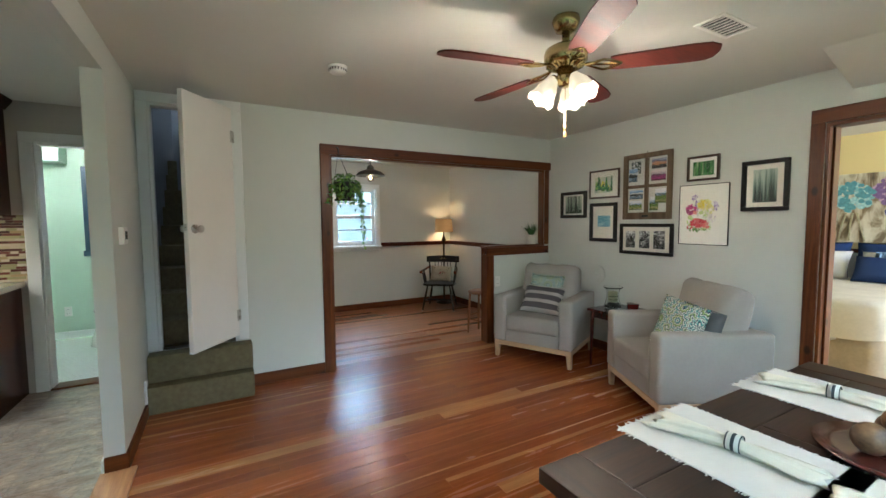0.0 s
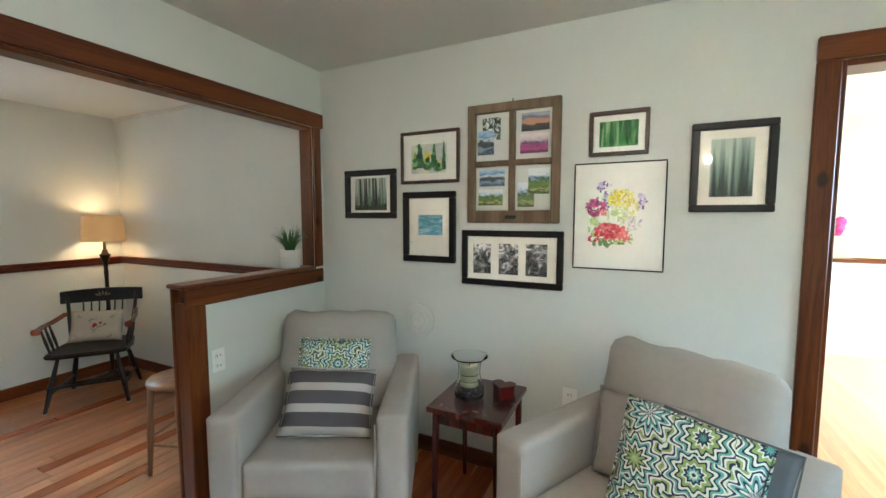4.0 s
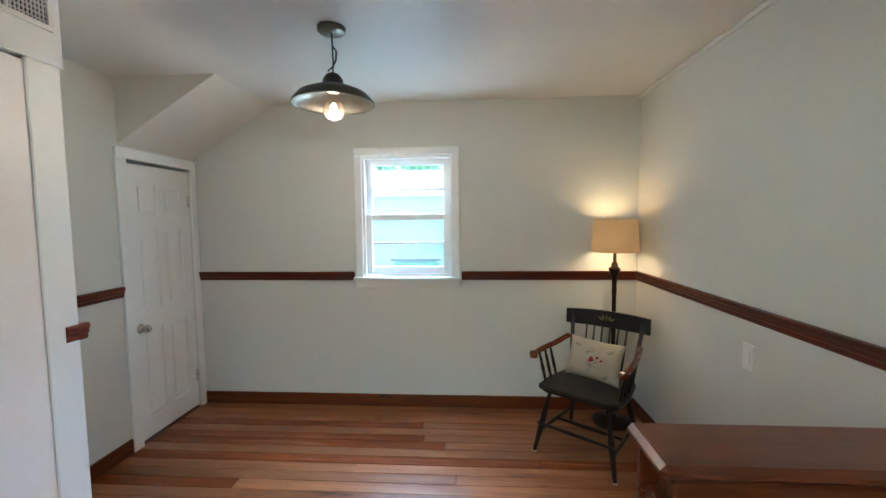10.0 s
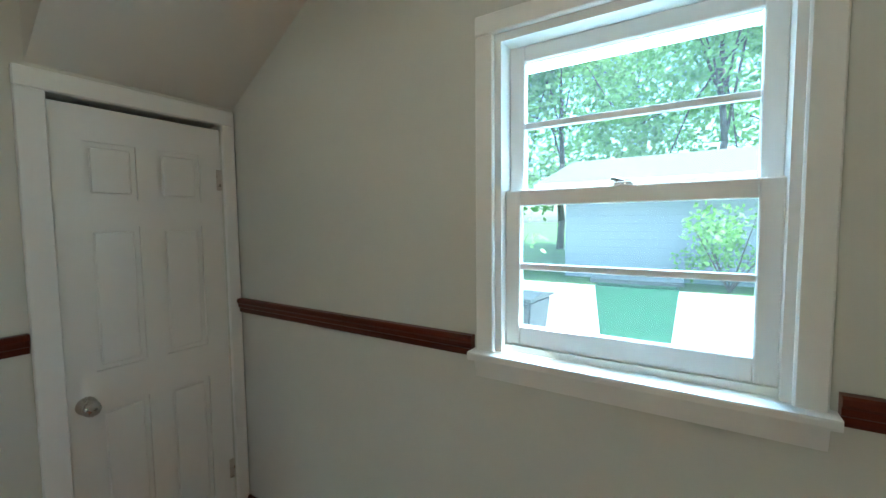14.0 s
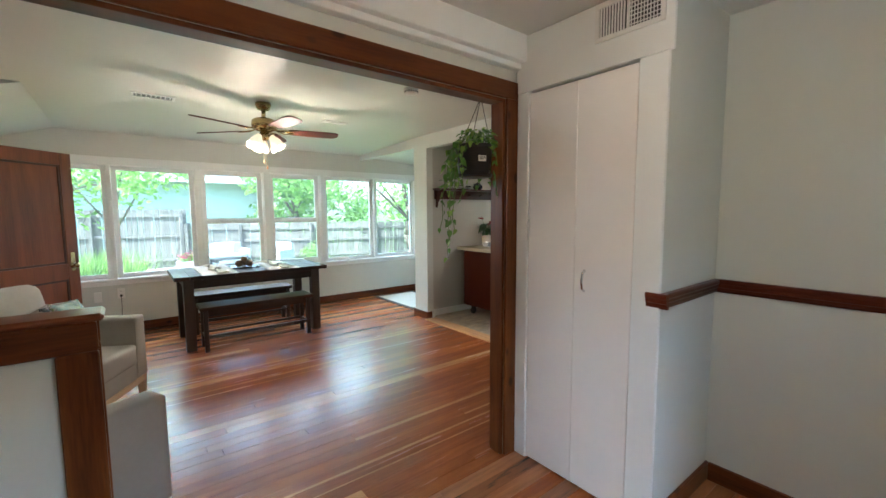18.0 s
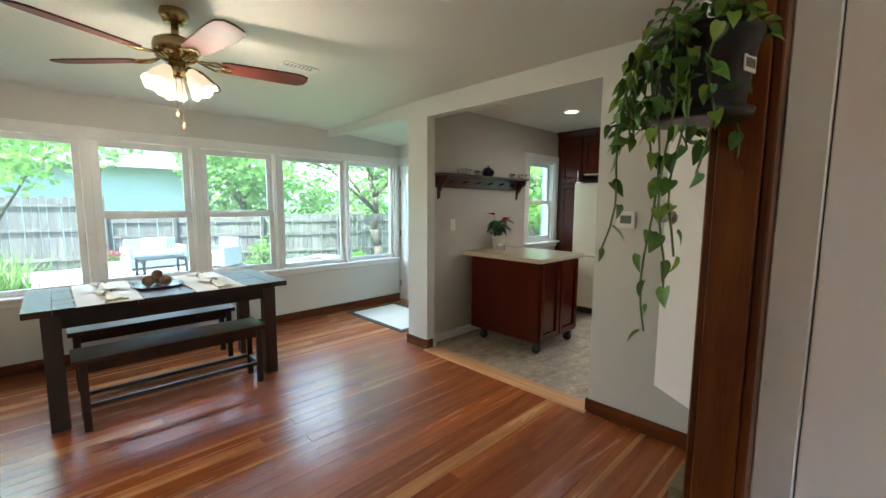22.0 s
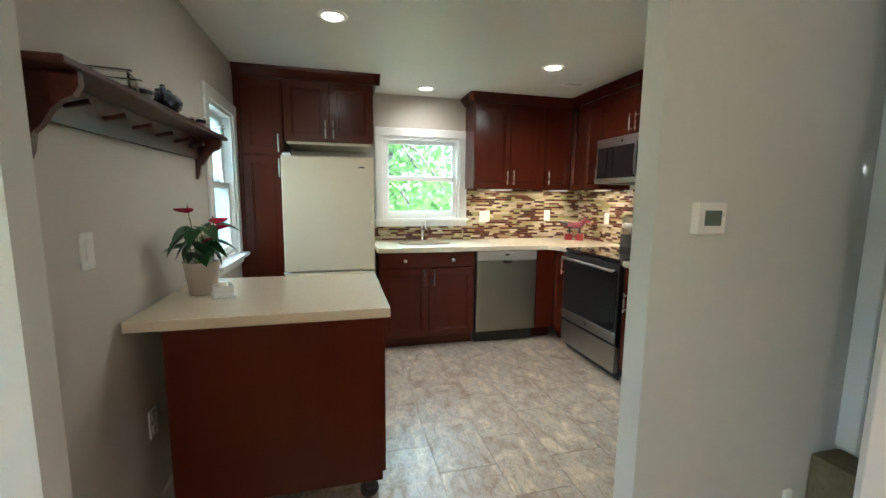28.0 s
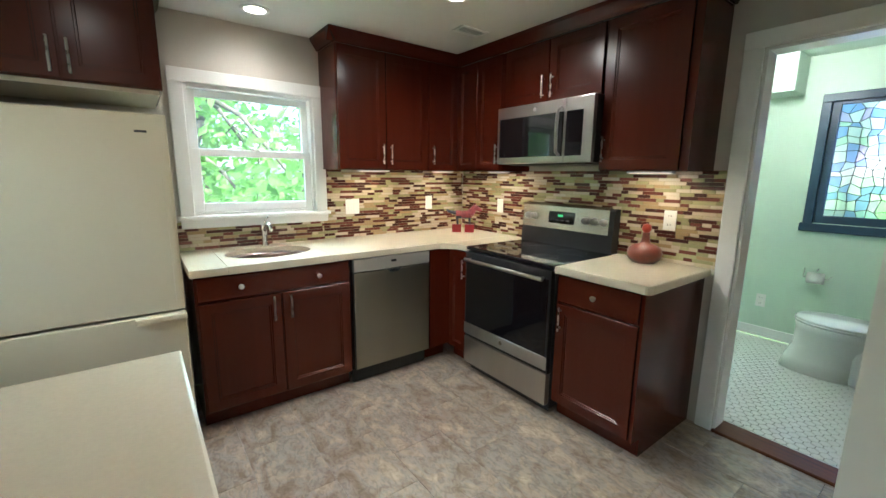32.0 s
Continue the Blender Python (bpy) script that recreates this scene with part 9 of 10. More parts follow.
# ---- bedroom beyond the door ----
e = thing("bed", "made bed with cream coverlet, tan skirt and navy striped pillows", "bed", 6.16, 1.78, 0)
M_QUILT = cloth("cream_coverlet", (0.74, 0.69, 0.58), 300, 0.1)
M_SHEET = cloth("white_pillowcase", (0.78, 0.78, 0.78), 400)
M_SKIRT = cloth("tan_bed_skirt", (0.50, 0.42, 0.30), 300, 0.15)
part("mattress", bx(BM(), -0.94, 1.0, -0.72, 0.72, 0.20, 0.64, 0.07, 4), M_SHEET, e, "", True)
def drape(x0, x1, y0, y1, zt, zb, sag, wave, seed):
    """A cloth lying over the mattress and hanging down its foot and sides with soft folds."""
    bm = BM()
    n = 72
    rows = []
    for k, (out, z) in enumerate(((-0.30, zt), (-0.10, zt), (-0.03, zt - 0.01), (0.0, zt - 0.05), (0.012, (zt + zb) / 2), (0.022, zb))):
        row = []
        for i in range(n):
            a = 2 * math.pi * i / n
            c, s_ = math.cos(a), math.sin(a)
            q = 1 / max(abs(c), abs(s_))
            f = (wave * math.sin(i * 1.3 + seed) + wave * 0.6 * math.sin(i * 0.55 + 2 * seed)) * (k / 5) ** 1.5
            row.append(bm.verts.new(((x0 + x1) / 2 + c * q * ((x1 - x0) / 2 + out + f), (y0 + y1) / 2 + s_ * q * ((y1 - y0) / 2 + out + f), z + (sag * math.sin(i * 0.37 + seed) if k == 5 else 0.0))))
        rows.append(row)
    for a, b_ in zip(rows, rows[1:]):
        for i in range(n):
            bm.faces.new((a[i], a[(i + 1) % n], b_[(i + 1) % n], b_[i]))
    bm.faces.new(rows[0])
    return bm
part("bed_skirt", drape(-0.94, 0.96, -0.73, 0.73, 0.42, 0.015, 0.0, 0.016, 1.0), M_SKIRT, e, "gathered tan bed skirt", True)
part("coverlet", drape(-0.99, 0.96, -0.78, 0.78, 0.655, 0.36, 0.06, 0.022, 2.0), M_QUILT, e, "loosely draped cream coverlet", True)
M_NAVYC = cloth("navy_pillow", (0.03, 0.055, 0.15), 400)
M_BANDC = cloth("sky_blue_band", (0.28, 0.42, 0.62), 400)
for i, y_ in enumerate((-0.36, 0.36)):
    part("pillow", moved(pillow(BM(), 0.68, 0.44, 0.18, 12, 0.8, 0.01, 20 + i), pose(0.88, y_, 0.87, -14, 0, -90)), M_NAVYC, e, "navy pillow against the wall", True)
for i, y_ in enumerate((-0.44, 0.30)):
    pl = part("pillow", moved(pillow(BM(), 0.66, 0.36, 0.16, 12, 0.8, 0.01, i), pose(0.70, y_, 0.82, -24, 0, -90)), M_SHEET, e, "white pillow with blue bands", True)
    for d, w in ((-0.10, 0.035), (-0.16, 0.05)):
        part("band", moved(bx(BM(), d - w / 2, d + w / 2, -0.088, 0.088, -0.165, 0.165, 0.06, 3), pose(0.70, y_, 0.82, -24, 0, -90)), M_BANDC, pl, "blue band", True)
for i, y_ in enumerate((-0.30, 0.42)):
    part("pillow", moved(pillow(BM(), 0.44, 0.32, 0.15, 12, 0.8, 0.01, 7 + i), pose(0.54, y_ - 0.02, 0.80, -28, 0, -90)), M_NAVYC, e, "small navy pillow", True)
e = thing("canvas_print", "grey flower canvas on the yellow wall", "picture", 7.19, 0.35, 1.55)
part("canvas", bx(BM(), -0.03, 0, -0.35, 0.35, -0.25, 0.25, 0.003), print_mat("grey_flower_print", [(0.3, (0.10, 0.10, 0.10)), (0.5, (0.48, 0.48, 0.47)), (0.7, (0.78, 0.78, 0.76))], 3, (1, 1, 1), 3, 2), e)
e = thing("canvas_print", "large canvas of blue and purple hydrangeas above the bed", "picture", 7.19, 1.7, 1.50)
part("canvas", bx(BM(), -0.03, 0, -0.7, 0.7, -0.42, 0.42, 0.003), print_mat("hydrangea_ground", [(0.28, (0.05, 0.035, 0.02)), (0.42, (0.24, 0.18, 0.10)), (0.52, (0.56, 0.50, 0.36)), (0.66, (0.70, 0.66, 0.52))], 6, (1, 1, 0.5), 6, 1.5, 0.0), e)
_hr = random.Random(8)
for cy, cz, rr_, cols in ((0.16, 0.13, 0.19, ((0.24, 0.48, 0.48), (0.40, 0.62, 0.60), (0.12, 0.32, 0.36))), (-0.22, 0.20, 0.19, ((0.30, 0.18, 0.34), (0.45, 0.30, 0.42), (0.20, 0.12, 0.28))), (-0.30, -0.05, 0.15, ((0.13, 0.13, 0.32), (0.24, 0.22, 0.46), (0.08, 0.08, 0.22))), (0.50, 0.18, 0.18, ((0.34, 0.20, 0.36), (0.22, 0.40, 0.46), (0.42, 0.28, 0.40))), (-0.58, 0.14, 0.16, ((0.24, 0.48, 0.48), (0.40, 0.60, 0.56), (0.14, 0.30, 0.36)))):
    for h_, c in enumerate(cols):
        bm = BM()
        for k in range(46):
            d, a = math.sqrt(_hr.random()) * rr_, _hr.uniform(0, 6.283)
            y_, z_, r_ = cy + d * math.cos(a), cz + d * math.sin(a) * 0.92, _hr.uniform(0.020, 0.036)
            if abs(z_) < 0.38 and abs(y_) < 0.66:
                bm.faces.new([bm.verts.new((-0.0305 - 0.0002 * h_ - 0.000004 * k, y_ + r_ * math.cos(q * 0.785) * (1 + _hr.uniform(-0.2, 0.2)), z_ + r_ * math.sin(q * 0.785) * (1 + _hr.uniform(-0.2, 0.2)))) for q in range(8)])
        tagged(part("blossom_paint", bm, material("hydrangea_petal", c, 0.7, vary=0.3, scale=40), e), "", "", "", "stuff")
for y0, y1 in ((0.20, 0.26), (0.14, 0.16), (0.10, 0.02), (-0.24, -0.18), (0.5, 0.46), (-0.5, -0.56)):
    part("stem_paint", tube(BM(), [(-0.031, y0, -0.06), (-0.031, (y0 + y1) / 2 + 0.01, -0.22), (-0.031, y1, -0.40)], 0.010, 5), material("stem_wash", (0.36, 0.33, 0.20), 0.7, vary=0.3, scale=30), e)
board("trim_picture_rail", 7.17, 7.2, -2.5, 4.5, 0.95, 1.0, M_TRIM_Y, "wooden rail on the bedroom wall", "chair rail")
setting(part("wainscot_bedroom", bx(BM(), 7.19, 7.2, -2.5, 4.5, 0, 0.95), M_TRIMW), "white lower bedroom wall", "wall")
e = thing("flower_vase", "blue glass vase of pink flowers on a ledge", "vase", 7.08, 0.02, 1.0)
part("vase", lathe(BM(), [(0, 0), (0.035, 0), (0.04, 0.1), (0.03, 0.17), (0.036, 0.19), (0, 0.18)], 16), material("blue_vase", (0.02, 0.10, 0.22), 0.15, vary=0.1), e, "", True)
for i in range(9):
    a_ = i * 0.7
    bm = BM()
    bmesh.ops.create_icosphere(bm, subdivisions=2, radius=0.055)
    for v_ in bm.verts:
        v_.co *= 1 + 0.25 * noise.noise(v_.co * 30)
    moved(bm, Matrix.Translation((0.08 * math.cos(a_) * (i % 3) / 2, 0.11 * math.sin(a_) * (0.4 + (i % 3) / 3), 0.27 + 0.03 * (i % 4))))
    part("flower", bm, material("pink_petal", (0.55, 0.05, 0.22), 0.6, vary=0.3, scale=30), e)
part("ledge", bx(BM(), -0.1, 0.1, -0.2, 0.2, -0.03, 0.0, 0.003), M_TRIM_Y, e)
# area lamp added inside the closed bedroom, in place of an unseen window
lamp("bedroom_daylight", "AREA", look((5.6, -2.35, 1.7), (5.6, 2.0, 0.8)), 20, (0.90, 0.95, 1.0), size=2.4, size_y=1.3)

# ---- outside: yards, fence, trees, neighbours ----
M_LAWN = material("lawn", (0.085, 0.14, 0.035), 0.9, vary=0.35, scale=1.2, bump=0.6, bump_scale=60, spec=0.2)
M_PAVE = material("pale_patio_paving", (0.42, 0.39, 0.34), 0.8, vary=0.15, scale=4, bump=0.3, bump_scale=40)
M_DRIVE = material("concrete_drive", (0.46, 0.45, 0.43), 0.8, vary=0.12, scale=2, bump=0.3, bump_scale=60)
M_FENCE = wood("weathered_fence_board", (0.085, 0.078, 0.074), (0.165, 0.15, 0.14), 0.85, "z", 9, 0.0, piece=0.16, bump=0.3)
M_BARK = material("tree_bark", (0.10, 0.075, 0.055), 0.9, vary=0.4, scale=14, bump=0.9, bump_scale=30, stretch=(1, 1, 0.25))
M_SIDING = material("pale_blue_siding", (0.46, 0.52, 0.51), 0.7, vary=0.05, scale=2)
M_GARAGE = material("white_garage_siding", (0.34, 0.35, 0.36), 0.7, vary=0.06, scale=2)
M_WHITEOUT = material("white_outdoor_paint", (0.68, 0.68, 0.66), 0.7, vary=0.04, scale=2)
M_SHINGLE = material("grey_roof_shingles", (0.13, 0.127, 0.125), 0.9, vary=0.25, scale=9, bump=0.5, bump_scale=30)
M_WICKER = material("grey_wicker", (0.30, 0.33, 0.36), 0.8, vary=0.3, scale=60, bump=0.7, bump_scale=160)
M_BIN = material("green_bin_plastic", (0.02, 0.12, 0.045), 0.45, vary=0.08, scale=6)
M_BIND = material("grey_bin_plastic", (0.022, 0.025, 0.028), 0.5, vary=0.08, scale=6)
M_DARKMETAL = material("dark_table_metal", (0.05, 0.05, 0.05), 0.5, 0.6, vary=0.2)
M_PETAL = material("pink_petals", (0.65, 0.06, 0.22), 0.6, vary=0.25, scale=20)


def leafy(name, dark, light):
    mt = bpy.data.materials.new(name)
    mt.use_nodes = True
    nt = mt.node_tree
    nd, lk = nt.nodes, nt.links
    b = nd["Principled BSDF"]
    b.inputs["Roughness"].default_value = 0.5
    g = nd.new("ShaderNodeNewGeometry")
    rp = nd.new("ShaderNodeValToRGB")
    rp.color_ramp.elements[0].color, rp.color_ramp.elements[1].color = (*dark, 1), (*light, 1)
    lk.new(g.outputs["Random Per Island"], rp.inputs[0])
    tr = nd.new("ShaderNodeBsdfTranslucent")
    mx = nd.new("ShaderNodeMixShader")
    mx.inputs[0].default_value = 0.6
    lk.new(rp.outputs[0], b.inputs["Base Color"])
    lk.new(rp.outputs[0], tr.inputs["Color"])
    lk.new(b.outputs[0], mx.inputs[1])
    lk.new(tr.outputs[0], mx.inputs[2])
    lk.new(mx.outputs[0], nd["Material Output"].inputs["Surface"])
    return mt


M_LEAF = leafy("tree_leaves", (0.13, 0.25, 0.05), (0.36, 0.56, 0.15))
M_LEAFD = leafy("far_tree_leaves", (0.10, 0.21, 0.045), (0.27, 0.44, 0.11))
M_BLADE = leafy("grass_blades", (0.10, 0.19, 0.04), (0.26, 0.38, 0.10))


def foliage(name, mt, blobs, n, size, rnd, parent=None):
    """Many small folded leaves, crowded towards the outside of uneven clumps."""
    vs, fs = [], []
    tot = sum(r ** 2 for *_, r in blobs)
    for cx, cy, cz, r in blobs:
        for _ in range(int(n * r * r / tot)):
            d = Vector((rnd.gauss(0, 1), rnd.gauss(0, 1), rnd.gauss(0, 0.8))).normalized() * r * (rnd.random() ** 0.45)
            q = noise.noise(Vector((cx + d.x, cy + d.y, cz + d.z)) * 0.9)
            if q < -0.16:
                continue
            c = Vector((cx, cy, cz)) + d
            a = Vector((rnd.uniform(-1, 1), rnd.uniform(-1, 1), rnd.uniform(-0.9, 0.3))).normalized()
            s = size * rnd.uniform(0.6, 1.3)
            u = a.orthogonal().normalized()
            k = len(vs)
            vs += [c, c + a * s * 0.5 + u * s * 0.3, c + a * s, c + a * s * 0.5 - u * s * 0.3]
            fs.append((k, k + 1, k + 2, k + 3))
    me = bpy.data.meshes.new(name)
    me.from_pydata([tuple(v) for v in vs], [], fs)
    me.materials.append(mt)
    ob = new(name, me)
    if parent:
        ob.parent = parent
    return ob


def tree(label, x, y, z, h, r, blobs, n, size, seed, mt, lean=(0, 0), name="tree"):
    rnd = random.Random(seed)
    t = thing(name, label, "tree", x, y, z)
    bm = BM()
    at, rad = Vector((0, 0, -0.1)), r * 1.25
    k = 7
    pts = [at]
    for i in range(1, k + 1):
        f = i / k
        pts.append(Vector((lean[0] * f + rnd.uniform(-1, 1) * r * 0.8, lean[1] * f + rnd.uniform(-1, 1) * r * 0.8, h * f)))
    for i in range(k):
        rod(bm, pts[i], pts[i + 1], rad * (1 - 0.1 * i), rad * (1 - 0.1 * (i + 1)), 9)
    part("trunk", bm, M_BARK, t, smooth=True)
    for bx_, by_, bz_, br_ in blobs:
        i = rnd.randint(max(2, k - 4), k)
        a, b = pts[i], Vector((bx_, by_, bz_))
        m = (a + b) / 2 + Vector((0, 0, 0.12 * (b - a).length))
        lb = BM()
        rod(lb, a, m, rad * 0.32, rad * 0.22, 6)
        rod(lb, m, b, rad * 0.22, rad * 0.09, 6)
        for _ in range(3):
            e = b + Vector((rnd.uniform(-1, 1), rnd.uniform(-1, 1), rnd.uniform(-0.6, 0.6))) * br_ * 0.8
            rod(lb, m.lerp(b, rnd.uniform(0.3, 1)), e, rad * 0.09, rad * 0.03, 5)
        part("limb", lb, M_BARK, t, smooth=True)
    foliage("crown", mt, blobs, n, size, rnd, t)
    return t


def clumps(rnd, n, rx, ry, z0, z1, r0, r1):
    return [(rnd.uniform(-rx, rx), rnd.uniform(-ry, ry), rnd.uniform(z0, z1), rnd.uniform(r0, r1)) for _ in range(n)]


GS, GN = -0.45, -0.10


def ground_z(y):
    f = min(1, max(0, (y + 0.5) / 5.5))
    return GS + (GN - GS) * f * f * (3 - 2 * f)


_b = BM()
_ys = (-300, -60, -20, -0.5, 0.5, 1.5, 2.5, 3.5, 4.5, 5.0, 20, 60, 300)
_rows = [[_b.verts.new((x, y, ground_z(y))) for x in (-300, -40, 0, 40, 300)] for y in _ys]
for ra, rb in zip(_rows, _rows[1:]):
    for i in range(4):
        _b.faces.new((ra[i], ra[i + 1], rb[i + 1], rb[i]))
setting(part("ground", _b, M_LAWN), "green lawn reaching away on all sides", "ground")
_b = bx(BM(), P, P + 0.14, S2, NN + 0.14, -0.5, -0.081)
for q in ((EX - 0.14, P, S2, S), (NW - 0.14, P, NN, NN + 0.14), (KX - 0.14, KX, 0.76, KN + 0.12), (KX, EX - 0.14, 0.76, KS), (EX - 0.14, EX, S, 0.76)):
    bx(_b, *q, -0.5, -0.081)
setting(part("foundation", _b, M_DRIVE), "grey concrete foundation strip under the house walls", "foundation")
setting(part("patio", bx(BM(), -1.9, 3.6, -11.0, -7.4, GS - 0.05, GS + 0.03, 0.01), M_PAVE), "pale stone patio in the back yard", "patio")
setting(part("driveway", bx(BM(), -6, 14, 7.2, 14.5, GN - 0.05, GN + 0.02, 0.01), M_DRIVE), "sunlit pale concrete driveway", "driveway")

# board fence along the back of the yard, with its gate
_fr = random.Random(5)
FL = [(8.4, -12.4, 1.98), (1.2, -11.0, 1.98), (1.2, -11.0, 1.52), (-0.4, -10.6, 1.5), (-6.9, -7.75, 1.5), (-8.1, -7.2, 1.5), (-14.5, -5.0, 1.5)]
_fence = thing("fence", "weathered grey-brown wooden board fence round the back yard", "fence", 0, 0, GS)
_gate = thing("gate", "weathered wooden board gate with a diagonal brace", "gate", 0, 0, GS)
_bd = {}
for (x0, y0, h0), (x1, y1, h1) in zip(FL, FL[1:]):
    ln = math.hypot(x1 - x0, y1 - y0)
    if ln < 0.1:
        continue
    an = math.degrees(math.atan2(y1 - y0, x1 - x0))
    host = _gate if x0 == -6.9 else _fence
    u = Vector(((x1 - x0) / ln, (y1 - y0) / ln, 0))
    k = int(ln / 0.148)
    for i in range(k):
        q = u * ((i + 0.5) * ln / k)
        hh = round(h0 * _fr.uniform(0.985, 1.01), 2)
        if hh not in _bd:
            bm = prism(BM(), [(-0.068, 0.03), (0.068, 0.03), (0.068, hh - 0.03), (0.04, hh), (-0.04, hh), (-0.068, hh - 0.03)], -0.009, 0.009, "y")
            me = bpy.data.meshes.new("board")
            bmesh.ops.recalc_face_normals(bm, faces=bm.faces)
            bm.to_mesh(me)
            bm.free()
            me.materials.append(M_FENCE)
            _bd[hh] = me
        ob = new("board", _bd[hh])
        ob.parent = host
        ob.matrix_basis = pose(x0 + q.x, y0 + q.y, 0, 0, _fr.uniform(-0.7, 0.7), an)
    side = Vector((u.y, -u.x, 0)) * 0.04
    if side.y < 0:
        side = -side
    for z in (0.3, h0 * 0.5 + 0.1, h0 - 0.22):
        bm = BM()
        a, b = Vector((x0, y0, z)) + side, Vector((x1, y1, z)) + side
        bx(bm, 0, ln, -0.02, 0.02, -0.045, 0.045, 0.004)
        moved(bm, pose(a.x, a.y, z, 0, 0, an))
        part("rail", bm, M_FENCE, host)
    for i in range(int(ln / 2.4) + 1):
        q = u * (i * 2.4)
        part("post", bx(BM(), x0 + q.x + side.x * 1.9 - 0.05, x0 + q.x + side.x * 1.9 + 0.05, y0 + q.y + side.y * 1.9 - 0.05, y0 + q.y + side.y * 1.9 + 0.05, 0, h0 - 0.06, 0.006), M_FENCE, host)
    if host is _gate:
        bm = bx(BM(), 0, 1.75, -0.015, 0.015, -0.05, 0.05, 0.004)
        moved(bm, pose(x0 + side.x * 2.2, y0 + side.y * 2.2, 1.3, 0, 0, an) @ pose(0, 0, 0, 0, 41, 0))
        part("brace", bm, M_FENCE, _gate, "diagonal wooden brace")

# trees and shrubs of the back yard
_r = random.Random(3)
tree("slim young tree with drooping bright green leaves beside the patio", 3.0, -6.6, GS, 3.4, 0.06,
     [(-1.0, 0.6, 2.9, 0.8), (-0.2, 0.9, 2.5, 0.7), (0.7, 0.4, 2.3, 0.9), (1.3, 0.2, 2.9, 0.9), (0.2, 0.0, 3.6, 1.1), (-0.4, 1.6, 3.4, 0.9), (-1.7, 0.1, 3.3, 0.7), (-0.1, -0.7, 3.2, 1.0)], 4200, 0.15, 11, M_LEAF)
tree("dark-trunked shade tree leaning over the back fence", -5.3, -7.0, GS, 3.6, 0.12,
     [(-1.2, 0.2, 3.0, 1.2), (0.9, 0.5, 3.2, 1.1), (2.2, -0.5, 3.5, 1.2), (-0.3, 1.2, 3.9, 1.3), (0.8, -1.0, 4.3, 1.5), (-2.6, 0.0, 3.6, 1.3), (3.3, 0.2, 3.2, 0.9), (-1.7, -1.3, 2.4, 1.0), (0.1, 0.2, 5.0, 1.6)], 7000, 0.16, 12, M_LEAF, lean=(0.45, 0.1))
for i, (x, y, h, w, mt) in enumerate(((-3.6, -14.5, 4.6, 3.0, M_LEAFD), (-9.5, -10.5, 5.2, 3.0, M_LEAF), (-13.5, -7.5, 5.5, 3.0, M_LEAFD), (8.5, -16.5, 5.5, 3.4, M_LEAF), (2.2, -25.0, 8.0, 4.5, M_LEAFD), (-7.5, -21.0, 7.5, 4.2, M_LEAFD), (12, -10, 5.5, 3.0, M_LEAF))):
    tree("full green tree standing beyond the fence", x, y, GS, h * 0.8, 0.16, clumps(_r, 9, w * 0.7, w * 0.5, h * 0.32, h, w * 0.30, w * 0.48), 4600, 0.26, 30 + i, mt)
for i, (x, y, h, w, mt) in enumerate(((-6.9, 2.6, 3.6, 2.0, M_LEAF), (-9.2, 4.8, 5.0, 2.8, M_LEAF), (-8.8, 0.2, 4.6, 2.6, M_LEAFD), (-13.0, 3.0, 6.5, 3.6, M_LEAFD), (-6.4, -1.9, 3.6, 1.7, M_LEAF))):
    tree("leafy green tree close by the kitchen side of the house", x, y, -0.35, h * 0.8, 0.12, clumps(_r, 10, w * 0.7, w * 0.8, h * 0.28, h, w * 0.30, w * 0.46), 3000, 0.19, 50 + i, mt)
for i, (x, y, h, w) in enumerate(((-4.0, 26.5, 13.0, 5.0), (3.0, 26.0, 14.0, 5.4), (9.5, 26, 12.0, 4.6), (-9, 14, 5.5, 3.2), (-1.2, 31.0, 18.0, 6.5), (-8.5, 24.5, 12.0, 5.0), (6.2, 32.0, 17.0, 6.0))):
    tree("full green street tree across the driveway", x, y, GN, h * 0.8, 0.16, clumps(_r, 14, w * 0.7, w * 0.5, h * 0.22, h, w * 0.34, w * 0.52), 9000, 0.36, 70 + i, M_LEAF)


_r = random.Random(17)
tagged(foliage("far_hedge", M_LEAFD, [(x + _r.uniform(-0.6, 0.6), -15.5 - 0.35 * (x + 4) + _r.uniform(-1, 1), GS + _r.uniform(0.7, 2.9), _r.uniform(0.9, 1.5)) for x in range(-20, -3) for _ in range(2)], 9000, 0.24, _r), "dense green hedges and shrubs beyond the fence", "hedge", "", "stuff")


def shrub(label, x, y, z, r, n, size, seed, bloom=0, name="shrub"):
    rnd = random.Random(seed)
    t = thing(name, label, "shrub", x, y, z)
    bm = BM()
    for _ in range(7):
        e = Vector((rnd.uniform(-1, 1) * r * 0.7, rnd.uniform(-1, 1) * r * 0.7, rnd.uniform(0.6, 1.5) * r))
        rod(bm, (0, 0, 0), e, 0.018, 0.006, 5)
    part("stem", bm, M_BARK, t)
    bl = [(rnd.uniform(-0.5, 0.5) * r, rnd.uniform(-0.5, 0.5) * r, rnd.uniform(0.45, 1.2) * r, rnd.uniform(0.4, 0.62) * r) for _ in range(7)]
    foliage("leaves", M_LEAF, bl, n, size, rnd, t)
    if bloom:
        foliage("blossom", M_PETAL, [(a, b, c + 0.05, d * 1.03) for a, b, c, d in bl], bloom, size * 0.9, rnd, t)
    return t


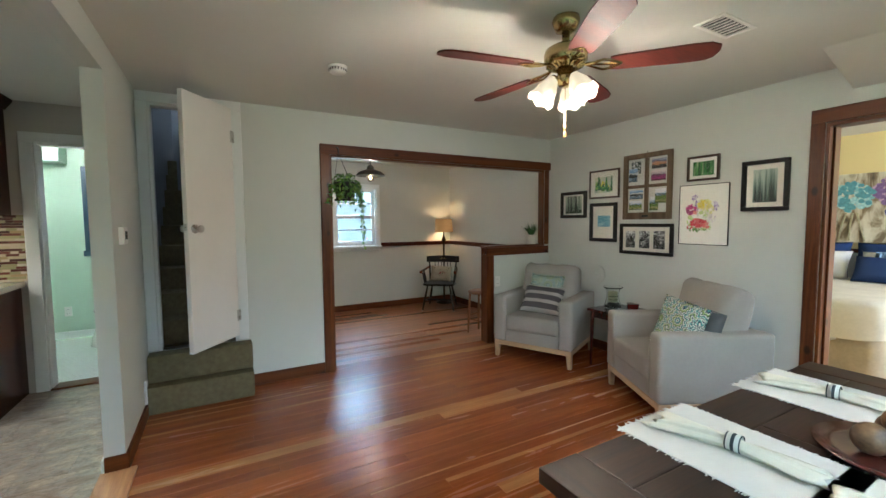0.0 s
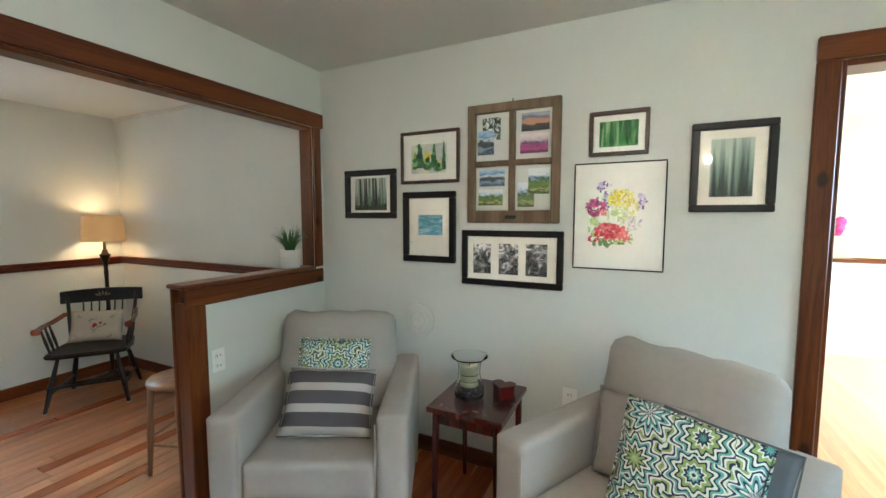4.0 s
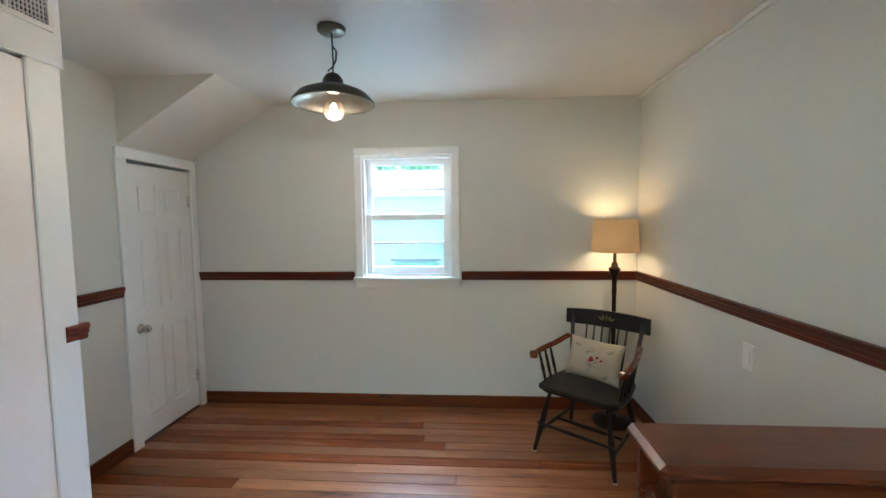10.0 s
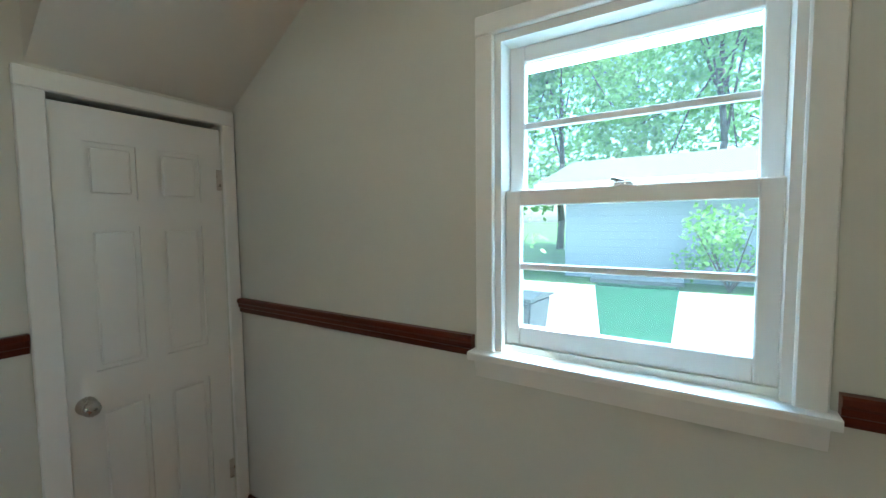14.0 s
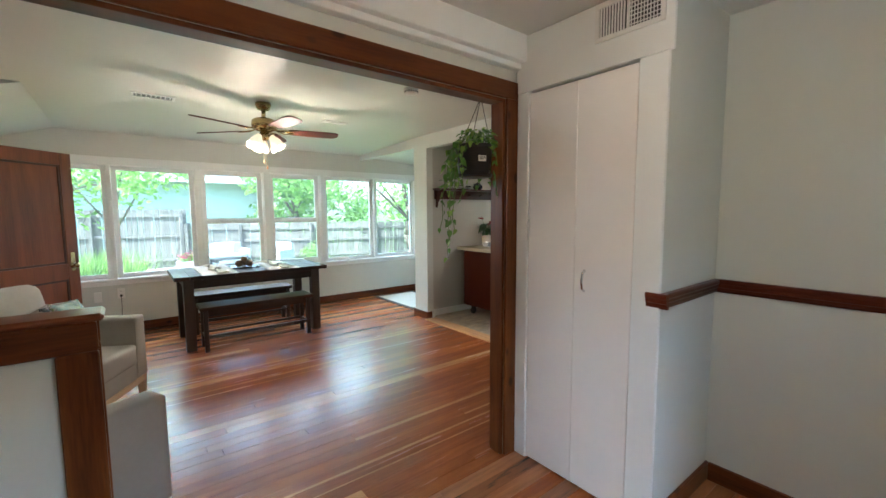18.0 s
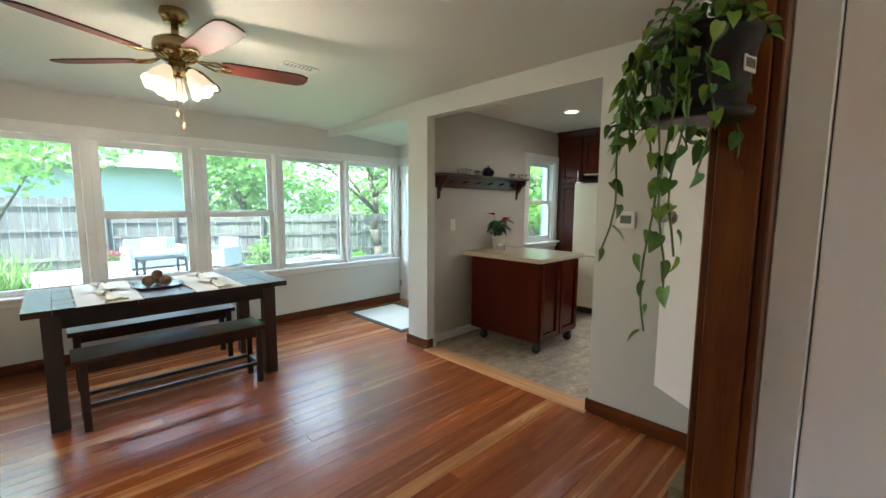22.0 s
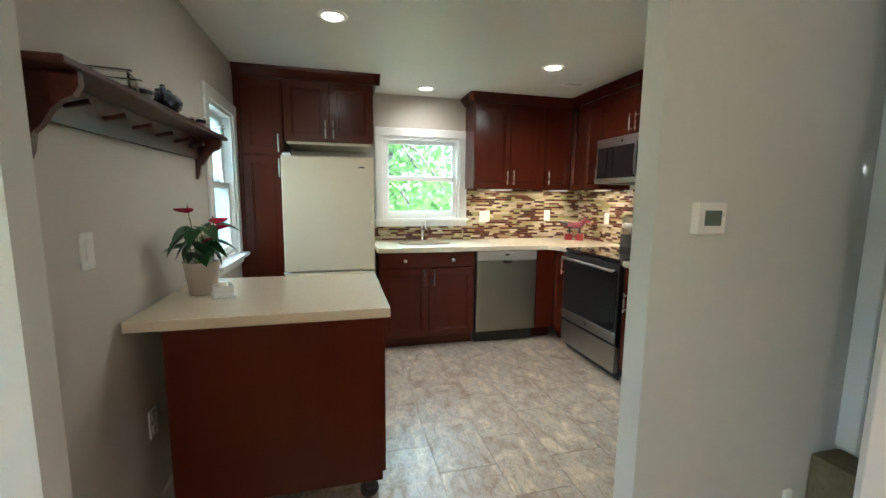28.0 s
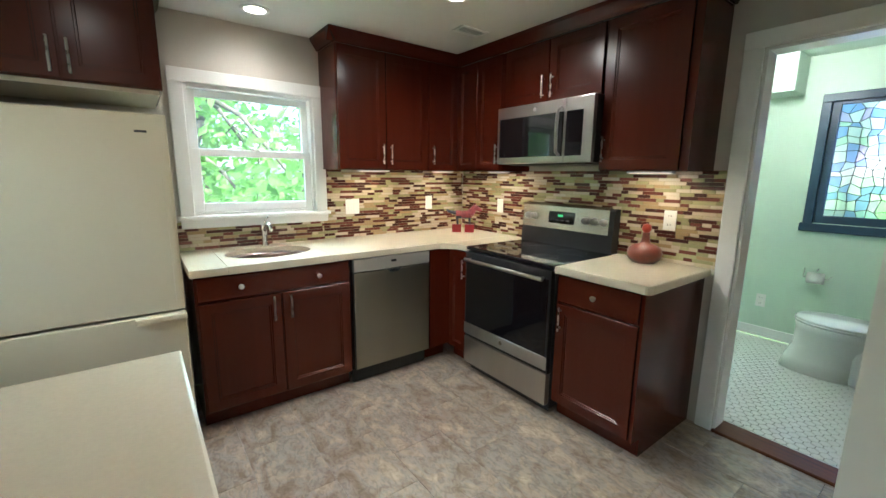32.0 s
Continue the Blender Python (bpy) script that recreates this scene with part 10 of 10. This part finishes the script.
shrub("green garden shrub by the gate", -4.3, -6.7, GS, 0.42, 420, 0.10, 1)
shrub("green bush at the foot of the fence", -2.4, -9.0, GS, 0.5, 460, 0.10, 2)
shrub("pink-flowering shrub beside the driveway", 4.0, 10.6, GN, 0.7, 800, 0.10, 3, 160)
shrub("pink-flowering shrub beside the driveway", 5.4, 12.2, GN, 0.8, 800, 0.10, 4, 160)
shrub("green hedge bush beside the bins", -0.6, 11.0, GN, 0.9, 900, 0.11, 5)

# tall grass and lawn blades
def blades(name, label, n, seed, spot, h0, h1):
    rnd = random.Random(seed)
    vs, fs = [], []
    for _ in range(n):
        x, y, g = spot(rnd)
        a, h, b = rnd.uniform(0, 6.28), rnd.uniform(h0, h1), rnd.uniform(0.05, 0.5)
        w = 0.004 + h * 0.008
        d = Vector((math.cos(a), math.sin(a), 0))
        s = Vector((-d.y, d.x, 0)) * w
        o = Vector((x, y, g))
        m, e = o + d * b * h * 0.3 + Vector((0, 0, h * 0.65)), o + d * b * h + Vector((0, 0, h))
        k = len(vs)
        vs += [o - s, o + s, m + s * 0.8, m - s * 0.8, e]
        fs += [(k, k + 1, k + 2, k + 3), (k + 3, k + 2, k + 4)]
    me = bpy.data.meshes.new(name)
    me.from_pydata([tuple(v) for v in vs], [], fs)
    me.materials.append(M_BLADE)
    return tagged(new(name, me), label, "grass", "", "stuff")


blades("grass", "mown green lawn between windows and fence", 9000, 6, lambda r: (r.uniform(-9, 5), r.uniform(-7.3, -1.5), GS), 0.05, 0.13)
_tall = [(3.35, -3.0), (3.75, -3.6), (2.9, -3.5), (4.2, -2.7), (3.2, -4.4)]


def _spot(r):
    c = _tall[r.randrange(5)]
    return c[0] + r.gauss(0, 0.16), c[1] + r.gauss(0, 0.16), GS


blades("tall_grass", "tall arching clumps of ornamental grass under the window", 2600, 7, _spot, 0.7, 1.25)

# patio furniture
_t = thing("patio_loveseat", "grey wicker loveseat on the patio", "sofa", 0.25, -9.9, GS + 0.03, 8)
_b = bx(BM(), -0.62, 0.62, -0.36, 0.32, 0.06, 0.36, 0.03, 2)
part("base", _b, M_WICKER, _t)
part("backrest", bx(BM(), -0.62, 0.62, -0.42, -0.32, 0.30, 0.80, 0.03, 2), M_WICKER, _t)
for s in (-1, 1):
    part("armrest", bx(BM(), s * 0.66 - 0.05, s * 0.66 + 0.05, -0.40, 0.32, 0.06, 0.60, 0.03, 2), M_WICKER, _t)
    for y in (-0.32, 0.26):
        part("leg", bx(BM(), s * 0.6 - 0.03, s * 0.6 + 0.03, y - 0.03, y + 0.03, 0, 0.08), M_DARKMETAL, _t)
M_PADGREY = cloth("pale_blue_grey_pad", (0.42, 0.50, 0.54))
part("seat_pad", bx(BM(), -0.60, 0.60, -0.30, 0.33, 0.362, 0.46, 0.035, 3), M_PADGREY, _t)
_t2 = thing("patio_cushion", "white lumbar cushion on the wicker loveseat", "cushion", 0.25, -10.02, GS + 0.03 + 0.66, 8)
part("cover", moved(pillow(BM(), 0.62, 0.36, 0.14), pose(0, 0, 0, -14)), cloth("white_outdoor_canvas", (0.75, 0.75, 0.72)), _t2, smooth=True)
_t = thing("patio_chair", "grey wicker patio chair turned to the coffee table", "chair", -1.15, -8.9, GS + 0.03, -60)
part("base", bx(BM(), -0.32, 0.32, -0.32, 0.32, 0.06, 0.36, 0.03, 2), M_WICKER, _t)
part("backrest", bx(BM(), -0.34, 0.34, -0.38, -0.29, 0.30, 0.82, 0.03, 2), M_WICKER, _t)
for s in (-1, 1):
    part("armrest", bx(BM(), s * 0.36 - 0.04, s * 0.36 + 0.04, -0.36, 0.32, 0.06, 0.58, 0.03, 2), M_WICKER, _t)
    for y in (-0.28, 0.28):
        part("leg", bx(BM(), s * 0.3 - 0.03, s * 0.3 + 0.03, y - 0.03, y + 0.03, 0, 0.08), M_DARKMETAL, _t)
part("seat_pad", bx(BM(), -0.3, 0.3, -0.27, 0.33, 0.362, 0.45, 0.035, 3), M_PADGREY, _t)
_t = thing("patio_table", "low dark slatted patio coffee table", "table", 0.35, -8.55, GS + 0.03, 8)
for i in range(7):
    part("slat", bx(BM(), -0.5, 0.5, -0.27 + i * 0.08, -0.20 + i * 0.08, 0.40, 0.425, 0.004), M_DARKMETAL, _t)
for s in (-1, 1):
    part("apron", bx(BM(), s * 0.44 - 0.02, s * 0.44 + 0.02, -0.26, 0.34, 0.33, 0.40), M_DARKMETAL, _t)
    for y in (-0.24, 0.32):
        part("leg", bx(BM(), s * 0.46 - 0.025, s * 0.46 + 0.025, y - 0.025, y + 0.025, 0, 0.40), M_DARKMETAL, _t)
_t = thing("planter_box", "white wooden planter box filled with pink flowers", "planter", 1.35, -8.6, GS + 0.03, 6)
_b = BM()
for q in ((-0.35, 0.35, -0.22, -0.19), (-0.35, 0.35, 0.19, 0.22), (-0.35, -0.32, -0.19, 0.19), (0.32, 0.35, -0.19, 0.19)):
    bx(_b, *q, 0, 0.42, 0.004)
part("box", _b, M_WHITEOUT, _t)
part("soil", bx(BM(), -0.32, 0.32, -0.19, 0.19, 0.02, 0.37), M_BARK, _t)
_r = random.Random(9)
foliage("leaves", M_LEAF, [(-0.2, 0, 0.48, 0.16), (0.0, 0, 0.50, 0.18), (0.2, 0, 0.48, 0.16)], 260, 0.08, _r, _t)
foliage("flowers", M_PETAL, [(-0.2, 0, 0.56, 0.15), (0.0, 0, 0.58, 0.17), (0.2, 0, 0.56, 0.15)], 260, 0.06, _r, _t)
_t = thing("garden_bed", "white-framed raised garden bed on the lawn", "garden bed", -3.1, -7.3, GS, 22)
for q in ((-0.9, 0.9, -0.45, -0.41), (-0.9, 0.9, 0.41, 0.45), (-0.9, -0.86, -0.41, 0.41), (0.86, 0.9, -0.41, 0.41)):
    part("board", bx(BM(), *q, 0, 0.24, 0.004), M_WHITEOUT, _t)
part("soil", bx(BM(), -0.86, 0.86, -0.41, 0.41, 0, 0.17), M_BARK, _t)


def house(label, x0, x1, y0, y1, z, hw, rise, mt, windows, front):
    """A plain low house: wall, pitched roof with deep eaves, framed windows on one face."""
    t = thing("neighbour_house", label, "house", (x0 + x1) / 2, (y0 + y1) / 2, z)
    hx, hy = (x1 - x0) / 2, (y1 - y0) / 2
    bm = bx(BM(), -hx, hx, -hy, hy, -0.2, hw)
    part("wall", bm, mt, t)
    for i in range(int(hw / 0.2)):
        part("siding_board", prism(BM(), [(front * hy, i * 0.2 + 0.01), (front * (hy + 0.02), i * 0.2 + 0.01), (front * hy, i * 0.2 + 0.195)], -hx, hx, "x"), mt, t)
    part("roof", prism(BM(), [(-hy - 0.7, hw - 0.05), (0, hw + rise), (hy + 0.7, hw - 0.05), (hy + 0.7, hw + 0.1), (0, hw + rise + 0.16), (-hy - 0.7, hw + 0.1)], -hx - 0.6, hx + 0.6, "x"), M_SHINGLE, t)
    part("fascia", bx(BM(), -hx - 0.62, hx + 0.62, front * (hy + 0.71) - 0.02, front * (hy + 0.71) + 0.02, hw - 0.1, hw + 0.1), M_WHITEOUT, t, "white eaves board")
    for wx, ww, wz, wh in windows:
        f = bx(BM(), wx - ww / 2 - 0.08, wx + ww / 2 + 0.08, front * (hy + 0.03) - 0.03, front * (hy + 0.03) + 0.03, wz - 0.08, wz + wh + 0.08, 0.01)
        wo = part("window", f, M_WHITEOUT, t)
        part("pane", bx(BM(), wx - ww / 2, wx + ww / 2, front * (hy + 0.062) - 0.004, front * (hy + 0.062) + 0.004, wz, wz + wh), M_BLKGLASS, wo)
    return t


house("low pale blue house with a shallow roof behind the fence", -3.0, 9.0, -22, -16.5, GS, 3.3, 1.3, M_SIDING, [], 1)
house("grey garage with a grey shingle roof across the driveway", -0.75, 9.5, 16, 22, GN, 2.35, 0.95, M_GARAGE, [], -1)


def wheelie_bin(label, x, y, z, rz, mt, size=1.0):
    t = thing("wheelie_bin", label, "bin", x, y, z, rz)
    t.scale = (size, size, size)
    bm = BM()
    lo, hi = [(-0.25, -0.28), (0.25, -0.28), (0.25, 0.26), (-0.25, 0.26)], [(-0.34, -0.36), (0.34, -0.36), (0.34, 0.34), (-0.34, 0.34)]
    a, b = [bm.verts.new((*p, 0.06)) for p in lo], [bm.verts.new((*p, 0.98)) for p in hi]
    bm.faces.new(a)
    bm.faces.new(b)
    for i in range(4):
        bm.faces.new((a[i], a[(i + 1) % 4], b[(i + 1) % 4], b[i]))
    bmesh.ops.bevel(bm, geom=list(bm.edges), offset=0.03, segments=2, affect="EDGES")
    part("body", bm, mt, t)
    lid = part("lid", prism(BM(), [(-0.40, 0.985), (0.38, 0.985), (0.38, 1.01), (0.0, 1.06), (-0.40, 1.02)], -0.37, 0.37, "x"), M_BIND, t)
    part("handle", rod(BM(), (-0.3, 0.40, 0.98), (0.3, 0.40, 0.98), 0.016), mt, lid)
    for s in (-1, 1):
        w = part("wheel", rod(BM(), (s * 0.26, 0.28, 0.1), (s * 0.31, 0.28, 0.1), 0.1, 0.1, 16), M_BLACK, t)
        part("hub", rod(BM(), (s * 0.31, 0.28, 0.1), (s * 0.318, 0.28, 0.1), 0.04, 0.04, 10), mt, w)
    return t


wheelie_bin("bright green wheeled bin standing outside the nook window", 1.86, 8.98, GN + 0.02, 4, M_BIN, 0.95)
wheelie_bin("small dark grey wheeled bin standing beside the green one", 0.78, 8.85, GN + 0.02, -5, M_BIND, 0.72)

shrub("leafy green shrub in front of the grey garage", 2.85, 14.9, GN, 1.15, 1500, 0.12, 91)

# ---- floor boards and tiles ----
_fr = random.Random(21)
_pl = {}


def plank(length, width, thick, mt, edge=None, split=0.0):
    """A board; with edge, a strip of paler sapwood runs along one side."""
    key = (round(length, 3), round(width, 3), mt.name, split)
    if key not in _pl:
        bm = BM()
        h, w, e = length / 2, width / 2, 0.0008
        top = [bm.verts.new(c) for c in ((-h + e, -w + e, 0), (h - e, -w + e, 0), (h - e, w - e, 0), (-h + e, w - e, 0))]
        low = [bm.verts.new(c) for c in ((-h, -w, -e), (h, -w, -e), (h, w, -e), (-h, w, -e))]
        bot = [bm.verts.new(c) for c in ((-h, -w, -thick), (h, -w, -thick), (h, w, -thick), (-h, w, -thick))]
        if edge:
            ys = -w + e + (2 * w - 2 * e) * split
            m0, m1 = bm.verts.new((-h + e, ys, 0)), bm.verts.new((h - e, ys + 0.004, 0))
            bm.faces.new((top[0], top[1], m1, m0))
            bm.faces.new((m0, m1, top[2], top[3])).material_index = 1
        else:
            bm.faces.new(top)
        for r, q in ((top, low), (low, bot)):
            for i in range(4):
                bm.faces.new((r[i], q[i], q[(i + 1) % 4], r[(i + 1) % 4]))
        me = bpy.data.meshes.new("plank")
        bmesh.ops.recalc_face_normals(bm, faces=bm.faces)
        bm.to_mesh(me)
        bm.free()
        me.materials.append(mt)
        if edge:
            me.materials.append(edge)
        _pl[key] = me
    return _pl[key]


BW = 0.0833
_y, _first = S, True
while _y < NN:
    mid = _y + BW / 2
    x0 = EX - 0.14 if mid < 0.76 else (W if mid < N else NW)
    x1 = P + 0.14
    gap = 0.0007 if mid < N else _fr.choice((0.002, 0.003, 0.003, 0.005, 0.008))
    at = x0 - _fr.uniform(0, 1.0)
    while at < x1 - 0.01:
        ln = round(_fr.choice((1.6, 2.0, 2.4, 2.8, 3.2, 3.6)), 2)
        if x1 - at - ln < 0.4:
            ln = x1 - at
        a, b = max(at, x0), min(at + ln, x1)
        at += ln
        q = _fr.random()
        mt = M_FIRL if q < (0.06 if mid < N else 0.03) else (M_FIRD if q > (0.68 if mid < N else 0.35) else M_FIR)
        if mid > N2:
            mt = M_FIRO if q < 0.8 else M_FIRD
        pale = mt is not M_FIRL and mid < N and _fr.random() < 0.16
        ob = new("plank", plank(b - a - gap, BW - gap, 0.018, mt, M_FIRL if pale else None, _fr.choice((0.62, 0.75, 0.85)) if pale else 0.0))
        ob.parent = FLOOR
        ob.matrix_basis = pose((a + b) / 2, mid, _fr.uniform(-0.0004, 0.0003))
    _y += BW


def slate(name):
    """Mottled grey, brown and buff stone with cloudy veins."""
    mt = bpy.data.materials.new(name)
    mt.use_nodes = True
    nt = mt.node_tree
    nd, lk = nt.nodes, nt.links
    b = nd["Principled BSDF"]
    tc, info = nd.new("ShaderNodeTexCoord"), nd.new("ShaderNodeObjectInfo")
    cmb = nd.new("ShaderNodeCombineXYZ")
    for i in range(3):
        lk.new(info.outputs["Random"], cmb.inputs[i])
    off = nd.new("ShaderNodeVectorMath")
    off.operation = "MULTIPLY_ADD"
    off.inputs[1].default_value = (31.0, 47.0, 23.0)
    lk.new(cmb.outputs[0], off.inputs[0])
    mp = nd.new("ShaderNodeMapping")
    mp.inputs["Rotation"].default_value, mp.inputs["Scale"].default_value = (0, 0, 0.7), (0.9, 1.5, 1)
    lk.new(tc.outputs["Object"], mp.inputs["Vector"])
    lk.new(mp.outputs[0], off.inputs[2])
    n1, n2, n3 = [nd.new("ShaderNodeTexNoise") for _ in range(3)]
    for n, s, d, w in ((n1, 5.5, 10, 1.3), (n2, 22.0, 9, 1.6), (n3, 70.0, 3, 0.5)):
        n.inputs["Scale"].default_value, n.inputs["Detail"].default_value, n.inputs["Distortion"].default_value = s, d, w
        lk.new(off.outputs[0], n.inputs["Vector"])
    rp = nd.new("ShaderNodeValToRGB")
    cr = rp.color_ramp
    cr.elements[0].position, cr.elements[0].color = 0.30, (0.215, 0.155, 0.10, 1)
    cr.elements[1].position, cr.elements[1].color = 0.72, (0.50, 0.41, 0.30, 1)
    for p, c in ((0.42, (0.29, 0.23, 0.175, 1)), (0.50, (0.31, 0.27, 0.225, 1)), (0.58, (0.38, 0.30, 0.22, 1))):
        cr.elements.new(p).color = c
    lk.new(n1.outputs["Fac"], rp.inputs[0])
    r2 = nd.new("ShaderNodeValToRGB")
    r2.color_ramp.elements[0].position, r2.color_ramp.elements[0].color = 0.36, (0.68, 0.63, 0.58, 1)
    r2.color_ramp.elements[1].position, r2.color_ramp.elements[1].color = 0.56, (1.1, 1.08, 1.05, 1)
    lk.new(n2.outputs["Fac"], r2.inputs[0])
    mx = nd.new("ShaderNodeMix")
    mx.data_type, mx.blend_type = "RGBA", "MULTIPLY"
    mx.inputs[0].default_value = 0.75
    lk.new(rp.outputs[0], mx.inputs[6])
    lk.new(r2.outputs[0], mx.inputs[7])
    lk.new(mx.outputs[2], b.inputs["Base Color"])
    b.inputs["Roughness"].default_value = 0.34
    bp = nd.new("ShaderNodeBump")
    bp.inputs["Strength"].default_value, bp.inputs["Distance"].default_value = 0.25, 0.003
    lk.new(n2.outputs["Fac"], bp.inputs["Height"])
    lk.new(bp.outputs[0], b.inputs["Normal"])
    return mt


M_SLATE = slate("stone_look_tile")
_tx, _ty = 0.457, 0.305
_row = 0
_y = KS
while _y < KN + 0.11:
    yb = min(_y + _ty, KN + 0.12)
    x = KX - (0.2285 if _row % 2 else 0.0)
    while x < W2 - 0.01:
        a, b = max(x, KX), min(x + _tx, W2)
        if b - a > 0.03:
            ob = new("tile", plank(b - a - 0.002, yb - _y - 0.002, 0.009, M_SLATE))
            ob.parent = KFLOOR
            ob.matrix_basis = pose((a + b) / 2, (_y + yb) / 2, 0)
        x += _tx
    _row += 1
    _y += _ty

# hexagon tiles of the bathroom floor
_v, _f = [], []
HR = 0.028
_j = 0
_y = KN + 0.12 + HR
while _y < BN - HR:
    x = -2.36 + (HR * 0.866 + 0.0007 if _j % 2 else 0)
    while x < -0.27:
        k = len(_v)
        for r, z in ((HR - 0.0022, 0.0), (HR - 0.001, -0.002), (HR - 0.001, -0.011)):
            _v += [(x + r * math.sin(math.pi / 3 * i), _y + r * math.cos(math.pi / 3 * i), z) for i in range(6)]
        _f.append(tuple(range(k + 5, k - 1, -1)))
        for r in (0, 6):
            for i in range(6):
                _f.append((k + r + i, k + r + (i + 1) % 6, k + r + 6 + (i + 1) % 6, k + r + 6 + i))
        x += HR * 1.732 + 0.0014
    _j += 1
    _y += HR * 1.5 + 0.0012
_me = bpy.data.meshes.new("hexagon_tile")
_me.from_pydata(_v, [], _f)
_me.materials.append(material("white_hex_tile", (0.72, 0.72, 0.69), 0.22, vary=0.04, scale=20))
_ob = new("hexagon_tile", _me)
_ob.parent = BFLOOR
tagged(_ob, "", "", "", "stuff")


# glass mosaic behind the counters
def mosaic_material(name, source):
    mt = bpy.data.materials.new(name)
    mt.use_nodes = True
    nt = mt.node_tree
    nd, lk = nt.nodes, nt.links
    b = nd["Principled BSDF"]
    rp = nd.new("ShaderNodeValToRGB")
    cr = rp.color_ramp
    cr.interpolation = "CONSTANT"
    pal = ((0.50, 0.42, 0.27), (0.30, 0.28, 0.14), (0.080, 0.026, 0.018), (0.54, 0.45, 0.32), (0.115, 0.036, 0.024), (0.38, 0.36, 0.18), (0.56, 0.48, 0.36), (0.060, 0.022, 0.017), (0.36, 0.26, 0.13), (0.15, 0.050, 0.034))
    cr.elements[0].color = (*pal[0], 1)
    cr.elements[1].position, cr.elements[1].color = 0.9, (*pal[9], 1)
    for i in range(1, 9):
        cr.elements.new(i / 10).color = (*pal[i], 1)
    if source == "piece":
        lk.new(nd.new("ShaderNodeObjectInfo").outputs["Random"], rp.inputs[0])
    else:
        lk.new(nd.new("ShaderNodeNewGeometry").outputs["Random Per Island"], rp.inputs[0])
    lk.new(rp.outputs[0], b.inputs["Base Color"])
    n = nd.new("ShaderNodeTexNoise")
    n.inputs["Scale"].default_value = 30
    tc = nd.new("ShaderNodeTexCoord")
    lk.new(tc.outputs["Object"], n.inputs["Vector"])
    mr = nd.new("ShaderNodeMapRange")
    mr.inputs["To Min"].default_value, mr.inputs["To Max"].default_value = 0.08, 0.32
    lk.new(n.outputs["Fac"], mr.inputs["Value"])
    lk.new(mr.outputs[0], b.inputs["Roughness"])
    return mt


M_MOSP, M_MOSS = mosaic_material("mosaic_strip", "piece"), mosaic_material("mosaic_strip_joined", "island")
M_GROUT = material("mosaic_grout", (0.38, 0.31, 0.20), 0.85, vary=0.08, scale=20)
_fr = random.Random(8)
_strip = {}


def strip_mesh(ln, h):
    if ln not in _strip:
        bm = bx(BM(), -ln / 2, ln / 2, -0.0045, 0.0, -h / 2, h / 2)
        me = bpy.data.meshes.new("tile")
        bmesh.ops.bevel(bm, geom=[e for e in bm.edges if all(v.co.y < -0.001 for v in e.verts)], offset=0.0012, segments=1, affect="EDGES")
        bm.to_mesh(me)
        bm.free()
        me.materials.append(M_MOSP)
        _strip[ln] = me
    return _strip[ln]


def mosaic(name, label, axis, at, spans, near):
    """Rows of glass strips on a thin grout bed; spans are (a0, a1, z0, z1)."""
    bed = BM()
    v, f = [], []
    pieces = []
    for a0, a1, z0, z1 in spans:
        if axis == "x":
            bx(bed, a0, a1, at - 0.0025, at, z0, z1)
        else:
            bx(bed, at, at + 0.0025, a0, a1, z0, z1)
        z = z0 + 0.001
        while z < z1 - 0.012:
            h = min(0.0185, z1 - z - 0.001)
            a = a0 - _fr.uniform(0, 0.08)
            while a < a1 - 0.012:
                ln = _fr.choice((0.045, 0.06, 0.075, 0.09, 0.105, 0.12))
                s, e = max(a, a0), min(a + ln, a1)
                a += ln + 0.002
                if e - s < 0.008:
                    continue
                c, w = (s + e) / 2, e - s
                if near(c) and h > 0.018 and len(pieces) < 300:
                    pieces.append((c, z + h / 2, round(w, 3), h))
                    continue
                k = len(v)
                if axis == "x":
                    v += [(x, at - 0.0025, zz) for x, zz in ((s, z), (e, z), (e, z + h), (s, z + h))] + [(x, at - 0.0070, zz) for x, zz in ((s + 0.001, z + 0.001), (e - 0.001, z + 0.001), (e - 0.001, z + h - 0.001), (s + 0.001, z + h - 0.001))]
                    f.append((k + 4, k + 5, k + 6, k + 7))
                else:
                    v += [(at + 0.0025, y, zz) for y, zz in ((s, z), (e, z), (e, z + h), (s, z + h))] + [(at + 0.0070, y, zz) for y, zz in ((s + 0.001, z + 0.001), (e - 0.001, z + 0.001), (e - 0.001, z + h - 0.001), (s + 0.001, z + h - 0.001))]
                    f.append((k + 7, k + 6, k + 5, k + 4))
                for i in range(4):
                    j = (i + 1) % 4
                    f.append((k + i, k + j, k + 4 + j, k + 4 + i) if axis == "x" else (k + j, k + i, k + 4 + i, k + 4 + j))
            z += 0.0203
    host = setting(part(name, bed, M_GROUT), label, "backsplash")
    me = bpy.data.meshes.new("mosaic_tile")
    me.from_pydata(v, [], f)
    me.materials.append(M_MOSS)
    ob = new("mosaic_tile", me)
    ob.parent = host
    tagged(ob, "", "", "", "stuff")
    for c, zc, w, h in pieces:
        ob = new("tile", strip_mesh(w, h))
        ob.parent = host
        ob.matrix_basis = pose(c, at - 0.0025, zc) if axis == "x" else pose(at + 0.0025, c, zc, 0, 0, 90)


mosaic("backsplash_north", "brown, cream and olive glass strip mosaic behind the range", "x", KN, [(KX + 0.008, -1.04, 0.915, 1.445)], lambda c: c > -1.95)
mosaic("backsplash_west", "brown, cream and olive glass strip mosaic above the sink", "y", KX, [(2.02, 2.97, 0.915, 1.095), (2.97, KN - 0.008, 0.915, 1.445)], lambda c: False)
